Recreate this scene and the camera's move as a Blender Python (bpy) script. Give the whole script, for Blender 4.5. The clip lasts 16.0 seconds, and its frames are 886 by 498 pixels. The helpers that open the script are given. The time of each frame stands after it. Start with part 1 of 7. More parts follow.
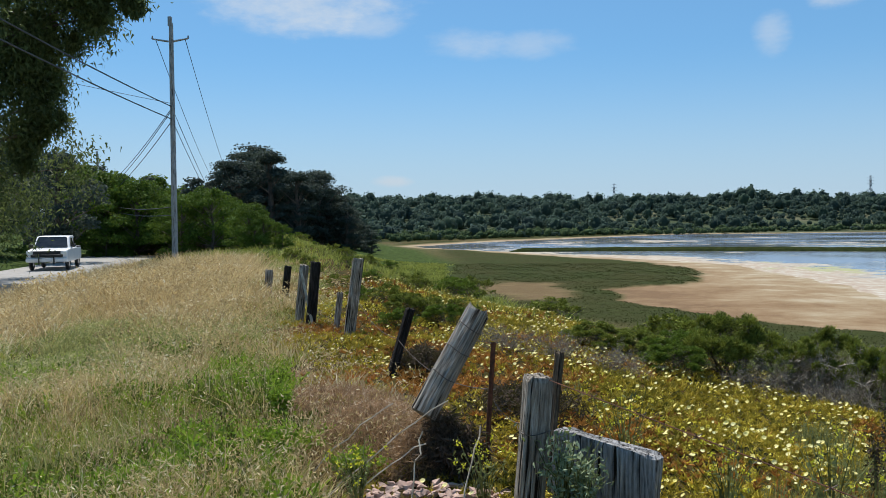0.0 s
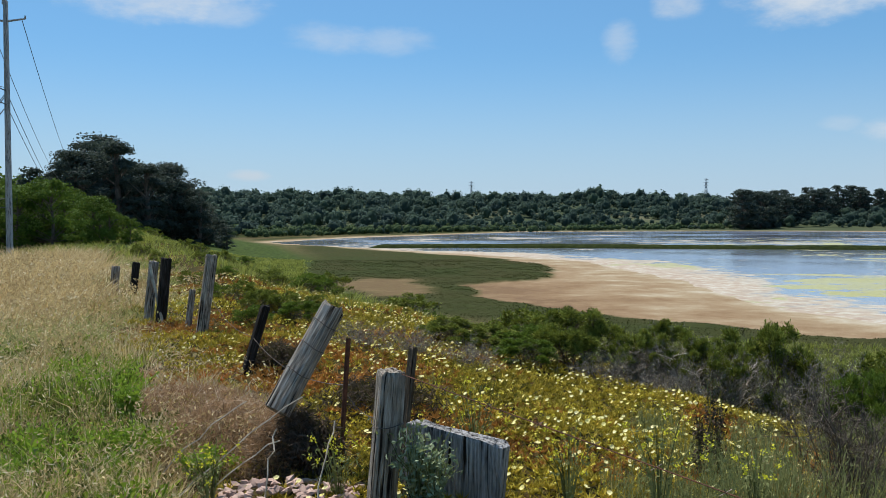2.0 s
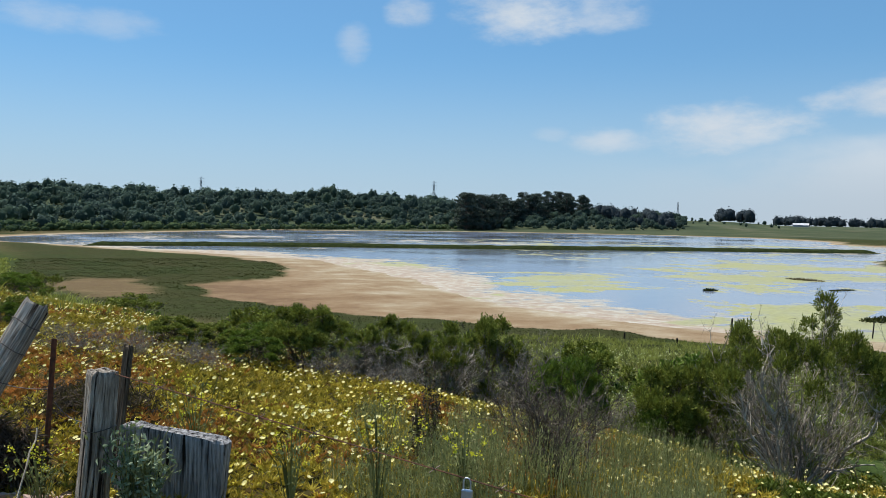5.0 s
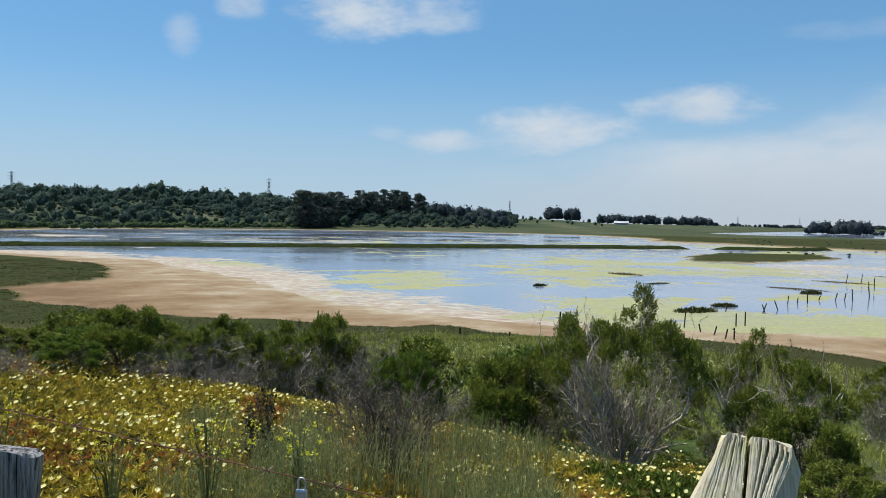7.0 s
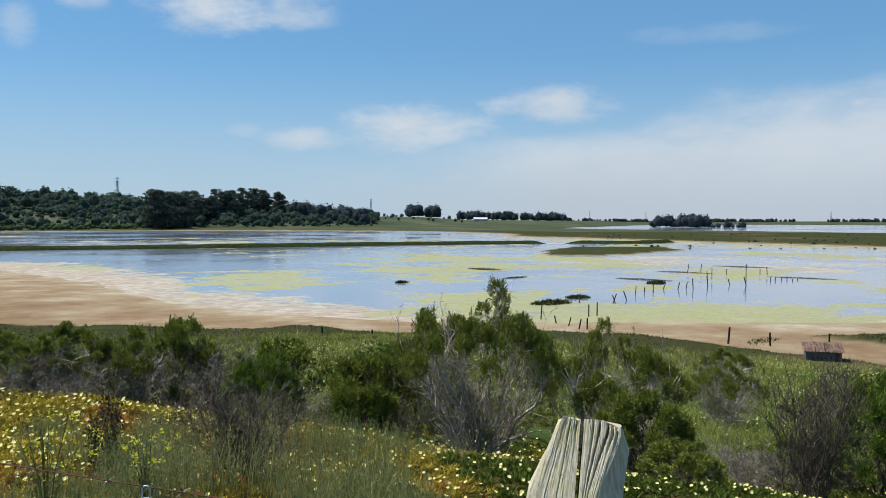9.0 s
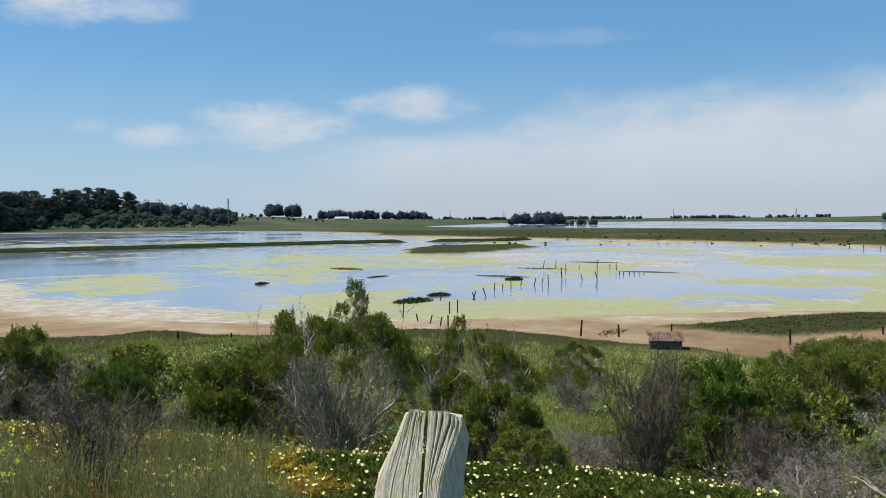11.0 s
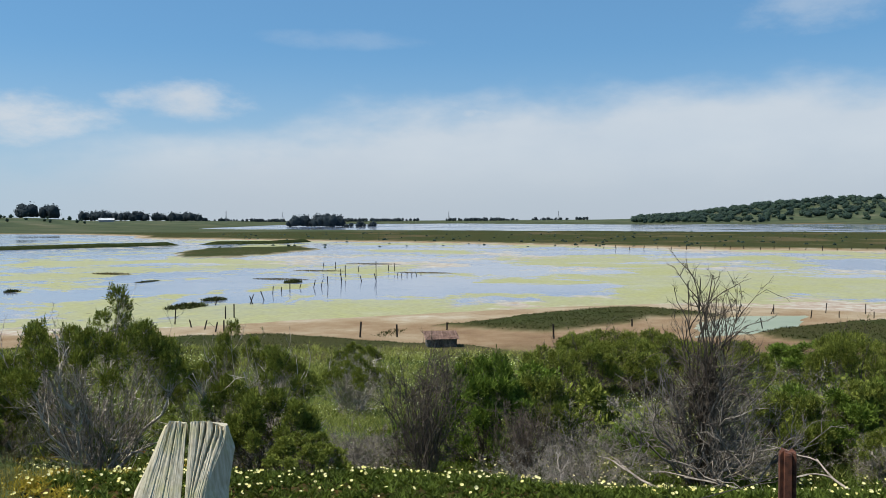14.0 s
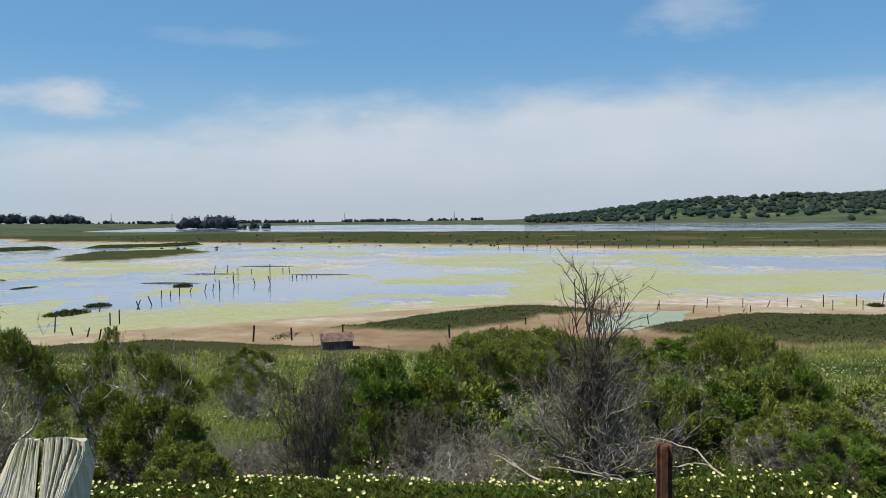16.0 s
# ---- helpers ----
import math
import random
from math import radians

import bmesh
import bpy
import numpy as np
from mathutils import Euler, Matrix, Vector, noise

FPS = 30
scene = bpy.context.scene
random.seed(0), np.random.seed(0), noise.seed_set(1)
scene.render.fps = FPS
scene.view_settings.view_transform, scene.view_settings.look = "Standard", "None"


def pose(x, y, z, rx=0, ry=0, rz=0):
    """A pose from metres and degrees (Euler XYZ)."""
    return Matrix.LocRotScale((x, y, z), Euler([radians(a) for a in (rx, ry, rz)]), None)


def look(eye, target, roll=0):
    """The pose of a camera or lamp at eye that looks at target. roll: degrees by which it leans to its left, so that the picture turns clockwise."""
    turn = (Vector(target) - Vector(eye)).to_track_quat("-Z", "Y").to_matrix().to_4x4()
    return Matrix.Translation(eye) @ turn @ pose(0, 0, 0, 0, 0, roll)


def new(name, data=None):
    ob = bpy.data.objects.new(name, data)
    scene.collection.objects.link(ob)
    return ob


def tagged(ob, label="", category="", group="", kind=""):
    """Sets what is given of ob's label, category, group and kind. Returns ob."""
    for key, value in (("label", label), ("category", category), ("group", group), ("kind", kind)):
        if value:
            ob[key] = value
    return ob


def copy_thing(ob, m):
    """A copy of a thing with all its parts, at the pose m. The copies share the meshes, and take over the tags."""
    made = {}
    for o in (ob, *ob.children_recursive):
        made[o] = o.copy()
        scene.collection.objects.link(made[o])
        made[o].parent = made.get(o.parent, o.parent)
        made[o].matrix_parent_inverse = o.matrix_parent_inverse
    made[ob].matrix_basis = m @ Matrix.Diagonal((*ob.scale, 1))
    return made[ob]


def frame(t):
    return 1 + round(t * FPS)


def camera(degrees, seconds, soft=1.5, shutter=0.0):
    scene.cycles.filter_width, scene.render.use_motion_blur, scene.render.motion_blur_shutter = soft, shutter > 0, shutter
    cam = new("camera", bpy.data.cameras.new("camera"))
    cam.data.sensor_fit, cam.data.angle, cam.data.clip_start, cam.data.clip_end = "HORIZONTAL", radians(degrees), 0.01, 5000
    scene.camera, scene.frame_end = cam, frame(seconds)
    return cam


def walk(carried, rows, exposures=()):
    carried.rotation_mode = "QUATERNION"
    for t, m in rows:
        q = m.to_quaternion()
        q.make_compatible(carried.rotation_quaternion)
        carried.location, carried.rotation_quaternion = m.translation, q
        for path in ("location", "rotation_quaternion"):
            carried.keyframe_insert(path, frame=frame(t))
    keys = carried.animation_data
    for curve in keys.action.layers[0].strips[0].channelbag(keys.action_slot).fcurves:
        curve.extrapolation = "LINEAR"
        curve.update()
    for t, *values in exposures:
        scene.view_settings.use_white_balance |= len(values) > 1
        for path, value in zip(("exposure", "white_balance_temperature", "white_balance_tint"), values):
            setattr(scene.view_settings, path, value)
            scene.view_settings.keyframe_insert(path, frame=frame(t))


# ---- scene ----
EYE = 1.6
cam = camera(56.06, 16.0, soft=0.5)
ROWS = [
    (0.0, -0.000, 0.000, -0.000, -1.69, 0.64, -0.00),
    (0.5, -0.000, -0.032, 0.001, -1.84, 0.60, -2.02),
    (1.0, 0.003, -0.054, 0.003, -1.93, 0.42, -4.27),
    (1.5, 0.010, -0.068, 0.006, -1.98, 0.25, -6.82),
    (2.0, 0.018, -0.084, 0.009, -2.01, 0.09, -9.66),
    (2.5, 0.020, -0.108, 0.011, -2.03, -0.07, -12.60),
    (3.0, 0.027, -0.134, 0.014, -2.06, -0.24, -15.52),
    (3.5, 0.033, -0.164, 0.015, -2.06, -0.39, -18.49),
    (4.0, 0.034, -0.188, 0.010, -2.04, -0.46, -21.52),
    (6.5, 0.063, -0.144, -0.032, -1.88, -1.14, -36.59),
    (7.0, 0.070, -0.153, -0.027, -1.93, -0.87, -39.00),
    (7.5, 0.084, -0.159, -0.025, -1.95, -0.69, -41.36),
    (8.0, 0.097, -0.176, -0.025, -1.95, -0.46, -43.70),
    (8.5, 0.096, -0.205, -0.023, -1.99, -0.27, -46.06),
    (9.0, 0.077, -0.239, -0.023, -2.01, -0.10, -48.51),
    (11.5, -0.102, -0.461, 0.026, -2.13, 0.40, -60.57),
    (12.0, -0.106, -0.477, 0.028, -2.14, 0.38, -63.14),
    (12.5, -0.100, -0.483, 0.024, -2.07, 0.29, -65.28),
    (13.0, -0.066, -0.477, 0.020, -2.06, 0.30, -67.81),
    (13.5, -0.040, -0.470, 0.016, -2.04, 0.29, -70.44),
    (14.0, -0.032, -0.461, 0.013, -2.03, 0.20, -73.09),
    (14.5, -0.030, -0.473, 0.015, -2.03, 0.25, -75.38),
    (15.0, -0.001, -0.497, 0.017, -2.03, 0.32, -77.14),
    (15.5, 0.034, -0.514, 0.012, -2.02, 0.44, -78.64),
    (16.0, 0.061, -0.519, 0.006, -2.01, 0.53, -80.22),
]
walk(cam, [(t, pose(x, y, EYE + z, 90 + pitch, roll, yaw)) for t, x, y, z, pitch, roll, yaw in ROWS],
     ((0.0, 0.38), (4.0, 0.34), (9.0, 0.30), (13.0, 0.28), (16.0, 0.25)))

# ---------------------------------------------------------------- world, sun
SUN_BEARING, SUN_HEIGHT = -22.0, 60.0


def nodes_of(tree):
    tree.nodes.clear()

    def add(kind, *ins, **props):
        n = tree.nodes.new(kind)
        if "operation" in props:
            n.operation = props["operation"]
        if "use_clamp" in props:
            n.use_clamp = props["use_clamp"]
        if "data_type" in props:
            n.data_type, n.blend_type = props["data_type"], props["blend_type"]
        if "interpolation_type" in props:
            n.interpolation_type = props["interpolation_type"]
        if "layer_name" in props:
            n.layer_name = props["layer_name"]
        for i, v in enumerate(ins):
            if v is None:
                continue
            if isinstance(v, bpy.types.NodeSocket):
                tree.links.new(v, n.inputs[i])
            else:
                n.inputs[i].default_value = v
        return n
    return add


def math_node(add, op, *ins, clamp=False):
    return add("ShaderNodeMath", *ins, operation=op, use_clamp=clamp).outputs[0]


def ramp_node(add, fac, stops):
    n = add("ShaderNodeValToRGB", fac)
    el = n.color_ramp.elements
    while len(el) < len(stops):
        el.new(0.5)
    for e, (p, c) in zip(el, stops):
        e.position, e.color = p, (*c, 1)
    return n.outputs[0]


def mix_col(add, fac, a, b, mode="MIX"):
    n = add("ShaderNodeMix", data_type="RGBA", blend_type=mode)
    for s, v in zip((n.inputs[0], n.inputs[6], n.inputs[7]), (fac, a, b)):
        if isinstance(v, bpy.types.NodeSocket):
            n.id_data.links.new(v, s)
        else:
            s.default_value = v if isinstance(v, (int, float)) else (*v, 1)
    return n.outputs[2]


def make_world():
    w = bpy.data.worlds.new("world")
    scene.world = w
    w.use_nodes = True
    add = nodes_of(w.node_tree)
    sky = add("ShaderNodeTexSky")
    sky.sky_type, sky.sun_disc = "NISHITA", False
    sky.sun_elevation, sky.sun_rotation = radians(SUN_HEIGHT), radians(SUN_BEARING)
    sky.air_density, sky.dust_density, sky.ozone_density = 1.0, 0.0, 3.0
    way = add("ShaderNodeTexCoord").outputs[0]
    sep = add("ShaderNodeSeparateXYZ", way)
    x, y, z = sep.outputs
    bearing = math_node(add, "MULTIPLY", math_node(add, "ARCTAN2", x, y), 57.2958)
    height = math_node(add, "MULTIPLY", math_node(add, "ARCSINE", z), 57.2958)
    # a fog bank along the southern horizon, its top rising with the bearing
    top = add("ShaderNodeMapRange", bearing, 40.0, 86.0, 3.6, 8.3, interpolation_type="SMOOTHSTEP").outputs[0]
    flat = add("ShaderNodeVectorMath", way, (1.0, 1.0, 2.4), operation="MULTIPLY").outputs[0]
    wob = add("ShaderNodeTexNoise", flat, None, 6.0, 7.0, 0.55).outputs[0]
    top = math_node(add, "ADD", top, math_node(add, "MULTIPLY", math_node(add, "SUBTRACT", wob, 0.5), 6.0))
    bank = add("ShaderNodeMapRange", math_node(add, "SUBTRACT", top, height), -1.4, 1.8, 0.0, 1.0, interpolation_type="SMOOTHSTEP").outputs[0]
    bank = math_node(add, "MULTIPLY", bank, add("ShaderNodeMapRange", bearing, 34.0, 62.0, 0.0, 0.88, interpolation_type="SMOOTHSTEP").outputs[0])
    # loose puffs and wisps: bearing, height, breadth, depth, weight
    ragged = add("ShaderNodeTexNoise", flat, None, 16.0, 7.0, 0.62).outputs[0]
    cloud = bank
    for cb, ch, wb, wh, k in ((-9.4, 14.6, 5.5, 1.5, 0.85), (-5.0, 13.6, 2.0, 0.8, 0.5), (2.2, 12.1, 2.4, 0.8, 0.45), (6.0, 12.0, 2.6, 0.7, 0.4), (21.6, 11.6, 0.9, 1.1, 0.45), (25.4, 13.9, 1.3, 0.9, 0.7), (33.2, 13.9, 3.4, 1.6, 1.0),
                              (38.4, 13.9, 2.6, 1.0, 0.7), (46.2, 6.2, 4.2, 1.35, 1.0), (39.4, 5.5, 2.2, 0.7, 0.75), (56.0, 7.8, 3.6, 1.0, 0.95), (35.0, 6.0, 1.0, 0.4, 0.35), (-3.4, 3.0, 1.1, 0.32, 0.95),
                              (59.0, 3.9, 7.0, 1.2, 0.6), (76.0, 7.2, 1.6, 0.4, 0.9), (97.0, 13.0, 3.5, 1.2, 0.4), (66.0, 12.0, 4.0, 0.5, 0.2)):
        db = math_node(add, "DIVIDE", math_node(add, "SUBTRACT", bearing, float(cb)), wb)
        dh = math_node(add, "DIVIDE", math_node(add, "SUBTRACT", height, float(ch)), wh)
        d2 = math_node(add, "ADD", math_node(add, "MULTIPLY", db, db), math_node(add, "MULTIPLY", dh, dh))
        puff = math_node(add, "SUBTRACT", math_node(add, "MULTIPLY", ragged, 2.1), math_node(add, "MULTIPLY", d2, 0.42))
        puff = add("ShaderNodeMapRange", puff, 0.05, 1.45, 0.0, 0.95 * k, interpolation_type="SMOOTHSTEP").outputs[0]
        cloud = math_node(add, "MAXIMUM", cloud, puff)
    shade = mix_col(add, wob, (6.35, 7.3, 8.4), (8.45, 9.0, 9.5))
    shade = mix_col(add, add("ShaderNodeMapRange", height, 0.0, 5.5, 0.8, 0.0, interpolation_type="SMOOTHSTEP").outputs[0], shade, (5.5, 6.3, 7.2))
    blue = mix_col(add, 1.0, sky.outputs[0], (0.79, 1.11, 1.26), "MULTIPLY")
    blue = mix_col(add, 0.38, blue, (2.2, 5.2, 9.1))
    low = add("ShaderNodeMapRange", height, -1.0, 12.0, 0.85, 0.0, interpolation_type="SMOOTHSTEP").outputs[0]
    blue = mix_col(add, low, blue, (5.4, 6.8, 8.4))
    col = mix_col(add, cloud, blue, shade)
    bg = add("ShaderNodeBackground", col, 0.068)
    add("ShaderNodeOutputWorld", bg.outputs[0])


make_world()
sun = new("sun", bpy.data.lights.new("sun", "SUN"))
sun.data.energy, sun.data.angle, sun.data.color = 5.0, radians(0.6), (1.0, 0.96, 0.9)
SB, SH = radians(SUN_BEARING), radians(SUN_HEIGHT)
sun.matrix_world = look((60 * math.sin(SB) * math.cos(SH), 60 * math.cos(SB) * math.cos(SH), 60 * math.sin(SH)), (0, 0, 0))

# ---------------------------------------------------------------- the lie of the land
WATER = -5.9
rng = np.random.default_rng(7)


def wavy(x, y, size, seed=0):
    """Smooth value noise, -1 to 1, with bumps of about that size."""
    x, y = np.asarray(x, float) / size + 37.3 * seed, np.asarray(y, float) / size - 11.7 * seed
    ix, iy = np.floor(x).astype(np.int64), np.floor(y).astype(np.int64)
    fx, fy = x - ix, y - iy
    fx, fy = fx * fx * (3 - 2 * fx), fy * fy * (3 - 2 * fy)

    def h(a, b):
        n = (a * 374761393 + b * 668265263 + seed * 974711) & 0xFFFFFFFF
        n = ((n ^ (n >> 13)) * 1274126177) & 0xFFFFFFFF
        return ((n ^ (n >> 16)) & 0xFFFF) / 32767.5 - 1
    a = h(ix, iy) * (1 - fx) + h(ix + 1, iy) * fx
    b = h(ix, iy + 1) * (1 - fx) + h(ix + 1, iy + 1) * fx
    return a * (1 - fy) + b * fy


def rough(x, y, size, seed=0):
    return 0.55 * wavy(x, y, size, seed) + 0.3 * wavy(x, y, size / 2.1, seed + 1) + 0.15 * wavy(x, y, size / 4.4, seed + 2)


def step(a, b, v):
    t = np.clip((v - a) / (b - a), 0, 1)
    return t * t * (3 - 2 * t)


def inside(poly, x, y):
    """How far a point lies inside an outline: positive inside, negative outside."""
    x, y = np.asarray(x, float), np.asarray(y, float)
    d, odd = np.full(x.shape, 1e9), np.zeros(x.shape, bool)
    for (ax, ay), (bx, by) in zip(poly, poly[1:] + poly[:1]):
        ex, ey = bx - ax, by - ay
        k = np.clip(((x - ax) * ex + (y - ay) * ey) / (ex * ex + ey * ey), 0, 1)
        d = np.minimum(d, np.hypot(x - ax - k * ex, y - ay - k * ey))
        odd ^= ((ay > y) != (by > y)) & (x < ex * (y - ay) / (ey if ey else 1e-9) + ax)
    return np.where(odd, d, -d)


POND = [(-14, 284), (15, 222), (43, 158), (49, 140), (45, 112), (42, 83), (38, 63), (40, 50), (43, 40), (50, 33), (56, 26), (66, 14), (74, 3), (72, -13),
        (70, -25), (58, -60), (60, -120), (190, -120), (206, -68), (211, -9), (246, 57), (267, 120), (300, 225), (346, 262), (377, 328), (382, 382), (360, 429),
        (312, 471), (265, 499), (142, 505), (28, 362)]
TONGUE = [(-60, 300), (-10, 215), (13, 206), (24, 184), (36, 155), (39, 129), (33, 106), (27, 97), (18, 90), (17, 77), (21, 66), (26, 55.5), (31, 49.5),
          (35, 44.5), (40, 37), (48, 26), (46, 12), (46, -20), (46, -60), (20, -60), (-22, 60), (-60, 200)]
ISLET = [(55, 17), (54, 9), (60, 4), (64, 3), (66, -3), (71, 2), (70, 6), (63, 12)]
POINT_MARSH = [(58, -4), (62, -7.5), (66, -14), (66, -30), (58, -70), (46, -70), (46, -20), (54, -6)]
POOL = [(54.5, -0.6), (63, -0.8), (67.5, -3.5), (69, -8.5), (62, -7.4), (57, -4.2)]
BROWN_ISLE = [(143, 99), (175, 118), (192, 122), (214, 108), (192, 92), (165, 89), (150, 89)]
SLOUGH = [(640, 420), (591, 360), (519, 120), (481, -20), (461, -153), (430, -420), (700, -600), (930, -307), (1165, -160), (1146, 105), (1355, 294), (1900, 760), (1000, 560)]
HILL = ((-60, 60, 260, 4.2), (-25, 60, 280, 3.2), (-6, 330, 620, 1.95), (2, 370, 680, 1.9), (12, 470, 740, 1.6), (20, 540, 800, 1.75), (29, 600, 830, 1.25), (37, 690, 900, 0.75),
        (43, 840, 1080, 0.6), (47, 900, 1080, 0.55), (50, 930, 1120, 0.30), (53, 950, 1150, 0.25), (58, 1000, 1250, 0.15), (61, 1300, 1800, 0.02), (76, 1450, 2000, 0.05), (84, 1180, 1750, 0.12), (89, 1170, 1700, 0.35),
        (94, 1180, 1650, 1.0), (98, 1180, 1600, 1.3), (104, 1080, 1550, 1.45), (110, 1000, 1500, 1.5), (150, 900, 1400, 1.6), (185, 900, 1400, 1.0))


def across(x, y):
    """Metres east of the crest of the roadside bank."""
    return np.asarray(x, float) - 1.3 + 0.21 * np.asarray(y, float)


def ground_z(x, y, fine=True):
    x, y = np.asarray(x, float), np.asarray(y, float)
    s, r, b = across(x, y), np.hypot(x, y), np.degrees(np.arctan2(x, y))
    steep = np.interp(y, (14, 35, 65, 110, 160, 230), (1.0, 0.66, 0.42, 0.46, 0.75, 0.95))
    s = np.where(s > 2, 2 + (s - 2) / steep, s)
    z = np.interp(s, (-60, -24, -16, -9, -5, -2, 0, 2, 5, 8, 14, 20, 30, 40, 48), (6, 0.4, -0.6, -0.6, -0.1, 0.08, 0.1, 0.0, -0.55, -1.4, -2.7, -3.75, -5.0, -5.55, -5.72))
    land = step(-9, -5, s) * step(52, 40, s)
    z = z + 0.16 * land * rough(x, y, 3.1, 3) + 0.05 * land * rough(x, y, 0.9, 5)
    low = step(38, 48, s)
    mar = np.maximum(np.maximum(inside(TONGUE, x, y) + 2.2 * rough(x, y, 8, 11), inside(ISLET, x, y) + 0.9 * rough(x, y, 4, 12)),
                     np.maximum(inside(POINT_MARSH, x, y) + 1.2 * rough(x, y, 5, 13), 0.6 * inside(BROWN_ISLE, x, y) + 3 * rough(x, y, 14, 14)))
    pool = inside(POOL, x, y) + 0.7 * rough(x, y, 3, 20)
    mar = np.minimum(mar, -pool)
    pond = inside(POND, x, y) + 3.0 * rough(x, y, 16, 15) * step(45, 120, r)
    slough = inside(SLOUGH, x, y) + 12 * rough(x, y, 90, 16)
    flat = -5.82 - 0.006 * np.clip(pond, -8, 0) - 0.055 * np.clip(pond, 0, 8) + 0.05 * rough(x, y, 5, 17)
    flat = np.where(slough > 0, -6.4, flat) - 0.2 * step(-0.5, 0.6, pool)
    flat = np.maximum(flat, -5.9 + step(-0.6, 0.9, mar) * (0.32 + 0.1 * rough(x, y, 2.6, 18)) + np.clip(mar, -2, 0) * 0.3)
    outer = step(-2, 10, -np.maximum(pond, slough)) * step(140, 230, r)
    flat = np.maximum(flat, -6.1 + outer * (0.7 + 0.3 * rough(x, y, 20, 19)))
    z = np.where(s < 60, z * (1 - low) + flat * low, flat)
    hb = np.array(HILL).T
    r0, rc, el = np.interp(b, hb[0], hb[1]), np.interp(b, hb[0], hb[2]), np.interp(b, hb[0], hb[3])
    top = rc * np.tan(np.radians(el)) + 1.6 - 7.0
    rise = step(0, 1, (r - r0 - 18) / (rc - r0)) * np.clip(top + 6, 0.4, 99) * (1 + 0.12 * rough(x, y, 120, 22))
    return np.where((s > 12) & (r > 200), z + rise, z)


def zones(x, y):
    """How much of marsh plants, bare mud, dry meadow, ice plant, road and far green lies at a place."""
    s, r = across(x, y), np.hypot(x, y)
    z = ground_z(x, y)
    steep = np.interp(y, (14, 35, 65, 110, 160, 230), (1.0, 0.66, 0.42, 0.46, 0.75, 0.95))
    s = np.where(s > 2, 2 + (s - 2) / steep, s)
    mar = np.maximum(np.maximum(inside(TONGUE, x, y) + 2.2 * rough(x, y, 8, 11), inside(ISLET, x, y) + 0.9 * rough(x, y, 4, 12)),
                     np.maximum(inside(POINT_MARSH, x, y) + 1.2 * rough(x, y, 5, 13), 0.6 * inside(BROWN_ISLE, x, y) + 3 * rough(x, y, 14, 14)))
    pool = inside(POOL, x, y) + 0.7 * rough(x, y, 3, 20)
    mar = np.minimum(mar, -pool)
    low = step(40, 50, s)
    far = step(140, 220, r) * step(-5.75, -5.45, z)
    marsh = np.clip(np.maximum(step(-0.4, 0.5, mar), far), 0, 1) * low
    bare = step(1.25, 0.75, np.hypot((x - 9.1) / 5.0, (y - 91.5) / 12.5) + 0.5 * rough(x, y, 4, 31))
    mud = low * (1 - marsh) * np.where(y > 60, step(-45, -20, inside(POND, x, y)), 1.0)
    marsh = np.where(y > 60, np.maximum(marsh, low - mud), marsh)
    patch = 0.72 * bare * step(150, 120, r)
    marsh, mud = marsh * (1 - patch), np.maximum(mud, low * patch)
    meadow = step(2.0, -0.6, s + 0.9 * rough(x, y, 2.5, 32)) * step(-10.5, -8.5, s) * step(46, 36, y)
    ice = step(-1.2, 0.6, s + 0.5 * step(6, 8, y) * step(18, 13, y) + 1.1 * rough(x, y, 2.2, 33)) * step(15, 9, s + 2.5 * rough(x, y, 6, 34))
    road = step(-15.4, -15.1, s) * step(-9.6, -9.9, s)
    green = np.maximum(step(-4.5, -2.5, z) * step(250, 300, r), 0.8 * step(-5.72, -5.5, z) * step(480, 540, r))
    wet = step(-30, 12, inside(POND, x, y) + 5 * rough(x, y, 11, 36))
    return marsh, mud, meadow, ice, road, green, wet


def mesh_of(name, verts, faces, material=None, smooth=False):
    """A mesh from arrays: verts n x 3, faces m x k (k = 3 or 4)."""
    verts, faces = np.asarray(verts, np.float32), np.asarray(faces, np.int32)
    me = bpy.data.meshes.new(name)
    k = faces.shape[1]
    me.vertices.add(len(verts)), me.loops.add(faces.size), me.polygons.add(len(faces))
    me.vertices.foreach_set("co", verts.ravel())
    me.loops.foreach_set("vertex_index", faces.ravel())
    me.polygons.foreach_set("loop_start", np.arange(0, faces.size, k, dtype=np.int32))
    me.polygons.foreach_set("loop_total", np.full(len(faces), k, np.int32))
    me.polygons.foreach_set("use_smooth", np.full(len(faces), smooth))
    me.update(calc_edges=True)
    if material:
        me.materials.append(material)
    return me


def paint(me, name, r, g, b):
    at = me.color_attributes.new(name, "FLOAT_COLOR", "POINT")
    at.data.foreach_set("color", np.stack([r, g, b, np.ones_like(r)], -1).astype(np.float32).ravel())


def sheet(rings, angles, z):
    """A sheet round the camera: rings of points at these distances and bearings."""
    R, A = np.meshgrid(rings, np.radians(angles), indexing="ij")
    x, y = (R * np.sin(A)).ravel(), (R * np.cos(A)).ravel()
    n, m = R.shape
    i = np.arange((n - 1) * (m - 1))
    i = i // (m - 1) * m + i % (m - 1)
    return np.stack([x, y, z(x, y)], -1), np.stack([i, i + m, i + m + 1, i + 1], -1)


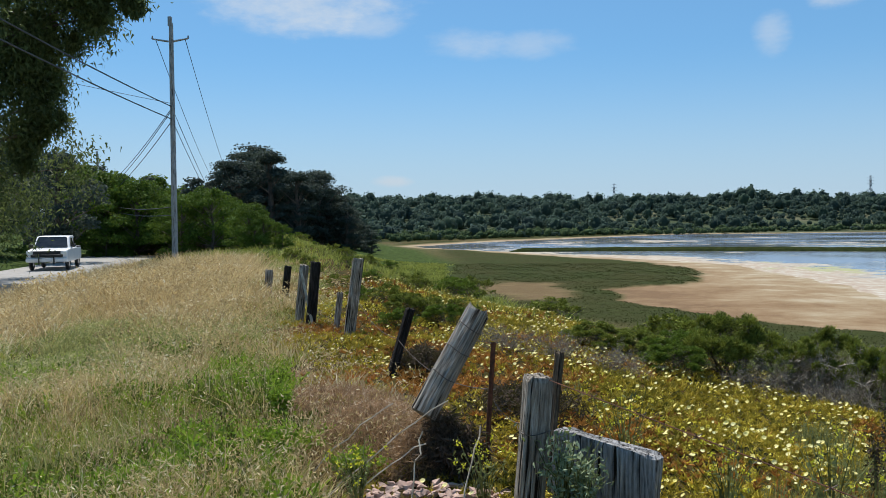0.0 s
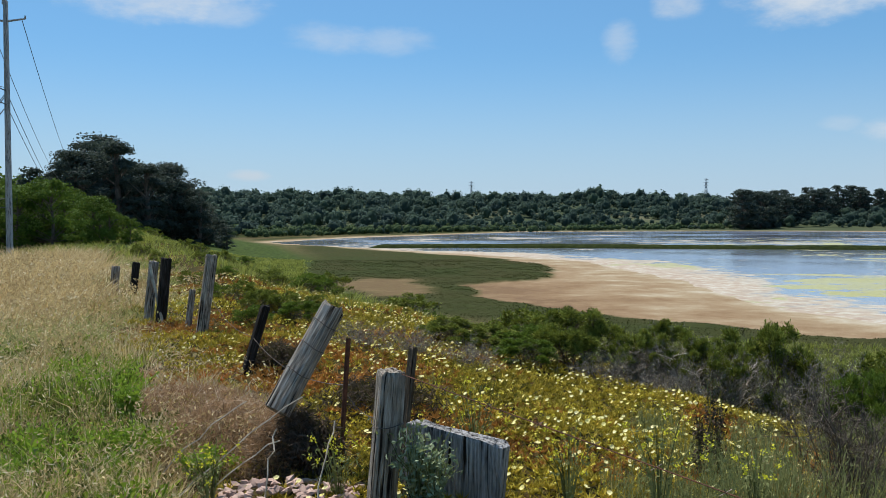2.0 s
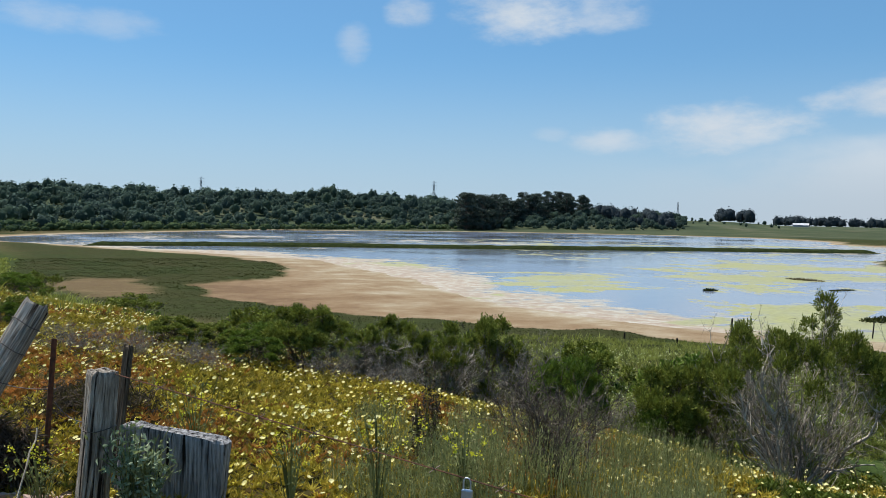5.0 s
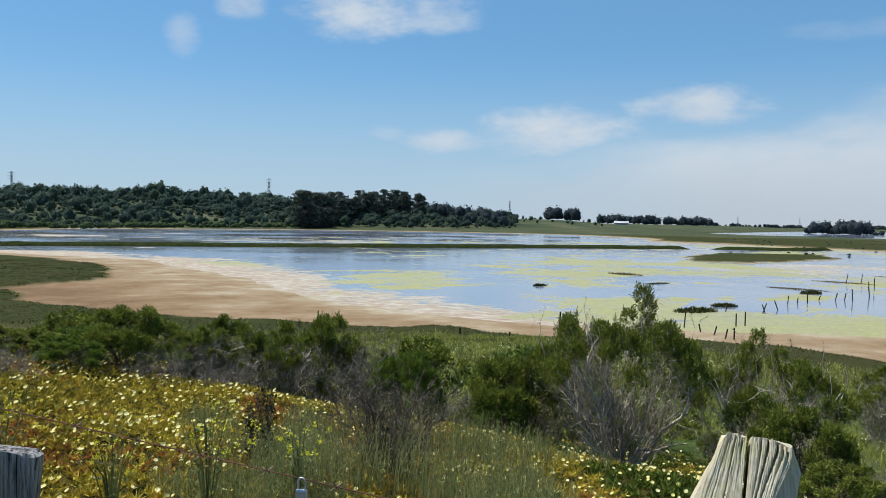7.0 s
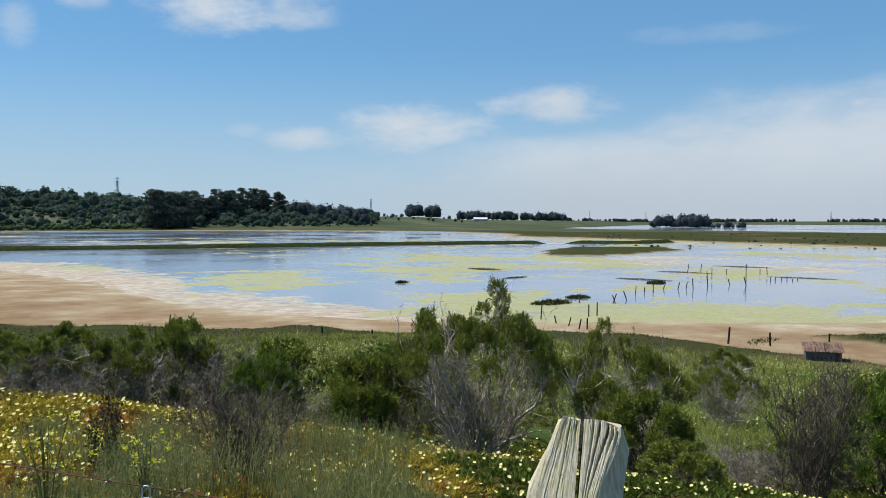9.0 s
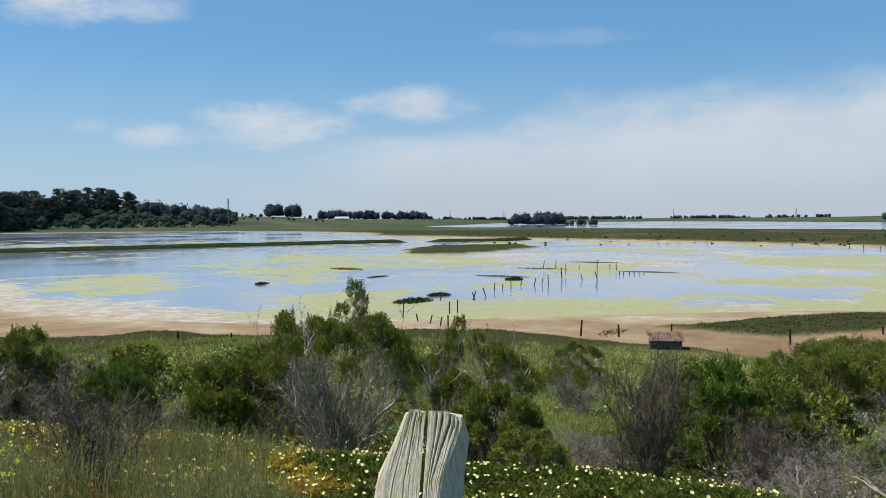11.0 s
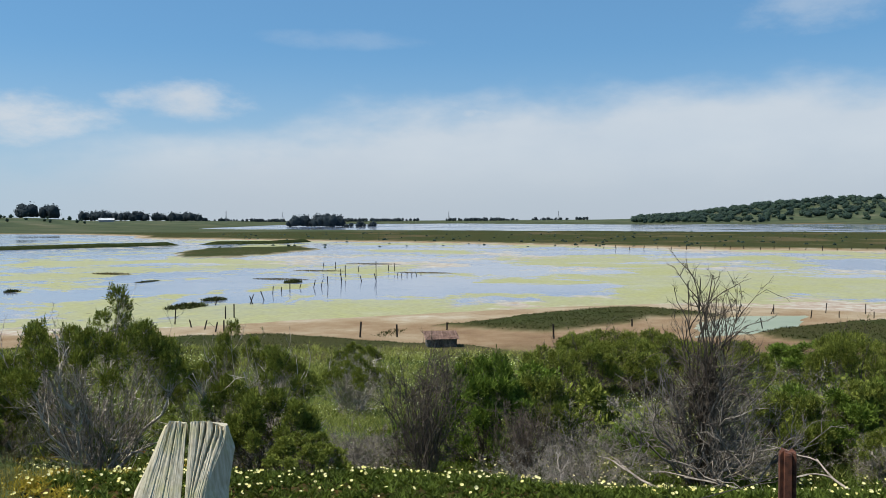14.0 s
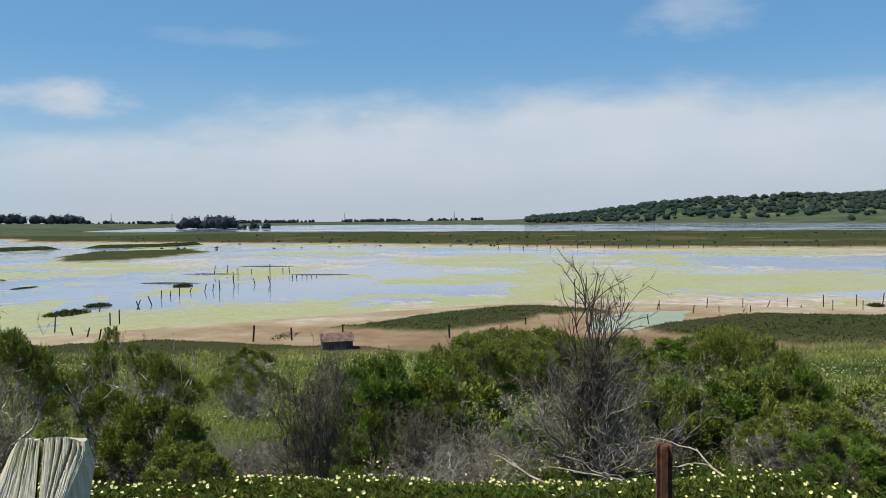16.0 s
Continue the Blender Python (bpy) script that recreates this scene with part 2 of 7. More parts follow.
# ---------------------------------------------------------------- materials
def surface(name, build, **shade):
    """A material: build(add, place) returns a colour socket and a height socket (or None)."""
    m = bpy.data.materials.new(name)
    m.use_nodes = True
    add = nodes_of(m.node_tree)
    place = add("ShaderNodeNewGeometry").outputs[0]
    col, height, rough_in = (*build(add, place), None)[:3]
    b = add("ShaderNodeBsdfPrincipled")
    b.inputs["Base Color"].default_value = (0.5, 0.5, 0.5, 1)
    m.node_tree.links.new(col, b.inputs["Base Color"])
    for key, value in shade.items():
        if key not in ("bump", "reach"):
            b.inputs[{"rough": "Roughness", "metal": "Metallic", "gloss": "Specular IOR Level", "coat": "Coat Weight"}[key]].default_value = value
    if rough_in is not None:
        m.node_tree.links.new(rough_in, b.inputs["Roughness"])
    if height is not None:
        bump = add("ShaderNodeBump")
        bump.inputs["Strength"].default_value, bump.inputs["Distance"].default_value = shade.get("bump", 0.5), shade.get("reach", 0.02)
        m.node_tree.links.new(height, bump.inputs["Height"])
        m.node_tree.links.new(bump.outputs[0], b.inputs["Normal"])
    add("ShaderNodeOutputMaterial", b.outputs[0])
    return m


def noise_of(add, place, scale, detail=4.0, rough_=0.55, squash=None):
    if squash:
        place = add("ShaderNodeVectorMath", place, squash, operation="MULTIPLY").outputs[0]
    return add("ShaderNodeTexNoise", place, None, scale, detail, rough_).outputs[0]


def leaf_material(name, dark, light, dry=None, rough_=0.55, through_=0.35, gloss=0.2, each_=0.65, patch_=1.3, turn=0.75, glow=(0.31, 0.36, 0.025)):
    """Foliage: colour varies from leaf to leaf and from patch to patch, and some light comes through."""
    m = bpy.data.materials.new(name)
    m.use_nodes = True
    add = nodes_of(m.node_tree)
    geo = add("ShaderNodeNewGeometry")
    each, place = geo.outputs["Random Per Island"], geo.outputs[0]
    patch = noise_of(add, place, patch_, 3.0)
    f = math_node(add, "ADD", math_node(add, "MULTIPLY", each, each_), math_node(add, "MULTIPLY", math_node(add, "SUBTRACT", patch, 0.3), 1.45 - each_), clamp=True)
    stops = [(0.0, dark), (turn, light)] + ([(turn + 0.18, light), (min(turn + 0.3, 1.0), dry)] if dry else [])
    col = ramp_node(add, f, stops)
    b = add("ShaderNodeBsdfPrincipled", col)
    b.inputs["Roughness"].default_value, b.inputs["Specular IOR Level"].default_value = rough_, gloss
    t = add("ShaderNodeBsdfTranslucent", mix_col(add, 0.35, col, glow, "MIX"))
    mixed = add("ShaderNodeMixShader", through_, b.outputs[0], t.outputs[0])
    add("ShaderNodeOutputMaterial", mixed.outputs[0])
    return m


def ground_look(add, place):
    zone = add("ShaderNodeVertexColor", layer_name="zone").outputs[0]
    zone2 = add("ShaderNodeVertexColor", layer_name="zone_more").outputs[0]
    wet = add("ShaderNodeSeparateColor", add("ShaderNodeVertexColor", layer_name="zone_wet").outputs[0]).outputs[0]
    marsh, mud, meadow = add("ShaderNodeSeparateColor", zone).outputs[:3]
    ice, road, green = add("ShaderNodeSeparateColor", zone2).outputs[:3]
    fine, mid, big = noise_of(add, place, 9.0, 6.0), noise_of(add, place, 0.9, 5.0), noise_of(add, place, 0.11, 5.0)
    weeds = ramp_node(add, mid, [(0.3, (0.022, 0.034, 0.010)), (0.55, (0.045, 0.068, 0.018)), (0.75, (0.09, 0.115, 0.034))])
    marsh_c = mix_col(add, ramp_node(add, big, [(0.36, (0, 0, 0)), (0.66, (1, 1, 1))]), ramp_node(add, mid, [(0.3, (0.022, 0.029, 0.010)), (0.7, (0.045, 0.057, 0.018))]),
                      ramp_node(add, fine, [(0.3, (0.034, 0.030, 0.013)), (0.7, (0.052, 0.056, 0.020))]))
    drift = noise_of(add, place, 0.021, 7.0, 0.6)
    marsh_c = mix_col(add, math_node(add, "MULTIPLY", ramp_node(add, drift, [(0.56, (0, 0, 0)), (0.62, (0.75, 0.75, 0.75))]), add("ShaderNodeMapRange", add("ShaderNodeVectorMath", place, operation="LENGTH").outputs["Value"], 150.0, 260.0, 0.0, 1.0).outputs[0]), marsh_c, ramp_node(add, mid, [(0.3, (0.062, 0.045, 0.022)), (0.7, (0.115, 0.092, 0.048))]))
    streak = math_node(add, "ADD", math_node(add, "MULTIPLY", noise_of(add, place, 0.16, 9.0, 0.62), 0.75), math_node(add, "MULTIPLY", math_node(add, "SUBTRACT", wet, 0.45), 0.34))
    streak = math_node(add, "ADD", streak, math_node(add, "MULTIPLY", noise_of(add, place, 0.9, 5.0, 0.6), 0.22))
    mud_c = ramp_node(add, streak, [(0.32, (0.13, 0.076, 0.038)), (0.44, (0.205, 0.132, 0.070)), (0.54, (0.265, 0.195, 0.116)), (0.63, (0.33, 0.268, 0.175)), (0.70, (0.40, 0.355, 0.265)), (0.78, (0.52, 0.49, 0.42))])
    mud_c = mix_col(add, 0.25, mud_c, ramp_node(add, fine, [(0.3, (0.16, 0.105, 0.065)), (0.7, (0.31, 0.25, 0.18))]))
    # shade in the gaps between plants is put into straw and ice_c
    straw = ramp_node(add, fine, [(0.3, (0.028, 0.022, 0.011)), (0.6, (0.085, 0.062, 0.030)), (0.8, (0.18, 0.135, 0.066))])
    ice_c = ramp_node(add, noise_of(add, place, 3.0, 5.0), [(0.3, (0.018, 0.020, 0.008)), (0.5, (0.05, 0.042, 0.014)), (0.7, (0.10, 0.05, 0.018))])
    tar = ramp_node(add, fine, [(0.3, (0.16, 0.15, 0.14)), (0.7, (0.26, 0.25, 0.23))])
    hill = ramp_node(add, noise_of(add, place, 0.02, 5.0), [(0.35, (0.040, 0.054, 0.032)), (0.5, (0.062, 0.078, 0.042)), (0.62, (0.085, 0.092, 0.055)), (0.72, (0.13, 0.125, 0.08))])
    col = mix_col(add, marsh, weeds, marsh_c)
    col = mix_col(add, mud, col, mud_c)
    col = mix_col(add, meadow, col, straw)
    col = mix_col(add, ice, col, ice_c)
    col = mix_col(add, road, col, tar)
    col = mix_col(add, green, col, hill)
    return col, math_node(add, "ADD", fine, math_node(add, "MULTIPLY", mid, 2.0))


def water_material():
    m = bpy.data.materials.new("pond_water")
    m.use_nodes = True
    add = nodes_of(m.node_tree)
    place = add("ShaderNodeNewGeometry").outputs[0]
    algae, shallow, open_ = add("ShaderNodeSeparateColor", add("ShaderNodeVertexColor", layer_name="mats").outputs[0]).outputs[:3]
    wind = add("ShaderNodeTexNoise", place, None, 0.035, 3.0, 0.5).outputs[1]
    wind = add("ShaderNodeVectorMath", wind, (0.5, 0.5, 0.5), operation="SUBTRACT").outputs[0]
    drift = add("ShaderNodeVectorMath", place, add("ShaderNodeVectorMath", wind, (22.0, 22.0, 0.0), operation="MULTIPLY").outputs[0], operation="ADD").outputs[0]
    n = math_node(add, "ADD", math_node(add, "MULTIPLY", noise_of(add, drift, 0.06, 8.0, 0.6), 0.66), math_node(add, "MULTIPLY", noise_of(add, drift, 0.34, 6.0, 0.62), 0.34))
    fine = noise_of(add, place, 2.5, 5.0)
    a = add("ShaderNodeMapRange", math_node(add, "ADD", n, algae), 0.978, 1.022, 0.0, 1.0, interpolation_type="SMOOTHSTEP").outputs[0]
    thin = add("ShaderNodeMapRange", math_node(add, "ADD", math_node(add, "MULTIPLY", n, 0.75), math_node(add, "MULTIPLY", noise_of(add, place, 0.8, 5.0, 0.6), 0.25)), 0.36, 0.6, 0.62, 1.0).outputs[0]
    a = math_node(add, "MULTIPLY", a, thin)
    k = math_node(add, "ADD", math_node(add, "MULTIPLY", noise_of(add, drift, 0.085, 8.0, 0.62), 0.62), math_node(add, "MULTIPLY", noise_of(add, place, 0.55, 6.0, 0.65), 0.38))
    s = add("ShaderNodeMapRange", math_node(add, "ADD", k, shallow), 0.985, 1.10, 0.0, 0.92, interpolation_type="SMOOTHSTEP").outputs[0]
    green = ramp_node(add, fine, [(0.3, (0.225, 0.222, 0.075)), (0.7, (0.315, 0.31, 0.125))])
    scum = ramp_node(add, k, [(0.35, (0.23, 0.205, 0.15)), (0.5, (0.33, 0.305, 0.225)), (0.65, (0.43, 0.415, 0.34))])
    tan = ramp_node(add, noise_of(add, place, 0.9, 6.0, 0.62), [(0.32, (0.25, 0.155, 0.09)), (0.5, (0.35, 0.265, 0.175)), (0.64, (0.44, 0.40, 0.315)), (0.75, (0.52, 0.495, 0.42))])
    close = math_node(add, "ADD", shallow, math_node(add, "MULTIPLY", math_node(add, "SUBTRACT", k, 0.5), 0.9))
    scum = mix_col(add, add("ShaderNodeMapRange", close, 0.44, 0.70, 0.0, 0.95, interpolation_type="SMOOTHSTEP").outputs[0], scum, tan)
    mat = mix_col(add, a, scum, green)
    cover = math_node(add, "MAXIMUM", a, s)
    wet = add("ShaderNodeBsdfPrincipled", (0.17, 0.20, 0.26, 1))
    wet.inputs["IOR"].default_value = 1.33
    m.node_tree.links.new(add("ShaderNodeMapRange", noise_of(add, place, 0.02, 5.0, 0.6), 0.42, 0.6, 0.05, 0.18).outputs[0], wet.inputs["Roughness"])
    ripple = add("ShaderNodeBump")
    ripple.inputs["Strength"].default_value, ripple.inputs["Distance"].default_value = 0.2, 0.03
    m.node_tree.links.new(noise_of(add, place, 3.0, 3.0), ripple.inputs["Height"])
    m.node_tree.links.new(ripple.outputs[0], wet.inputs["Normal"])
    mat = mix_col(add, open_, mat, ramp_node(add, k, [(0.3, (0.16, 0.20, 0.125)), (0.7, (0.26, 0.29, 0.20))]))
    cover = math_node(add, "MAXIMUM", cover, math_node(add, "MULTIPLY", open_, 0.75))
    dry = add("ShaderNodeBsdfPrincipled", mat)
    dry.inputs["Roughness"].default_value = 0.7
    add("ShaderNodeOutputMaterial", add("ShaderNodeMixShader", cover, wet.outputs[0], dry.outputs[0]).outputs[0])
    return m


def old_wood(name, tones, lichen=0.0, split=0.40, bump=1.0):
    def build(add, place):
        local = add("ShaderNodeTexCoord").outputs["Object"]
        grain = noise_of(add, local, 14.0, 6.0, 0.65, (5.0, 5.0, 0.35))
        blot = noise_of(add, local, 4.0, 4.0)
        col = ramp_node(add, grain, [(0.32, tones[0]), (0.5, tones[1]), (0.68, tones[2])])
        crack = add("ShaderNodeMapRange", noise_of(add, local, 9.0, 3.0, 0.6, (6.0, 6.0, 0.22)), split - 0.04, split + 0.04, 1.0, 0.0).outputs[0]
        col = mix_col(add, crack, col, (0.02, 0.016, 0.012))
        grain = math_node(add, "SUBTRACT", grain, math_node(add, "MULTIPLY", crack, 0.8))
        col = mix_col(add, ramp_node(add, blot, [(0.5, (0, 0, 0)), (0.75, (0.5, 0.5, 0.5))]), col, tones[0])
        if lichen:
            col = mix_col(add, ramp_node(add, noise_of(add, local, 7.0, 5.0), [(0.5, (0, 0, 0)), (0.7, (lichen,) * 3)]), col, (0.46, 0.44, 0.19))
        return col, grain
    return surface(name, build, rough=0.95, bump=bump, reach=0.015, gloss=0.05)


def plain(name, a, b, scale=6.0, rough_=0.7, metal=0.0, bump=0.2, reach=0.01):
    return surface(name, lambda add, place: (ramp_node(add, noise_of(add, place, scale, 5.0), [(0.3, a), (0.7, b)]), noise_of(add, place, scale * 3, 4.0)), rough=rough_, metal=metal, bump=bump, reach=reach)


M_GROUND = surface("ground_mix", ground_look, rough=0.95, bump=0.8, reach=0.08, gloss=0.02)
M_WATER = water_material()
M_POST = old_wood("weathered_post", ((0.07, 0.054, 0.040), (0.30, 0.255, 0.205), (0.56, 0.51, 0.44)))
M_POST_PALE = old_wood("pale_split_wood", ((0.36, 0.315, 0.215), (0.48, 0.43, 0.305), (0.60, 0.55, 0.42)), 0.8, 0.29, 0.15)
M_POST_BROWN = old_wood("brown_old_wood", ((0.03, 0.022, 0.016), (0.10, 0.078, 0.055), (0.19, 0.155, 0.115)))
M_POST_DARK = old_wood("charred_post", ((0.012, 0.011, 0.010), (0.03, 0.027, 0.024), (0.07, 0.06, 0.055)))
M_RUST = plain("rusty_steel", (0.05, 0.02, 0.012), (0.17, 0.06, 0.03), 25.0, 0.85, 0.2)
M_WIRE = plain("old_wire", (0.05, 0.04, 0.035), (0.16, 0.13, 0.11), 30.0, 0.6, 0.7)
M_SHRUB = leaf_material("shrub_leaf", (0.024, 0.038, 0.007), (0.235, 0.265, 0.050), (0.40, 0.39, 0.11), 0.75, 0.14, 0.08, 0.75, 2.6, glow=(0.28, 0.34, 0.04))
M_SHRUB_BRIGHT = leaf_material("bright_shrub_leaf", (0.020, 0.038, 0.006), (0.165, 0.235, 0.036), None, 0.75, 0.14, 0.08, 0.75, 2.6, glow=(0.24, 0.34, 0.035))
M_LEAFY = leaf_material("leafy_weed", (0.040, 0.090, 0.012), (0.26, 0.39, 0.05), None, 0.8, 0.32, 0.06, 0.85)
M_SAGE = leaf_material("sage_stalk", (0.050, 0.058, 0.022), (0.30, 0.32, 0.13), (0.50, 0.43, 0.22), 0.8, 0.32, 0.05, 0.85, 2.0, glow=(0.24, 0.26, 0.08))
M_TWIG = plain("bare_twig", (0.13, 0.105, 0.078), (0.40, 0.345, 0.275), 14.0, 0.85)
M_GREY_TWIG = plain("grey_dead_twig", (0.060, 0.050, 0.038), (0.31, 0.27, 0.215), 14.0, 0.85)
M_BLEACHED = plain("bleached_branch", (0.36, 0.30, 0.23), (0.70, 0.63, 0.53), 12.0, 0.85)
M_TWIG_DARK = plain("dark_twig", (0.036, 0.027, 0.018), (0.16, 0.125, 0.088), 12.0, 0.85)
M_GRASS_DRY = leaf_material("dry_grass", (0.20, 0.130, 0.058), (0.66, 0.53, 0.29), (0.84, 0.76, 0.54), 0.8, 0.32, 0.06, 0.95, 0.9, glow=(0.5, 0.36, 0.12))
M_GRASS_BROWN = leaf_material("dead_brown_grass", (0.12, 0.068, 0.038), (0.45, 0.30, 0.175), (0.68, 0.55, 0.40), 0.8, 0.25, 0.06, 0.95, 0.9, glow=(0.4, 0.24, 0.1))
M_GRASS = leaf_material("green_grass", (0.035, 0.065, 0.011), (0.28, 0.35, 0.052), (0.58, 0.50, 0.16), 0.8, 0.35, 0.06, 0.95, 0.9)
M_GRASS_GREY = leaf_material("grey_green_grass", (0.11, 0.12, 0.044), (0.43, 0.43, 0.175), (0.68, 0.60, 0.35), 0.8, 0.35, 0.06, 0.95, 0.9, glow=(0.34, 0.36, 0.1))
M_WEED = leaf_material("pale_weed", (0.050, 0.062, 0.017), (0.35, 0.37, 0.10), (0.55, 0.53, 0.24), 0.8, 0.3, 0.06, 0.7, 0.4)
M_ICE_GREEN = leaf_material("green_ice_plant_leaf", (0.014, 0.025, 0.004), (0.10, 0.138, 0.020), (0.26, 0.20, 0.045), 0.7, 0.12, 0.12, 0.75)
M_SCRUB = leaf_material("low_scrub", (0.028, 0.042, 0.012), (0.13, 0.165, 0.042), (0.26, 0.25, 0.11), 0.8, 0.22, 0.06, 0.95, 0.5)
M_ICE = leaf_material("ice_plant_leaf", (0.055, 0.061, 0.011), (0.48, 0.37, 0.047), (0.65, 0.30, 0.048), 0.7, 0.22, 0.12, 0.6, 0.9, 0.62, glow=(0.3, 0.26, 0.03))
M_ICE_RED = leaf_material("red_ice_plant_leaf", (0.085, 0.042, 0.015), (0.44, 0.21, 0.045), (0.56, 0.14, 0.035), 0.7, 0.2, 0.12, 0.6, 0.9, 0.6, glow=(0.4, 0.15, 0.03))
M_PETAL = leaf_material("pale_yellow_petal", (0.80, 0.70, 0.16), (0.86, 0.80, 0.40), (0.86, 0.80, 0.64), 0.6, 0.25, glow=(0.8, 0.72, 0.3))
M_EUC = leaf_material("eucalyptus_leaf", (0.036, 0.050, 0.048), (0.080, 0.104, 0.082), None, 0.7, 0.3, 0.06, 0.4, 0.25, glow=(0.06, 0.085, 0.045))
M_EUC_NEAR = leaf_material("overhanging_leaf", (0.040, 0.058, 0.026), (0.13, 0.165, 0.062), None, 0.6, 0.35, 0.12, 0.7, 0.5, glow=(0.2, 0.25, 0.06))
M_OAK = leaf_material("live_oak_leaf", (0.022, 0.048, 0.010), (0.12, 0.19, 0.030), None, 0.7, 0.2, 0.06, 0.5, 0.35, glow=(0.2, 0.28, 0.03))
# haze is put into this colour: bluish, with translucence lifting the shade
M_WOODS = leaf_material("hazed_wood_leaf", (0.046, 0.072, 0.070), (0.078, 0.118, 0.078), None, 0.9, 0.55, 0.02, 0.5, 0.03, glow=(0.12, 0.17, 0.15))
# haze painted into the farthest trees as a blue-grey leaf colour
M_GUM = leaf_material("hazed_far_leaf", (0.038, 0.052, 0.062), (0.060, 0.076, 0.082), None, 0.9, 0.4, 0.02, 0.5, 0.03, glow=(0.08, 0.10, 0.11))
M_BRUSH = leaf_material("shore_brush_leaf", (0.040, 0.066, 0.034), (0.095, 0.130, 0.055), None, 0.9, 0.2, 0.02, 0.3, 0.03, glow=(0.14, 0.18, 0.06))
M_BARK = plain("bark", (0.05, 0.038, 0.03), (0.16, 0.13, 0.10), 5.0, 0.9, bump=0.6, reach=0.03)
M_POLE = old_wood("pole_wood", ((0.28, 0.27, 0.26), (0.48, 0.475, 0.47), (0.60, 0.595, 0.59)))
M_POST_GREY = old_wood("blue_grey_timber", ((0.07, 0.065, 0.06), (0.30, 0.29, 0.28), (0.52, 0.51, 0.50)))

# ---------------------------------------------------------------- ground and water
rings = np.concatenate([[0.0], np.geomspace(0.8, 40, 90), np.geomspace(40.5, 760, 200), np.geomspace(785, 4600, 36)])
angles = np.concatenate([np.arange(-42, 122, 0.5), np.arange(122, 318, 4.0), [318.0]])
verts, faces = sheet(rings, angles, ground_z)
me = mesh_of("ground", verts, faces, M_GROUND, True)
zs = zones(verts[:, 0], verts[:, 1])
paint(me, "zone", *zs[:3]), paint(me, "zone_more", *zs[3:6]), paint(me, "zone_wet", zs[6], zs[6], zs[6])
tagged(new("ground", me), "roadside bank, marsh, mudflat and wooded hills", "ground", kind="structure")

verts, faces = sheet(np.concatenate([np.geomspace(46, 760, 130), np.geomspace(790, 4600, 24)]), np.arange(-20, 150, 0.6), lambda x, y: np.full_like(x, WATER))
me = mesh_of("water", verts, faces, M_WATER, True)
X, Y = verts[:, 0], verts[:, 1]
R_, B_ = np.hypot(X, Y), np.degrees(np.arctan2(X, Y))
near_shore = step(26, 0, inside(POND, X, Y)) * step(260, 150, R_)
algae = 0.47 - 0.07 * step(30, 10, B_) - 0.045 * step(52, 40, B_) + 0.06 * wavy(X, Y, 40, 41) + 0.06 * wavy(X, Y, 17, 43) + 0.05 * wavy(X, Y, 8, 45) - 0.3 * step(330, 420, R_) - 0.25 * step(420, 480, R_)


def band(b0, b1, r0, r1, soft=5.0):
    """One between these bearings and distances, fading over a few metres."""
    far_ = R_ + 5 * wavy(X, Y, 21, 44)
    return step(b0 - 3, b0 + 3, B_) * step(b1 + 3, b1 - 3, B_) * step(r0 - soft, r0 + soft, far_) * step(r1 + soft, r1 - soft, far_)


thick = np.maximum(band(56, 77, 57, 76, 4), np.maximum(0.8 * band(62, 130, 100, 130), np.maximum(0.5 * band(70, 90, 126, 200, 12), 0.35 * band(30, 56, 60, 78, 4))))
blue = np.maximum(band(64, 85, 85, 95, 3), np.maximum(band(98, 140, 134, 168, 8), 0.6 * band(20, 60, 84, 98, 6)))
paint(me, "mats", algae + 0.09 * thick - 0.13 * blue, 0.30 + 0.40 * near_shore + 0.07 * wavy(X, Y, 60, 42) + 0.07 * wavy(X, Y, 14, 46) - 0.09 * blue + 0.06 * step(86, 100, B_) * step(130, 95, R_) + 0.11 * step(54, 64, B_) * step(92, 108, R_) * step(230, 205, R_) + 0.07 * step(90, 130, R_) + 0.08 * step(205, 240, R_) - 0.32 * step(420, 480, R_),
      step(-0.6, 0.6, inside(POOL, X, Y) + 0.5))
tagged(new("water", me), "shallow pond with yellow-green algae mats", "water", kind="structure")

# ---------------------------------------------------------------- shapes
def part(name, bm, material, parent=None, label=""):
    me = bm
    if isinstance(bm, bmesh.types.BMesh):
        me = bpy.data.meshes.new(name)
        bm.to_mesh(me)
        bm.free()
    if material and not me.materials:
        me.materials.append(material)
    ob = new(name, me)
    if parent:
        ob.parent = parent
    return tagged(ob, label)


def empty(name, label, category, group="", kind=""):
    return tagged(new(name), label, category, group, kind)


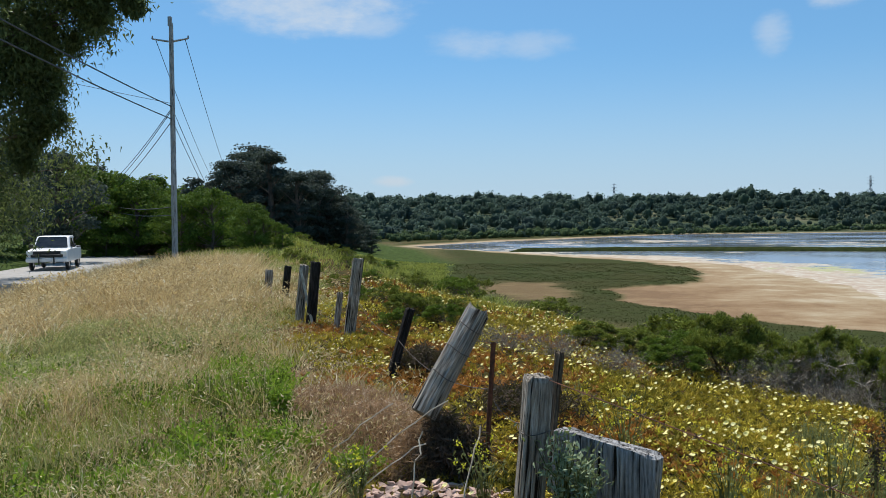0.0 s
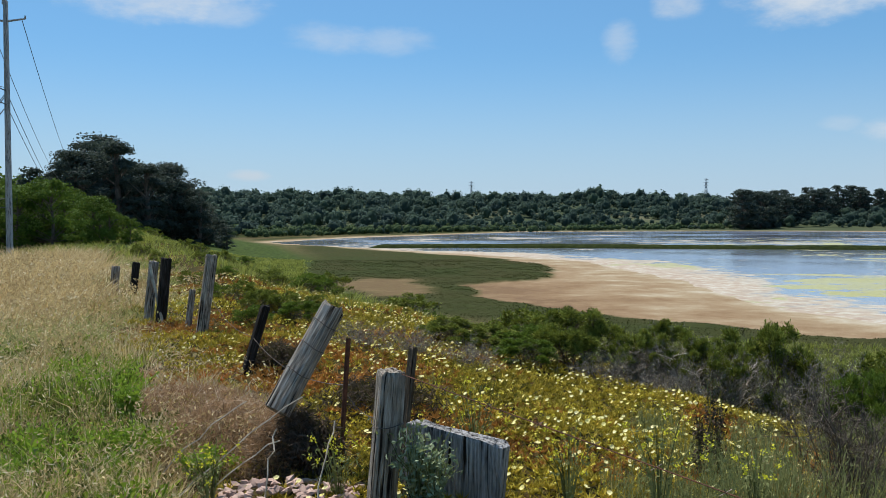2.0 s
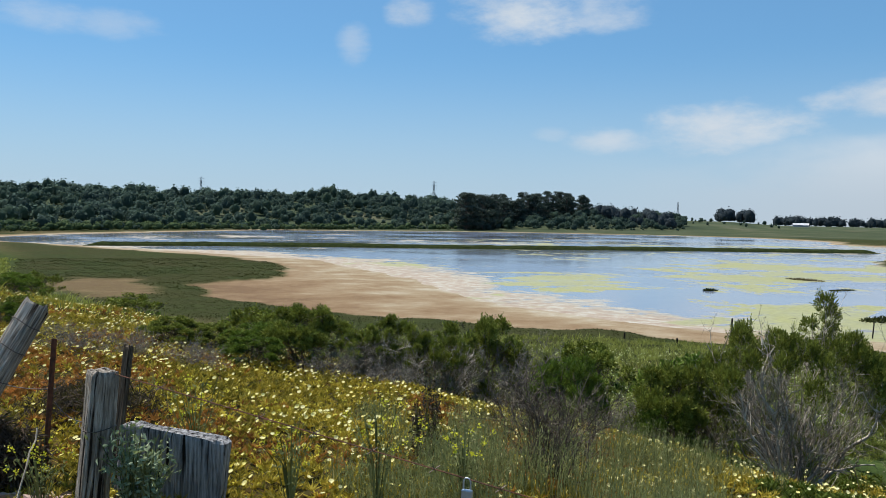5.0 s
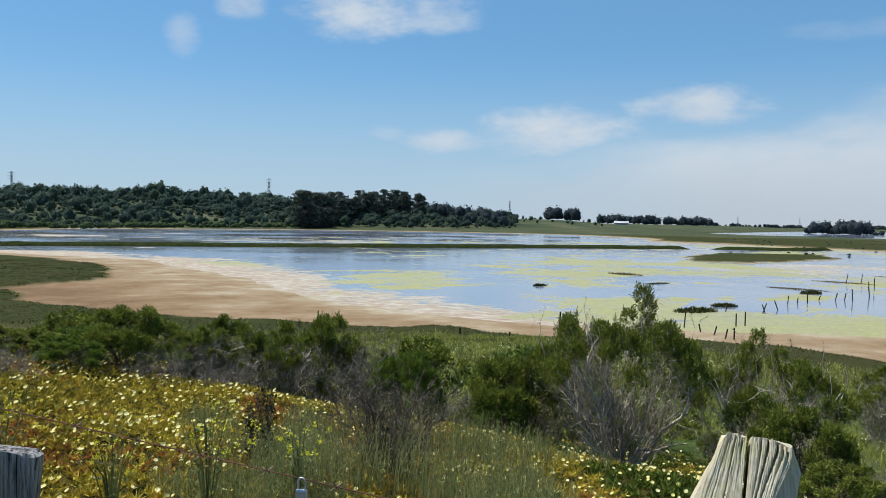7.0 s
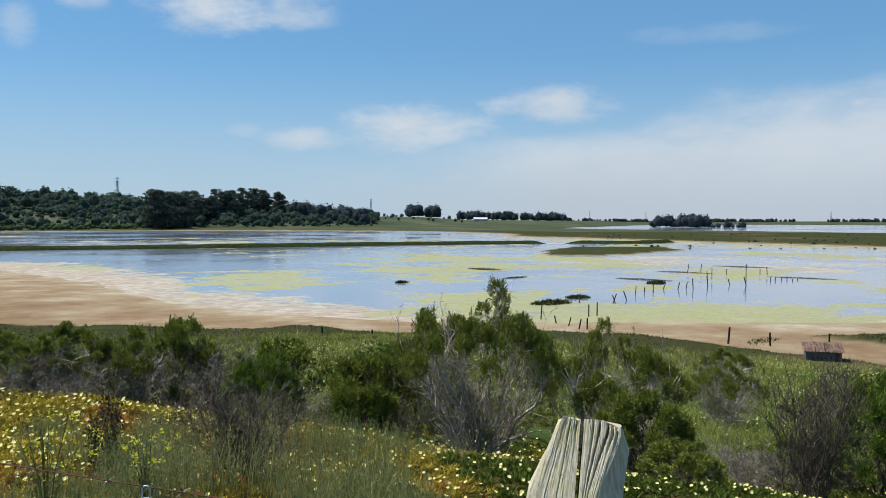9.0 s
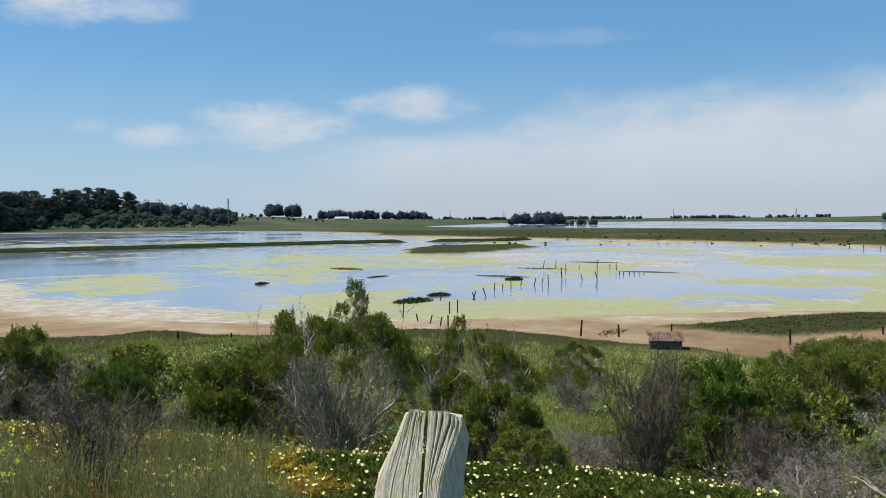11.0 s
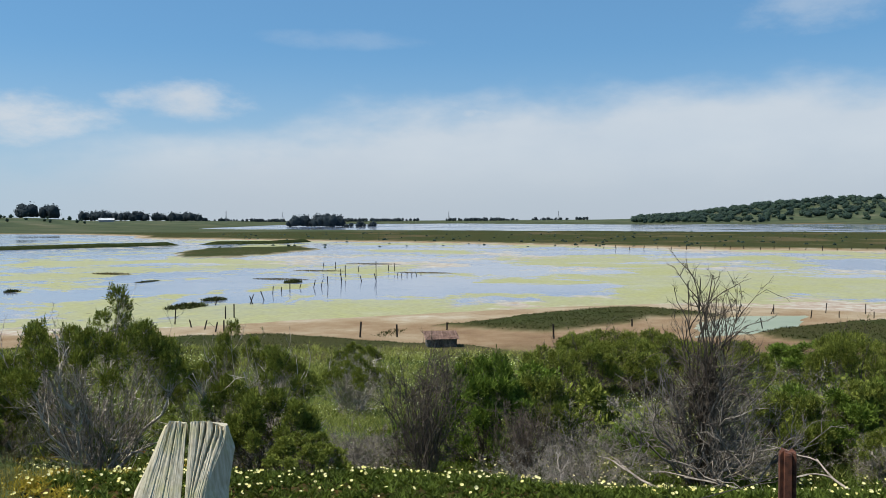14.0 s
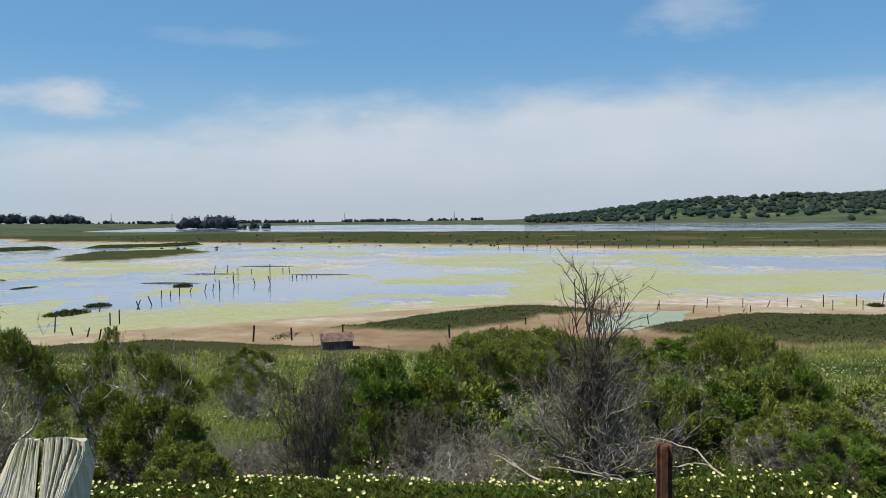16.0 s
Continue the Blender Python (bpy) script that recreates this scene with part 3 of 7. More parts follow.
def tubes(paths, radii, sides=5):
    """Tubes along paths (lists of points), with a radius at each point; arrays of verts and quads."""
    V, F, n0 = [], [], 0
    ang = np.arange(sides) * 2 * np.pi / sides
    for path, rad in zip(paths, radii):
        p, rad = np.asarray(path, float), np.asarray(rad, float)
        d = np.gradient(p, axis=0)
        d /= np.linalg.norm(d, axis=1, keepdims=True) + 1e-9
        ref = np.where(np.abs(d[:, 2:3]) > 0.9, [[1.0, 0, 0]], [[0, 0, 1.0]])
        a = np.cross(d, ref)
        a /= np.linalg.norm(a, axis=1, keepdims=True) + 1e-9
        b = np.cross(d, a)
        ring = p[:, None] + rad[:, None, None] * (np.cos(ang)[None, :, None] * a[:, None] + np.sin(ang)[None, :, None] * b[:, None])
        V.append(ring.reshape(-1, 3))
        k = len(p)
        i, j = np.meshgrid(np.arange(k - 1), np.arange(sides), indexing="ij")
        i, j = i.ravel(), j.ravel()
        F.append(np.stack([i * sides + j, i * sides + (j + 1) % sides, (i + 1) * sides + (j + 1) % sides, (i + 1) * sides + j], -1) + n0)
        n0 += k * sides
    return np.concatenate(V), np.concatenate(F)


def unit(v):
    return v / (np.linalg.norm(v, axis=-1, keepdims=True) + 1e-9)


def leaves(at, length, width, toward=None, spread=1.0, r=rng):
    """Rhombus leaves at these points, folded a little, each a pair of triangles."""
    n = len(at)
    d = unit(r.normal(size=(n, 3)) * spread + (toward if toward is not None else 0))
    side = unit(np.cross(d, r.normal(size=(n, 3))))
    up = np.cross(side, d)
    L, W = (length * r.uniform(0.6, 1.3, n))[:, None], (width * r.uniform(0.6, 1.3, n))[:, None]
    v = np.stack([at, at + d * L * 0.5 + side * W * 0.5 + up * W * 0.2, at + d * L, at + d * L * 0.5 - side * W * 0.5 + up * W * 0.2], 1)
    i = np.arange(n)[:, None] * 4
    return v.reshape(-1, 3), np.concatenate([i + [0, 1, 2], i + [0, 2, 3]], 0)


def small_leaves(at, length, width, toward, spread=0.6, r=rng):
    """Tiny leaves, one triangle each."""
    n = len(at)
    d = unit(r.normal(size=(n, 3)) * spread + toward)
    side = unit(np.cross(d, r.normal(size=(n, 3))))
    L, W = (length * r.uniform(0.6, 1.4, n))[:, None], (width * r.uniform(0.6, 1.4, n))[:, None]
    v = np.stack([at - side * W * 0.5, at + side * W * 0.5, at + d * L], 1)
    return v.reshape(-1, 3), np.arange(n * 3).reshape(-1, 3)


def shoots(at, way, length, width, k, spread=0.4, r=rng):
    """Leafy shoots: k leaves fanning out of one root along its way."""
    n = len(at)
    d = np.repeat(way, k, 0) * r.uniform(0.35, 1.0, (n * k, 1)) + r.normal(size=(n * k, 3)) * spread
    side = unit(np.cross(d, r.normal(size=(n * k, 3))))
    L, W = np.repeat(length * r.uniform(0.7, 1.3, n), k)[:, None], (width * r.uniform(0.6, 1.4, n * k))[:, None]
    tip = np.repeat(at, k, 0) + d * L
    v = np.concatenate([at, tip - side * W * 0.5, tip + side * W * 0.5])
    i = np.arange(n * k)
    return v, np.stack([i // k, n + i, n + n * k + i], -1)


def bound(v, f, size, lot):
    """Ties every lot of pieces, each of that many vertices, together at the root by a sliver, so that a tuft is one plant."""
    j = np.arange(len(v) // size)
    j = j[j % lot > 0]
    return v, np.concatenate([f, np.stack([j // lot * lot * size, j * size, j * size + 1], -1)])


def blades(at, height, width, lean=0.35, r=rng, away=None):
    """Blades of grass: tapered and bent, three triangles each; away bows them outward."""
    n = len(at)
    a = r.uniform(0, 2 * np.pi, n)
    side = np.stack([np.cos(a), np.sin(a), 0 * a], -1)
    out = np.stack([-np.sin(a), np.cos(a), 0 * a], -1) * (lean * r.uniform(-1, 1, n))[:, None]
    out[:, :2] += r.normal(size=(n, 2)) * lean * 0.4 + (0 if away is None else away)
    H, W = (height * r.uniform(0.55, 1.25, n))[:, None], (width * r.uniform(0.7, 1.3, n))[:, None]
    up = np.array([[0, 0, 1.0]])
    mid = at + up * H * 0.55 + out * H * 0.35
    tip = at + up * H + out * H
    v = np.stack([at - side * W * 0.5, at + side * W * 0.5, mid - side * W * 0.4, mid + side * W * 0.4, tip], 1)
    i = np.arange(n)[:, None] * 5
    return v.reshape(-1, 3), np.concatenate([i + [0, 1, 3], i + [0, 3, 2], i + [2, 3, 4]], 0)


def joined(pieces):
    V, F, n = [], [], 0
    for v, f in pieces:
        V.append(v), F.append(f + n)
        n += len(v)
    return np.concatenate(V), np.concatenate(F)


def on_ground(x, y, sink=0.0):
    return np.stack([x, y, ground_z(x, y) - sink], -1)


def grow(r, base, way, length, radius, levels, wide, wiggle=0.25, forks=(2, 4), lift=0.25, shrink=0.68):
    """A branching plant: paths with radii, and the tips with their directions."""
    paths, radii, tips = [], [], []

    def limb(p, d, L, rad, lev):
        k = 4 if lev > 0 else 2
        pts, dd = [p], d
        for _ in range(k):
            dd = unit(dd + r.normal(size=3) * wiggle + np.array([0, 0, lift * 0.3]))
            pts.append(pts[-1] + dd * L / k)
        paths.append(np.array(pts)), radii.append(np.linspace(rad, rad * 0.55, k + 1))
        if lev <= 0:
            tips.append((pts[-1], dd)), tips.append((pts[-2], dd))
            return
        for _ in range(r.integers(*forks) + (lev > 1)):
            q = r.uniform(0.45, 1.0)
            j = min(int(q * k), k - 1)
            start = pts[j] + (pts[j + 1] - pts[j]) * (q * k - j)
            side = r.normal(size=3)
            limb(start, unit(dd + side * wide * 0.6 + np.array([0, 0, lift])), L * shrink * r.uniform(0.7, 1.15), rad * 0.6, lev - 1)
    limb(np.asarray(base, float), unit(np.asarray(way, float)), length, radius, levels)
    return paths, radii, tips

# ---------------------------------------------------------------- fence
def post_mesh(w, d, length, seed, rings_=9, taper=0.94, chip=0.03, wear=0.012, round_=0.55):
    """A weathered post along z from 0 to length: rounded oblong section, grooves, uneven broken top."""
    r = np.random.default_rng(seed)
    sides = 16
    a = np.arange(sides) * 2 * np.pi / sides + 0.2
    sec = np.stack([np.sign(np.cos(a)) * np.abs(np.cos(a)) ** round_ * w / 2, np.sign(np.sin(a)) * np.abs(np.sin(a)) ** round_ * d / 2], -1)
    groove = 1 - wear / w * 2 * r.uniform(0, 1.6, sides) * (r.uniform(size=sides) > 0.45)
    V = []
    for k in range(rings_):
        q = k / (rings_ - 1)
        g = (groove * (1 + r.normal(size=sides) * 0.012) * (1 - (1 - taper) * q))[:, None]
        if k == rings_ - 1:
            g = g * 0.93
        z = np.full(sides, q * length if k < rings_ - 2 else length * (0.985 if k == rings_ - 2 else 1.0)) + (r.uniform(-chip, chip, sides) * 0.35 if k == rings_ - 1 else 0)
        V.append(np.concatenate([sec * g, z[:, None]], 1))
    V = np.concatenate(V)
    V = np.concatenate([V, [[0, 0, 0], [0, 0, length - chip * 0.15]]])
    F = []
    for k in range(rings_ - 1):
        for j in range(sides):
            F.append((k * sides + j, k * sides + (j + 1) % sides, (k + 1) * sides + (j + 1) % sides, (k + 1) * sides + j))
    me = bpy.data.meshes.new("post")
    n, t = len(V) - 2, (rings_ - 1) * sides
    F += [(n, (j + 1) % sides, j) for j in range(sides)] + [(n + 1, t + j, t + (j + 1) % sides) for j in range(sides)]
    me.from_pydata(V.tolist(), [], F)
    return me


def upright(bottom, top, turn=0.0):
    """The pose that stands a thing's z axis from bottom to top."""
    b, t = Vector(bottom), Vector(top)
    return Matrix.Translation(b) @ (t - b).to_track_quat("Z", "Y").to_matrix().to_4x4() @ Matrix.Rotation(turn, 4, "Z")


def fence_post(bottom, top, w, d, material, label, seed, turn=0.0, wires=(), sink=0.35, name="fence_post", chip=0.03):
    way = (Vector(top) - Vector(bottom)).normalized()
    b = Vector(bottom) - way * sink
    length = (Vector(top) - b).length
    me = post_mesh(w, d, length, seed, chip=chip)
    me.materials.append(material)
    ob = tagged(new(name, me), label, "fence post", "posts of the broken roadside fence")
    ob.matrix_world = upright(b, top, turn)
    for q in wires:
        a = np.arange(17) * 2 * np.pi / 16
        loop = np.stack([np.cos(a) * w * 0.56, np.sin(a) * d * 0.56, np.full(17, length * q) + 0.012 * np.sin(a * 2)], -1)
        v, f = tubes([loop], [np.full(17, 0.0025)], 4)
        part("wire_loop", mesh_of("wire_loop", v, f, M_WIRE), None, ob, "rusty wire wound round the post")
    return ob


GREY = "weathered grey split wooden fence post standing in grass"
fence_post((0.40, 4.18, -0.05), (0.47, 4.17, 0.83), 0.165, 0.15, M_POST, "thick grey weathered post with wire, beside a thin batten", 11, 0.3, (0.78,))
fence_post((-0.13, 4.80, 0.50), (0.205, 5.02, 1.07), 0.150, 0.145, M_POST, "pale cracked wooden post leaning far over, bound with wire", 12, 0.5, (0.35, 0.6, 0.82), sink=0.0, chip=0.07)
fence_post((-1.35, 11.52, -0.12), (-1.18, 11.54, 1.14), 0.17, 0.16, M_POST, "tall grey weathered post leaning slightly", 13, 0.2)
fence_post((-2.04, 12.64, 0.02), (-1.94, 12.65, 1.05), 0.17, 0.16, M_POST_DARK, "blackened square fence post beside a grey one", 14, 0.1)
fence_post((-2.28, 13.0, 0.05), (-2.18, 13.02, 0.99), 0.17, 0.12, M_POST, GREY, 15, 0.4)
fence_post((-3.22, 16.69, -0.06), (-3.12, 16.71, 0.80), 0.15, 0.14, M_POST_DARK, "dark narrow fence post among dry grass", 16, 0.2)
fence_post((-3.75, 17.6, -0.06), (-3.69, 17.62, 0.68), 0.2, 0.16, M_POST, "short grey fence post half hidden in dry weeds", 17, 0.1)
fence_post((-1.60, 12.2, 0.0), (-1.52, 12.21, 0.62), 0.10, 0.09, M_POST, "short thin grey stake beside the tall post", 18, 0.2)
fence_post((-0.52, 7.99, 0.12), (-0.32, 8.0, 0.79), 0.12, 0.1, M_POST_DARK, "dark slanting stake bound with wire in ice plant", 19, 0.3, (0.5,))
fence_post((0.58, 4.76, 0.05), (0.665, 4.75, 0.86), 0.085, 0.04, M_POST_BROWN, "thin brown upright batten behind the thick post", 20, 0.5, name="batten")
fence_post((4.33, -0.90, -0.3), (4.34, -0.90, 0.47), 0.085, 0.085, M_RUST, "rusty red-brown iron pipe post in ice plant", 21, 0.0, name="pipe_post")
v, f = tubes([[(0.2, 4.9, -0.3), (0.25, 4.895, 0.3), (0.29, 4.89, 0.9)]], [(0.017, 0.016, 0.016)], 6)
tagged(new("iron_stake", mesh_of("iron_stake", v, f, M_RUST)), "thin rusty iron stake between two wooden posts", "stake", "posts of the broken roadside fence")

# the short split post by the camera: two halves with a crack between
def post_half(seed, edge, flank, ridge, clefts):
    """Half of a cleft post hanging down from its top: edge and flank give the front corner and the outline by depth,
    ridge the height of the top across the face, clefts the place, depth and length of the splits."""
    r = np.random.default_rng(seed)
    down = np.array((0, 0.008, 0.02, 0.04, 0.06, 0.085, 0.11, 0.14, 0.17, 0.2, 0.24, 0.3, 0.4, 0.6, 1.0, 1.3))
    u = np.linspace(0, 1, 40)
    grain = np.interp(u, np.linspace(0, 1, 22), r.normal(size=22)) * 0.0008
    V = []
    for k, dz in enumerate(down):
        inner, outer, out = (float(np.interp(dz, *w)) for w in ((( 0, 1.3), (0.007, 0.006)), edge, flank))
        sign = 1 if outer > 0 else -1
        y = grain * (1 + 0.4 * math.sin(dz * 40 + seed)) + r.normal(size=40) * 0.0006 + 0.035 * np.clip(u - 0.86, 0, 1) + 0.02 * np.clip(0.06 - u, 0, 1)
        fade = max(0.0, 1 - dz / 0.15)
        z = -dz + np.interp(u, *ridge) * fade + r.normal(size=40) * 0.002 * fade
        for u0, deep_, long_, lean in clefts:
            cut = np.exp(-((u - u0 - lean * dz) / 0.022) ** 2) * max(0.0, 1 - dz / long_)
            y += deep_ * cut
            z -= 0.022 * cut * fade
        x = sign * inner + (outer - sign * inner) * u
        front = np.stack([x, y, z], -1)
        last = z[-1]
        rest = [((outer + out) / 2, 0.045, last - 0.006 * fade), (out, 0.09, last - 0.014 * fade), (out * 0.98, 0.14, last - 0.02 * fade), (out * 0.8, 0.2, -dz - 0.06 * fade), (out * 0.3, 0.215, -dz - 0.06 * fade), (sign * inner, 0.2, -dz - 0.06 * fade), (sign * inner, 0.08, -dz - 0.02 * fade)]
        ring = np.concatenate([front, rest])
        ring[:, 0] -= 0.085 * min(dz, 0.5)
        ring[:, 1] -= 0.55 * min(dz, 0.5)
        V.append(ring)
    m = len(V[0])
    top = V[0].mean(0) + [0, 0.02, 0.004]
    V = np.concatenate(V + [[top]])
    F = [(k * m + j, k * m + (j + 1) % m, (k + 1) * m + (j + 1) % m, (k + 1) * m + j) for k in range(len(down) - 1) for j in range(m)]
    F += [(len(V) - 1, (j + 1) % m, j) for j in range(m)]
    if edge[1][0] > 0:
        F = [g[::-1] for g in F]
    me = bpy.data.meshes.new("post_half")
    me.from_pydata(V.tolist(), [], [g[::-1] for g in F])
    return me


split = empty("split_post", "pale lichen-flecked wooden post cracked in two, leaning", "fence post", "posts of the broken roadside fence")
turn = radians(57.5)
split.matrix_world = Matrix(((math.cos(turn), math.sin(turn), 0, 2.762), (-math.sin(turn), math.cos(turn), 0, 1.430), (0, 0, 1, 0.822), (0, 0, 0, 1)))
part("post_half", post_half(41, ((0, 0.03, 0.24, 0.5, 1.3), (-0.088, -0.102, -0.172, -0.20, -0.20)), ((0, 0.1, 0.24, 0.5, 1.3), (-0.094, -0.115, -0.178, -0.205, -0.205)),
                            ((0, 0.12, 0.2, 0.45, 0.8, 1), (0.004, -0.004, 0.004, 0.012, 0.012, -0.012)), ((0.16, 0.016, 0.06, 0.0), (0.42, 0.007, 0.5, -0.2), (0.66, 0.006, 0.4, -0.1))), M_POST_PALE, split)
part("post_half", post_half(47, ((0, 0.03, 0.1, 0.24, 0.5, 1.3), (0.140, 0.146, 0.128, 0.080, 0.07, 0.07)), ((0, 0.05, 0.1, 0.24, 0.5, 1.3), (0.150, 0.166, 0.186, 0.172, 0.17, 0.17)),
                            ((0, 0.4, 0.6, 0.8, 1), (0.004, 0.004, -0.002, -0.014, -0.026)), ((0.26, 0.010, 0.35, -0.1), (0.44, 0.028, 0.30, -0.5), (0.68, 0.034, 0.28, -0.9), (0.80, 0.016, 0.12, -0.5), (0.9, 0.010, 0.1, 0.0))), M_POST_PALE, split)

# the sawn stump of a gatepost beside the thick post
stump = tagged(new("gatepost_block", post_mesh(0.60, 0.11, 0.9, 51, 8, 1.0, 0.02, 0.02, 0.28)), "broad grey sawn timber block behind white-flowered weeds", "timber block")
stump.data.materials.append(M_POST_GREY)
for v in stump.data.vertices:
    v.co.z -= 0.10 * v.co.x * (v.co.z > 0.5)
    v.co.x += 0.1 * v.co.z
stump.matrix_world = Matrix.Translation((0.76, 4.30, -0.42)) @ Matrix.Rotation(radians(-40), 4, "Z")

# ---------------------------------------------------------------- shrubs
def bend(a, m, b, k):
    """k + 1 points of a bowed branch from a to b, drawn towards m."""
    q = np.linspace(0, 1, k + 1)[:, None]
    return (1 - q) ** 2 * a + 2 * q * (1 - q) * m + q * q * b


LOOK = {"green": "dense green coyote brush on the slope", "topped": "coyote brush with bare pale stems and a green top", "bare": "leafless brown twiggy shrub in ice plant",
        "grey": "dead grey brittle bush with tangled twigs", "plume": "tall leafless shrub with grey dead branches and a dark upright plume"}
# stems, breadth of the fan, side branches, forks of each, twigs at each end, their length
HABIT = {"green": (8, 0.62, 4, 2, 4, 0.08), "topped": (26, 0.66, 6, 3, 4, 0.06), "bare": (36, 0.52, 6, 3, 3, 0.07), "grey": (30, 0.80, 5, 3, 4, 0.07), "plume": (46, 0.46, 7, 3, 4, 0.07)}


def crooked(r, a, way, size, k, wander, up=0.0):
    """A gnarled branch of k steps from a."""
    pts = [np.asarray(a, float)]
    for _ in range(k):
        way = unit(way + r.normal(size=3) * wander + [0, 0, up])
        pts.append(pts[-1] + way * size / k)
    return np.array(pts), way


def shrub(kind, seed, tall, fine=True):
    """A bush of about that height: gnarled stems fanning from the root, side branches and twigs, and lobes of small leafy shoots."""
    r = np.random.default_rng(seed)
    stems, wide, sides, forks, twigs, reach = HABIT[kind]
    stems, sides, forks = (stems, sides, forks) if fine else (stems // 2, max(2, sides - 2), 2)
    live, dead = ([], []), ([], [])
    ends = []
    # lobes of foliage over the dome of the bush
    lobes = []
    if kind in ("green", "topped"):
        for k in range(int((30 if kind == "green" else 36) * (1.0 if fine else 0.7) * (1.35 if tall > 1.8 else 1.0))):
            a, c = r.uniform(0, 6.283), r.uniform(0, 1) ** 0.55
            if kind == "green":
                rise = 0.12 + 0.72 * math.sqrt(max(0.0, 1 - c * c)) * r.uniform(0.62, 1.12)
                size = tall * r.uniform(0.085, 0.15)
            elif k < 4:
                a, c, rise, size = 0.2 + 0.4 * k, 0.26 + 0.05 * k, 0.92 - 0.07 * k, tall * r.uniform(0.06, 0.09)
            else:
                c = 0.25 + 0.7 * c
                rise = 0.50 + 0.36 * max(0.0, 1 - c * c) * r.uniform(0.75, 1.1)
                size = tall * r.uniform(0.06, 0.105)
            lobes.append((np.array([math.cos(a) * c * wide * tall, math.sin(a) * c * wide * tall, rise * tall]), size))
    for k in range(stems + len(lobes)):
        a, c = r.uniform(0, 6.283), r.uniform(0, 1) ** 0.6
        gone = kind in ("topped", "grey") and k % 3 > 0
        if k < len(lobes):
            end, gone = lobes[k][0] - [0, 0, lobes[k][1] * 0.3], kind == "topped" and k % 3 == 0
            out = unit(end * [1, 1, 0.0])
        else:
            rise = (0.12 + 0.7 * math.sqrt(max(0.0, 1 - c * c)) * r.uniform(0.7, 1.1)) * {"grey": 0.8, "topped": 0.85}.get(kind, 1.0)
            if kind == "topped" and gone:
                c, rise = 0.4 + 0.6 * c, r.uniform(0.35, 0.72)
            if kind == "bare":
                rise, c = r.uniform(0.5, 1.0), c * r.uniform(0.6, 1.1)
            if kind == "plume":
                gone = k % 5 > 1
                c, rise = (c * 1.1, rise * 0.62) if gone else (c * 0.22, r.uniform(0.5, 1.0))
            out = np.array([math.cos(a), math.sin(a), 0.0])
            end = out * c * wide * tall + [0, 0, rise * tall]
        low = out * 0.06 * tall * r.uniform(0, 1) + [0, 0, -0.12]
        mid = end * [0.62, 0.62, 0.42] * r.uniform(0.75, 1.15) + r.normal(size=3) * 0.05 * tall
        path = bend(low, mid, end, 7) + np.concatenate([np.zeros((1, 3)), r.normal(size=(7, 3)) * 0.021 * tall])
        thick = tall * r.uniform(0.0036, 0.0075) * (2.3 if gone and kind == "topped" and k % 2 else 0.7 if kind == "topped" else 0.7 if kind == "grey" else 1.25)
        P, Q = dead if gone else live
        P.append(path), Q.append(np.linspace(thick, thick * 0.34, 8))
        ends.append((path[-1], unit(path[-1] - path[-3]), gone))
        for _ in range(sides):
            j = r.integers(2, 7)
            way = unit(unit(path[j + 1] - path[j]) * 0.8 + r.normal(size=3) * 0.5 + out * 0.2 + [0, 0, 0.1 if kind == "grey" else 0.35])
            arm, way = crooked(r, path[j], way, tall * r.uniform(0.13, 0.30), 4, 0.28, 0.05)
            P.append(arm), Q.append(np.linspace(thick * 0.5, thick * 0.22, 5))
            ends.append((arm[-1], way, gone))
            for _ in range(forks):
                q = r.integers(1, 5)
                twig, w2 = crooked(r, arm[q], unit(way + r.normal(size=3) * 0.6), tall * r.uniform(0.05, 0.12), 2, 0.3, 0.08)
                P.append(twig), Q.append(np.linspace(thick * 0.26, thick * 0.15, 3))
                ends.append((twig[-1], w2, gone)), ends.append((twig[1], w2, gone))
    root = empty("shrub", LOOK[kind], "shrub", "shrubs on the bank")
    wood = M_GREY_TWIG if kind == "grey" else M_TWIG if kind == "topped" else M_TWIG_DARK
    for (P, Q), name, material, label in ((live, "branchwork", wood, ""), (dead, "dead_wood", M_BLEACHED if kind == "topped" else M_GREY_TWIG if kind in ("plume", "grey") else M_TWIG, "pale grey dead branches low in the shrub")):
        if P:
            v, f = joined([tubes([p for p in P if len(p) == m], [q for q in Q if len(q) == m], 4 if m == 8 else 3) for m in (8, 5, 3)])
            part(name, mesh_of(name, v, f, material, True), None, root, label)
    tips, ways = np.array([e[0] for e in ends]), np.array([e[1] for e in ends])
    gone = np.array([e[2] for e in ends])
    root["tall"] = float(tall if kind == "topped" else np.percentile(tips[:, 2], 98) + 0.08)
    # fine twigs
    for pick, name, material in ((~gone, "twig_tangle", wood), (gone, "dead_twig_tangle", M_GREY_TWIG)):
        if pick.any():
            n = twigs if fine else 3
            at = np.repeat(tips[pick], n, 0) + r.normal(size=(pick.sum() * n, 3)) * 0.012
            w = unit(np.repeat(ways[pick], n, 0) * 0.9 + r.normal(size=at.shape) * (0.45 if kind in ("bare", "plume") else 0.8) + [0, 0, 0.2])
            L, W = (reach * tall ** 0.5 * r.uniform(0.4, 1.4, len(at)))[:, None], (0.0019 if fine else 0.005)
            u = unit(np.cross(w, r.normal(size=at.shape)))
            v = np.stack([at - u * W * 1.3, at + u * W * 1.3, at + w * L], 1)
            tagged(part(name, mesh_of(name, v.reshape(-1, 3), np.arange(len(at) * 3).reshape(-1, 3), material), None, root), kind="stuff")
    if lobes:
        # upright leafy shoots over each lobe
        base, w = [], []
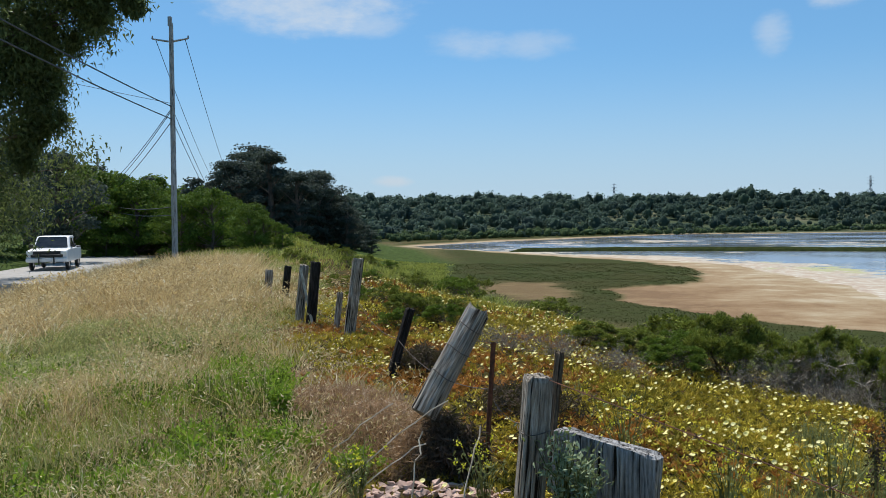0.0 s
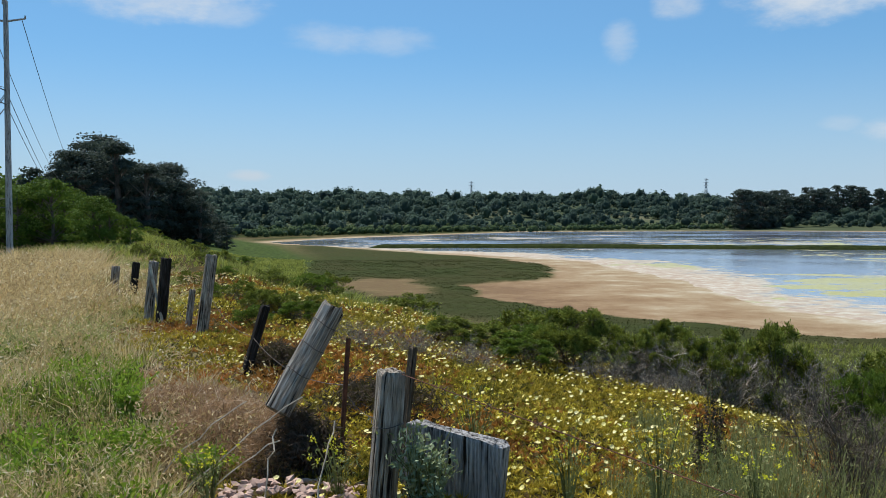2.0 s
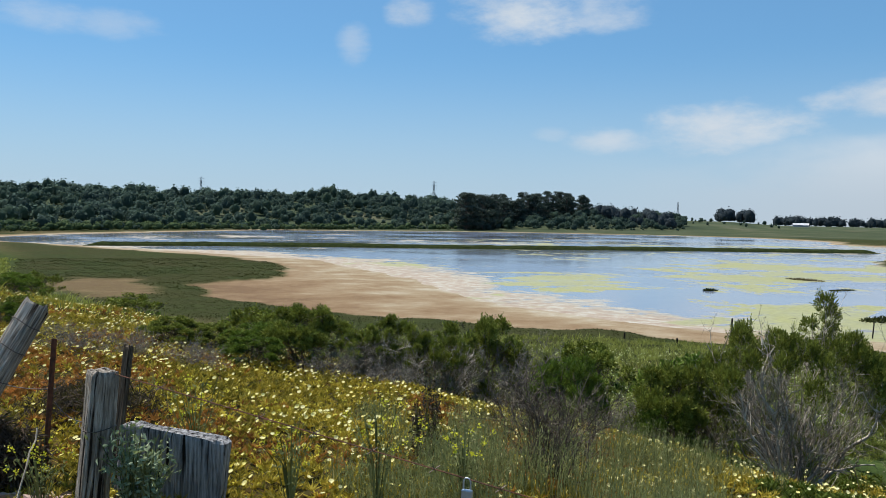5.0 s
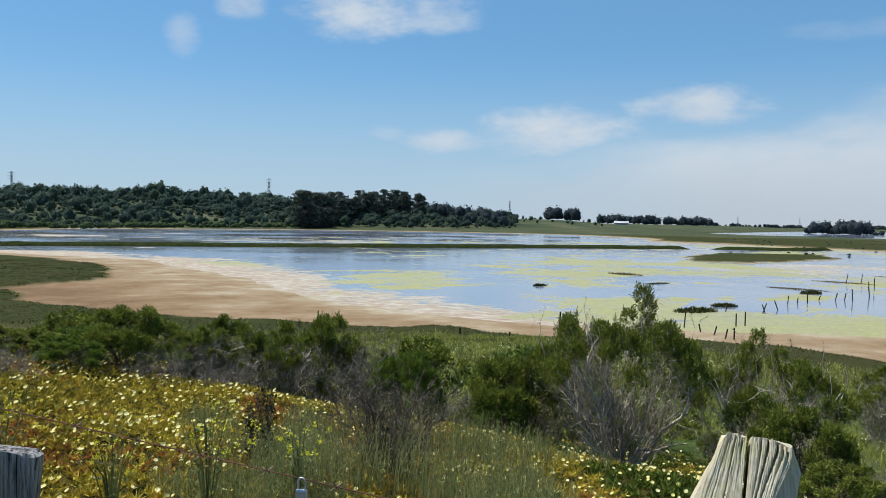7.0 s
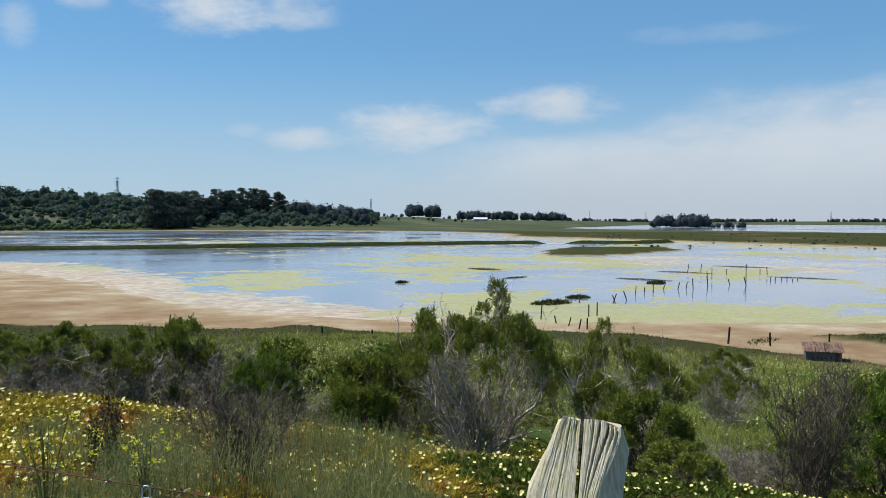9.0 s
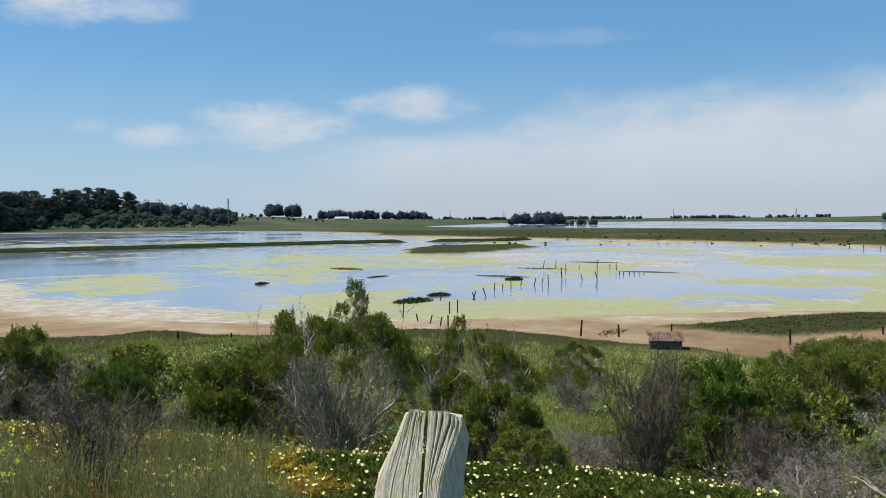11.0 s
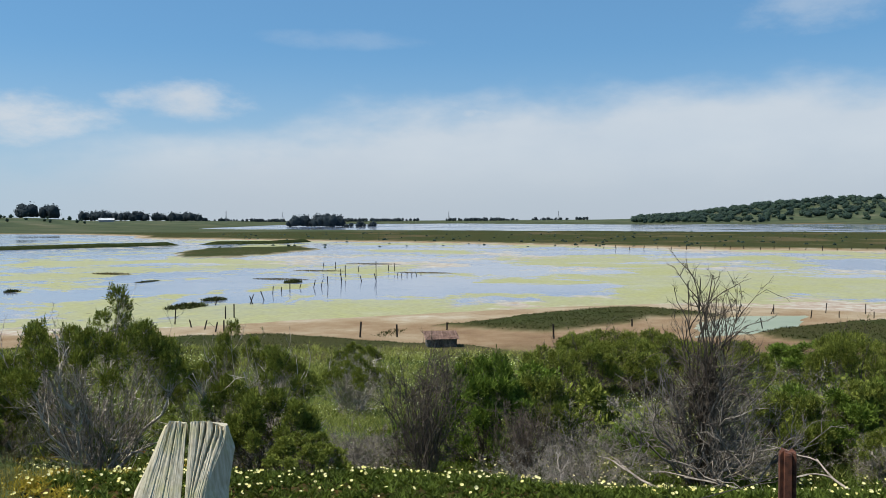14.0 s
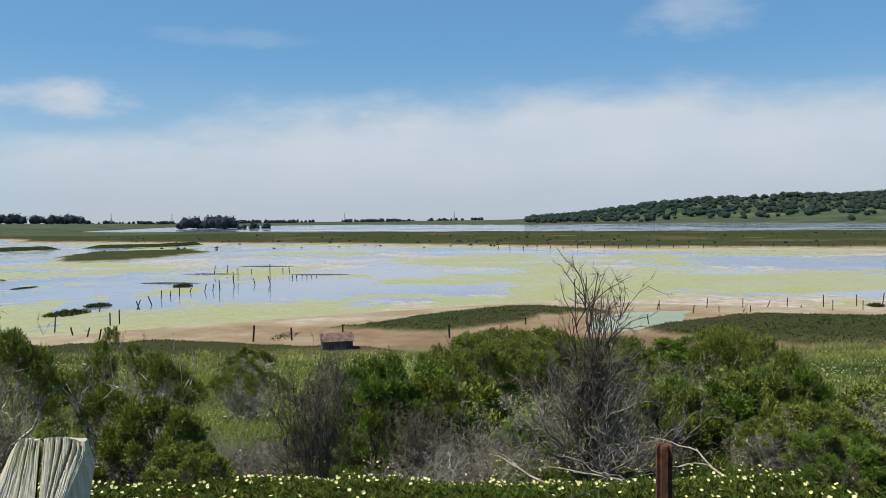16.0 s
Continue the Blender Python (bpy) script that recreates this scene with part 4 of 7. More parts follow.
        for c, s in lobes:
            m = int((195 if fine else 46) * (s / (0.12 * tall)) ** 1.6 * max(0.7, tall / 1.3))
            d = unit(r.normal(size=(m, 3)) + [0, 0, 0.45])
            puff = 0.78 + 0.3 * np.sin(d[:, :1] * 5 + s * 90) * np.sin(d[:, 1:2] * 5 + c[2] * 40)
            base.append(c + d * s * puff * r.uniform(0.35, 1.0, (m, 1)) ** 0.6 * [1.1, 1.1, 0.85])
            w.append(unit(d * 0.8 + [0, 0, 0.65] + r.normal(size=(m, 3)) * 0.2))
        stray = tips[~gone][r.uniform(size=(~gone).sum()) < 0.3]
        base.append(stray), w.append(np.repeat([[0, 0, 1.0]], len(stray), 0))
        base, w = np.concatenate(base), np.concatenate(w)
        v, f = shoots(base, w, r.uniform(0.026, 0.052, len(base)) * (1.0 if fine else 1.4), 0.0115 if fine else 0.026, 8 if fine else 6, 0.45, r)
        part("foliage", mesh_of("foliage", v, f, M_SHRUB if seed % 2 else M_SHRUB_BRIGHT), None, root)
    return root


def put(ob, x, y, turn, size, flat=1.0):
    z = float(ground_z(np.array([x]), np.array([y]))[0])
    return Matrix.Translation((x, y, z)) @ Matrix.Rotation(turn, 4, "Z") @ Matrix.Diagonal((size * flat, size * flat, size, 1))


KINDS = {}
for k, seed, tall, fine in (("green", 3, 1.1, True), ("green", 4, 1.2, True), ("green", 9, 2.1, True), ("topped", 5, 2.3, True), ("topped", 11, 1.2, True), ("bare", 6, 1.1, True), ("plume", 23, 2.4, True), ("grey", 7, 0.9, True), ("grey", 8, 1.0, True),
                            ("green", 13, 1.0, False), ("green", 14, 1.0, False), ("green", 15, 1.0, False), ("topped", 17, 1.0, False), ("bare", 19, 1.0, False), ("grey", 21, 0.8, False), ("grey", 25, 0.8, False)):
    KINDS.setdefault((k, fine, tall > 1.8), []).append([shrub(k, seed, tall, fine), 0])


def plant(kind, x, y, height, flat=1.0):
    fine = math.hypot(x, y) < 15.5 and height > 0.3 or height > 1.6
    rows = KINDS.get((kind, fine, fine and height > 1.75)) or KINDS.get((kind, fine, False)) or KINDS[kind, True, False]
    row = min(rows, key=lambda w: w[1])
    size = height / row[0]["tall"]
    m = put(row[0], x, y, (x * 3.1 + y * 1.7) % 6.28, size, flat)
    row[1] += 1
    if row[1] == 1:
        row[0].matrix_basis = m
        return row[0]
    return copy_thing(row[0], m @ Matrix.Diagonal([1 / v for v in row[0].scale] + [1]))


# kind, x, y, height, breadth
SHRUBS_SOUTH = (
    ("topped", 8.2, 6.4, 2.38, 0.70),
    ("topped", 9.6, 5.2, 2.06, 0.72),
    ("green", 8.5, 4.2, 0.98, 0.80),
    ("bare", 9.2, 2.6, 1.63, 0.72),
    ("green", 12.0, 2.5, 1.55, 0.72),
    ("green", 12.5, 1.9, 1.25, 0.72),
    ("bare", 10.1, 1.6, 1.02, 0.90),
    ("grey", 10.6, 0.9, 0.87, 0.97),
    ("grey", 7.9, 9.1, 0.70, 1.15),
    ("grey", 9.3, 3.4, 0.60, 1.07),
    ("plume", 10.2, -0.6, 2.46, 0.95),
    ("green", 21.6, -4.3, 2.49, 0.72),
    ("green", 12.9, -2.2, 1.23, 0.94),
    ("green", 13.2, -3.0, 1.26, 0.84),
    ("green", 14.6, -3.8, 1.47, 0.75),
    ("green", 12.4, -1.7, 1.11, 0.80),
    ("topped", 10.7, -2.7, 0.76, 0.91),
    ("green", 29.8, 2.6, 2.34, 1.14),
    ("green", 31.9, 1.3, 2.47, 0.74),
    ("grey", 13.9, -1.6, 1.67, 0.72),
    ("green", 15.8, 1.8, 1.2, 0.9),
    ("green", 12.7, 12.8, 1.42, 1.12),
    ("topped", 22.5, 9.1, 1.85, 0.92),
    ("green", 27.1, 7.3, 1.54, 1.08),
    ("green", 26.7, 3.5, 2.24, 0.97),
    ("grey", 18.7, 1.6, 1.11, 1.38),
    ("green", 32.7, -1.2, 2.23, 1.18),
    ("green", 17.2, -3.4, 1.22, 1.46),
    ("grey", 10.9, -3.0, 0.69, 1.31),
    ("green", 37.9, -5.1, 1.72, 1.50),
    ("grey", 15.7, 1.7, 1.04, 1.25),
    ("green", 22.2, 3.8, 1.48, 1.07),
    ("green", 26.9, 18.8, 1.31, 1.20),
    ("topped", 31.7, 12.9, 1.68, 1.08),
    ("green", 18.0, 22.7, 1.59, 1.07),
)
SHRUBS_NORTH = (
    ("green", 3.7, 10.7, 0.81, 1.11),
    ("topped", 4.8, 10.3, 0.98, 1.0),
    ("topped", 4.3, 10.2, 0.78, 0.97),
    ("green", 3.2, 11.4, 0.48, 1.71),
    ("topped", 5.5, 10.0, 0.96, 0.80),
    ("grey", 6.2, 9.6, 1.12, 0.80),
    ("green", 6.4, 10.6, 1.27, 0.80),
    ("green", 6.6, 8.7, 0.94, 0.80),
    ("topped", 7.7, 11.0, 1.05, 0.95),
    ("grey", 6.8, 7.9, 0.57, 1.15),
    ("topped", 5.0, 9.7, 0.86, 0.80),
    ("grey", 3.7, 9.8, 0.42, 1.15),
    ("grey", 4.3, 9.2, 0.37, 1.15),
    ("green", 7.4, 7.5, 1.07, 0.80),
    ("topped", 8.1, 7.7, 1.30, 0.80),
    ("grey", 9.2, 3.5, 0.60, 1.02),
    ("green", 7.0, 7.3, 0.55, 0.87),
    ("green", 2.7, 11.5, 0.36, 1.80),
    ("grey", 1.2, 9.3, 0.36, 1.15),
    ("grey", 0.8, 10.3, 0.36, 1.15),
    ("grey", 1.9, 8.9, 0.36, 1.15),
    ("green", 2.8, 10.1, 0.36, 1.53),
    ("green", 2.1, 11.7, 0.36, 1.80),
    ("green", 6.3, 8.3, 0.85, 0.80),
    ("bare", 3.3, 4.4, 0.78, 1.2),
    ("green", 0.1, 19.8, 0.40, 1.6),
    ("green", -0.8, 21.8, 0.40, 1.5),
)
for kind, x, y, h, wide in SHRUBS_SOUTH + SHRUBS_NORTH:
    plant(kind, x, y, h, wide)

r = np.random.default_rng(77)
placed = [(x, y, h) for _, x, y, h, _ in SHRUBS_SOUTH + SHRUBS_NORTH]
tries = 0
while len(placed) < 132 and tries < 4000:
    tries += 1
    d, b = r.uniform(10, 40), radians(r.uniform(14, 116))
    x, y = d * math.sin(b), d * math.cos(b)
    s = float(across(x, y))
    if s < 10.5 or s > 36 or rough(x, y, 9, 71) < (-0.3 if s < 20 else 0.05):
        continue
    h = r.uniform(0.35, 0.8)
    if min(math.hypot(x - a, y - c) - 0.45 * (h + k) for a, c, k in placed) < 0.1:
        continue
    placed.append((x, y, h))
    plant(r.choice(["green", "green", "topped", "grey"]), x, y, h, r.uniform(1.0, 1.5))
tries = 0
while tries < 60:
    y = r.uniform(15, 60) if tries < 38 else r.uniform(60, 140)
    x = 1.3 - 0.21 * y + r.uniform(2.5, 15)
    tries += 1
    plant("green", x, y, r.uniform(0.35, 0.75) if y < 60 else r.uniform(0.6, 1.2), r.uniform(1.2, 1.8))

# low bushes on the bank below the fence
for kind, x, y, h, wide in (("green", -2.4, 19.4, 0.30, 1.5), ("green", -1.6, 16.1, 0.30, 1.5), ("green", -1.1, 15.5, 0.37, 1.5), ("green", -0.6, 13.6, 0.35, 1.5), ("green", -0.3, 13.7, 0.30, 1.5), ("green", 0.0, 12.9, 0.33, 1.5), ("green", -0.7, 12.3, 0.30, 1.5), ("green", -3.9, 25.4, 0.35, 1.5), ("green", -0.6, 20.4, 0.30, 1.5), ("green", -1.9, 21.9, 0.30, 1.5), ("green", 0.3, 14.7, 0.30, 1.5), ("green", -3.7, 32.7, 0.33, 1.5), ("green", -7.7, 119.8, 1.30, 1.5), ("green", -5.1, 31.4, 0.32, 1.5), ("green", -6.0, 33.4, 0.41, 1.5)):
    plant(kind, x, y, h, wide)
# low bushes at the edge of the ice plant
for kind, x, y, h, wide in (("grey", 7.2, 0.9, 0.35, 1.3), ("green", 6.9, 3.0, 0.40, 1.3), ("green", 6.7, -2.4, 0.40, 1.3), ("green", 11.0, -3.4, 0.8, 1.2), ("grey", 11.4, -1.2, 0.7, 1.2), ("grey", 9.2, 0.6, 0.5, 1.4), ("topped", 16.8, -6.2, 1.3, 1.3)):
    plant(kind, x, y, h, wide)
for rows in KINDS.values():
    for ob, used in rows:
        if not used:
            for piece in list(ob.children) + [ob]:
                bpy.data.objects.remove(piece)

# ---------------------------------------------------------------- woods
def stamp(r, x, y, z, rx, rz, leaf, per=24):
    """Many far crowns in one go: each an uneven lobed dome, with leaf clumps standing out of it."""
    m, turns, rows = len(x), 9, 5
    a, q = np.meshgrid(np.arange(turns) * 2 * np.pi / turns, np.linspace(-0.75, 1.15, rows), indexing="ij")
    d = np.concatenate([np.stack([np.cos(a) * np.cos(q), np.sin(a) * np.cos(q), np.sin(q)], -1).reshape(-1, 3), [[0, 0, 1.0]]])
    lobes = unit(r.normal(size=(m, 6, 3)) + [0, 0, 0.5])
    mid = np.stack([x, y, z + rz * 0.7], -1)
    size = np.stack([rx, rx, rz], -1)

    def bulge(way, who):
        return 0.70 + 0.40 * np.clip(np.max(np.einsum("...k,...lk->...l", way, lobes[who]), -1), 0, 1) ** 4
    D = np.broadcast_to(d, (m, len(d), 3))
    dome = mid[:, None] + D * size[:, None] * 0.82 * (bulge(D, np.arange(m)[:, None] * np.ones(len(d), int)) * r.uniform(0.86, 1.06, (m, len(d))))[..., None]
    tri = []
    for i in range(turns):
        j = (i + 1) % turns
        for k in range(rows - 1):
            tri += [(i * rows + k, j * rows + k, j * rows + k + 1), (i * rows + k, j * rows + k + 1, i * rows + k + 1)]
        tri.append((i * rows + rows - 1, j * rows + rows - 1, turns * rows))
    domes = dome.reshape(-1, 3), (np.arange(m)[:, None, None] * len(d) + np.array(tri)[None]).reshape(-1, 3)
    n = m * per
    who = np.repeat(np.arange(m), per)
    d = unit(r.normal(size=(n, 3)) + [0, 0, 0.35])
    d[:, 2] = np.where(d[:, 2] < -0.3, -d[:, 2], d[:, 2])
    at = mid[who] + d * size[who] * (bulge(d, who) * r.uniform(0.84, 1.06, n))[:, None]
    nrm = unit(d + r.normal(size=(n, 3)) * 0.45)
    u = unit(np.cross(nrm, r.normal(size=(n, 3))))
    w = np.cross(nrm, u)
    L = (leaf * r.uniform(0.5, 1.2, n) * rx[who] / rx.mean())[:, None]
    v = np.stack([at - u * L * 0.5, at + w * L * 0.4, at + u * L * 0.5, at - w * L * 0.4 - nrm * L * 0.12], 1).reshape(-1, 3)
    j = np.arange(n)[:, None] * 4
    return joined([domes, (v, np.concatenate([j + [0, 1, 2], j + [0, 2, 3]], 0))])


r = np.random.default_rng(21)
hb = np.array(HILL).T
n = 4300
b = r.uniform(-9, 44, n)
q = r.uniform(0, 1, n) ** 0.8
r0, rc = np.interp(b, hb[0], hb[1]), np.interp(b, hb[0], hb[2])
d = r0 + 30 + q * (rc - r0 + 60)
x, y = d * np.sin(np.radians(b)), d * np.cos(np.radians(b))
keep = (rough(x, y, 70, 61) + 0.6 * q + 0.3 > -0.05)
x, y, q = x[keep], y[keep], q[keep]
size = r.uniform(1.5, 3.4, len(x)) * np.where(r.uniform(size=len(x)) < 0.3, 1.95, 1.0) * (0.75 + 0.4 * q)
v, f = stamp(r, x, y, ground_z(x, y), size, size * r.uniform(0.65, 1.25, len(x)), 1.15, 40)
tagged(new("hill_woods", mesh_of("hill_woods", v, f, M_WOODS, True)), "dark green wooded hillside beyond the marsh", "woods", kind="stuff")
# lighter willows and brush along the far shore
n = 420
b = r.uniform(-8, 30, n)
d = np.interp(b, hb[0], hb[1]) + r.uniform(2, 60, n)
x, y = d * np.sin(np.radians(b)), d * np.cos(np.radians(b))
size = r.uniform(1.4, 3.2, n)
v, f = stamp(r, x, y, ground_z(x, y), size, size * r.uniform(0.6, 0.95, n), 0.9, 22)
tagged(new("shore_brush", mesh_of("shore_brush", v, f, M_BRUSH, True)), "light green willows and brush along the far shore", "woods", kind="stuff")
n = 2000
b = r.uniform(86, 124, n)
d = np.interp(b, hb[0], hb[1]) + 50 + r.uniform(0, 1, n) ** 0.75 * 520
x, y = d * np.sin(np.radians(b)), d * np.cos(np.radians(b))
keep = (rough(x, y, 160, 62) + 0.2 + step(1200, 1400, d) > 0.02)
x, y = x[keep], y[keep]
size = r.uniform(3.5, 8, len(x))
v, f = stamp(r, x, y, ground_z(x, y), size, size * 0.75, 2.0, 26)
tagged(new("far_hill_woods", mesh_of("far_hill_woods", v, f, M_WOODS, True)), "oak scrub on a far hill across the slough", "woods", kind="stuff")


def tree(kind, seed, height, label, category="tree", leaf=0.5, count=2600, low=0.1, wide=None):
    """A tree of that height: trunk and limbs, and a crown of many leaf clumps gathered in uneven lumps."""
    r = np.random.default_rng(seed)
    root = empty({"euc": "eucalyptus", "oak": "live_oak"}[kind], label, category, "trees round the marsh")
    wide = wide or (0.26 if kind == "euc" else 0.55)
    lumps = 46 if kind == "euc" else 30
    q = r.uniform(0, 1, lumps)
    a = r.uniform(0, 6.28, lumps)
    reach = np.sin(np.pi * np.clip(0.12 + 0.88 * q, 0, 0.93)) ** (0.6 if kind == "euc" else 0.8) * r.uniform(0.25, 1.0, lumps)
    c = np.stack([np.cos(a) * reach * wide * height, np.sin(a) * reach * wide * height, (low + (0.9 - low) * q) * height], -1)
    size = height * (0.075 if kind == "euc" else 0.125) * r.uniform(0.65, 1.4, lumps)
    P, Q = [np.array([[0, 0, -0.5], [0.02 * height, 0, 0.3 * height], [0, 0.02 * height, 0.62 * height], [0.01 * height, 0, 0.88 * height]])], [np.array([0.028, 0.022, 0.013, 0.005]) * height]
    for k in range(lumps):
        z0 = max(0.05 * height, c[k][2] - 0.22 * height)
        P.append(np.array([[0, 0, z0], [c[k][0] * 0.5, c[k][1] * 0.5, z0 * 0.5 + c[k][2] * 0.5], c[k]]))
        Q.append(np.array([0.008, 0.005, 0.002]) * height)
    v, f = tubes(P, Q, 5)
    part("trunk", mesh_of("trunk", v, f, M_BARK, True), None, root)
    i = r.integers(0, lumps, count)
    d = unit(r.normal(size=(count, 3)))
    d[:, 2] = np.where(d[:, 2] < -0.3, -d[:, 2], d[:, 2])
    at = c[i] + d * size[i][:, None] * r.uniform(0.45, 1.08, (count, 1)) * [1.15, 1.15, 0.85]
    n = unit(d + r.normal(size=d.shape) * 0.55)
    u = unit(np.cross(n, r.normal(size=d.shape)))
    w = np.cross(n, u)
    L = (leaf * r.uniform(0.5, 1.3, count))[:, None]
    v = np.stack([at - u * L * 0.5, at + w * L * 0.35, at + u * L * 0.5, at - w * L * 0.35 - n * L * 0.15], 1).reshape(-1, 3)
    j = np.arange(count)[:, None] * 4
    part("crown", mesh_of("crown", v, np.concatenate([j + [0, 1, 2], j + [0, 2, 3]], 0), M_EUC if kind == "euc" else M_OAK), None, root)
    root["tall"] = float(height)
    return root


def plant_tree(proto, used, x, y, height, flat=1.0, turn=None):
    z = float(ground_z(np.array([x]), np.array([y]))[0])
    k = height / proto["tall"]
    m = Matrix.Translation((x, y, z)) @ Matrix.Rotation(turn if turn is not None else (x * 1.3 + y) % 6.28, 4, "Z") @ Matrix.Diagonal((k * flat, k * flat, k, 1))
    if not used:
        used.append(1)
        proto.matrix_basis = m
        return proto
    return copy_thing(proto, m @ Matrix.Diagonal([1 / v for v in proto.scale] + [1]))


EUC = [(tree("euc", k, 18, "tall dark eucalyptus in a grove behind the marsh", leaf=0.8, count=2400, low=0.0), []) for k in (71, 72, 73)]
OAK = [(tree("oak", k, 6, "rounded live oak beside the road", leaf=0.4, count=1900, low=-0.02, wide=0.6), []) for k in (75, 76, 77)]
EUC_NEAR = [(tree("euc", k, 18, "tall dark eucalyptus in a grove behind the marsh", leaf=0.42, count=8200, low=0.0), []) for k in (81, 82)]
OAK_NEAR = [(tree("oak", k, 6, "rounded live oak in a hedge beside the road", leaf=0.2, count=6500, low=-0.02, wide=0.6), []) for k in (85, 86)]
r = np.random.default_rng(5)
for k in range(22):
    b = -14.6 + 9.6 * k / 21 + r.uniform(-0.25, 0.25)
    d = 180 + r.uniform(-6, 24)
    top = np.interp(b, (-15, -13, -11.2, -10.1, -8.6, -7.1, -5.6, -4.8), (15, 21.5, 17, 14.5, 16.5, 13, 8, 5)) * r.uniform(0.84, 1.08)
    plant_tree(*EUC_NEAR[k % 2], d * math.sin(radians(b)), d * math.cos(radians(b)), top, 1.5)
for k in range(34):
    b = radians(29.4 + 8.2 * k / 33 + r.uniform(-0.2, 0.2))
    d = 600 + 10 * k + r.uniform(-10, 40)
    plant_tree(*EUC[k % 3], d * math.sin(b), d * math.cos(b), r.uniform(21, 28) * (1.12 if k < 8 else 1.0), 1.35)
for k in range(26):
    b = -22.6 + 11.4 * k / 25 + r.uniform(-0.3, 0.3)
    d = np.interp(k, (0, 25), (74, 60)) + r.uniform(-5, 9)
    top = np.interp(b, (-22.6, -18.2, -17.5, -14.2, -12.6, -11.2), (6.6, 5.4, 4.9, 4.3, 3.2, 1.8)) * r.uniform(0.85, 1.1)
    plant_tree(*OAK_NEAR[k % 2], d * math.sin(radians(b)), d * math.cos(radians(b)), top, 0.95)
for k in range(22):
    b = radians(-27.5 + 14 * k / 21 + r.uniform(-0.3, 0.3))
    d = 215 + r.uniform(-20, 20)
    plant_tree(*(OAK[k % 3] if k % 4 else EUC[k % 3]), d * math.sin(b), d * math.cos(b), r.uniform(10, 14), 1.25)

# ---------------------------------------------------------------- low plants
def fan(r, n, near, far, b0, b1):
    d, b = r.uniform(near, far, n), np.radians(r.uniform(b0, b1, n))
    return d * np.sin(b), d * np.cos(b), d


r = np.random.default_rng(101)
# tufts: their middles first, then the blades bowing out of each
x, y, d = fan(r, 15000, 2.8, 34, -33, 14)
s = across(x, y)
keep = (s < np.interp(y, (4, 7, 9, 13, 16), (-0.25, -0.35, -0.5, -0.4, 0.5)) + 0.6 * rough(x, y, 1.6, 83)) & (s > -9.3) & (rough(x, y, 0.5, 79) > -0.36 - 0.3 * step(12, 16, y))
x, y, d, s = (a[keep] for a in (x, y, d, s))
tone, patch = rough(x, y, 1.3, 81), rough(x, y, 4.0, 82)
crest = step(13, 19, y + 2 * tone) * step(-9, -6.5, s) * step(-1.0, -2.8, s)
brown = (s > -1.5 + 1.7 * tone) & (y < 13)
# shares of dry, green, grey-green and brown grass in the bands of the meadow
far_ = y + 3.0 * tone + 1.5 * patch
share = np.stack([np.interp(far_, (4, 5.5, 6.6, 8, 10, 13, 16), v) for v in ((0.55, 0.45, 0.45, 0.25, 0.2, 0.4, 0.85), (0.30, 0.34, 0.2, 0.12, 0.15, 0.15, 0.03), (0.15, 0.15, 0.2, 0.5, 0.5, 0.3, 0.10), (0.1, 0.12, 0.25, 0.10, 0.1, 0.15, 0.04))])
edge = (s > -1.7 + 0.8 * tone) & (y >= 13)
share = np.where(edge, np.array([[0.30], [0.15], [0.30], [0.25]]), share)
share = np.where(brown, np.array([[0.26], [0.14], [0.06], [0.54]]), share)
total = np.cumsum(share / share.sum(0), 0)
kind = ((0.35 * r.uniform(size=len(x)) + 0.65 * step(-0.42, 0.42, rough(x, y, 0.9, 80)))[None] > total).sum(0)
clear = (np.abs(x + 0.03) < 0.62) & (np.abs(y - 4.4) < 0.55)
kind = np.where(clear, -1, kind)
for k, (name, material, label, tall) in enumerate((("dry_grass", M_GRASS_DRY, "tall straw-coloured dry oat grass on the verge", 0.27), ("green_grass", M_GRASS, "green and yellowing grass on the verge", 0.17),
                                                   ("grey_grass", M_GRASS_GREY, "grey-green feathery grass on the verge", 0.19), ("brown_grass", M_GRASS_BROWN, "matted dead brown grass beside the fence", 0.15))):
    i, m = np.flatnonzero(kind == k), 24
    lot = np.repeat(i, m)
    off = r.normal(size=(len(lot), 2)) * (0.028 + 0.006 * d[lot])[:, None]
    bx, by = x[lot] + off[:, 0], y[lot] + off[:, 1]
    h = np.repeat(tall * r.uniform(0.45, 1.35, len(i)) * (1 + 0.9 * crest[i] + 0.3 * patch[i]) * (1 - 0.4 * step(-1.8, -0.6, s[i])), m)
    v, f = blades(on_ground(bx, by, 0.03), h, 0.0020 + 0.0008 * d[lot], (0.5, 0.45, 0.5, 1.1)[k], r, off / (0.05 + 0.010 * d[lot])[:, None] * 0.75)
    v, f = bound(v, f, 5, m)
    tagged(new(name, mesh_of(name, v, f, material)), label, "grass", kind="stuff")
    if k == 0:
        # nodding seed heads on the dry grass
        i = np.flatnonzero((kind == 0) & (d < 22))
        lot = np.repeat(i, 9)
        p = on_ground(x[lot] + r.normal(size=len(lot)) * 0.09, y[lot] + r.normal(size=len(lot)) * 0.09)
        p[:, 2] += tall * (1 + 1.1 * crest[lot]) * r.uniform(0.75, 1.35, len(lot))
        v, f = leaves(p, 0.02 + 0.003 * d[lot], 0.004 + 0.0011 * d[lot], np.array([[0, 0, -0.3]]), 0.8, r)
        tagged(new("seed_heads", mesh_of("seed_heads", v, f, M_GRASS_DRY)), "pale nodding seed heads over the dry grass", "grass", kind="stuff")

# feathery grey-green weeds over the grass
x, y, d = fan(r, 110000, 4.2, 17, -32, 0)
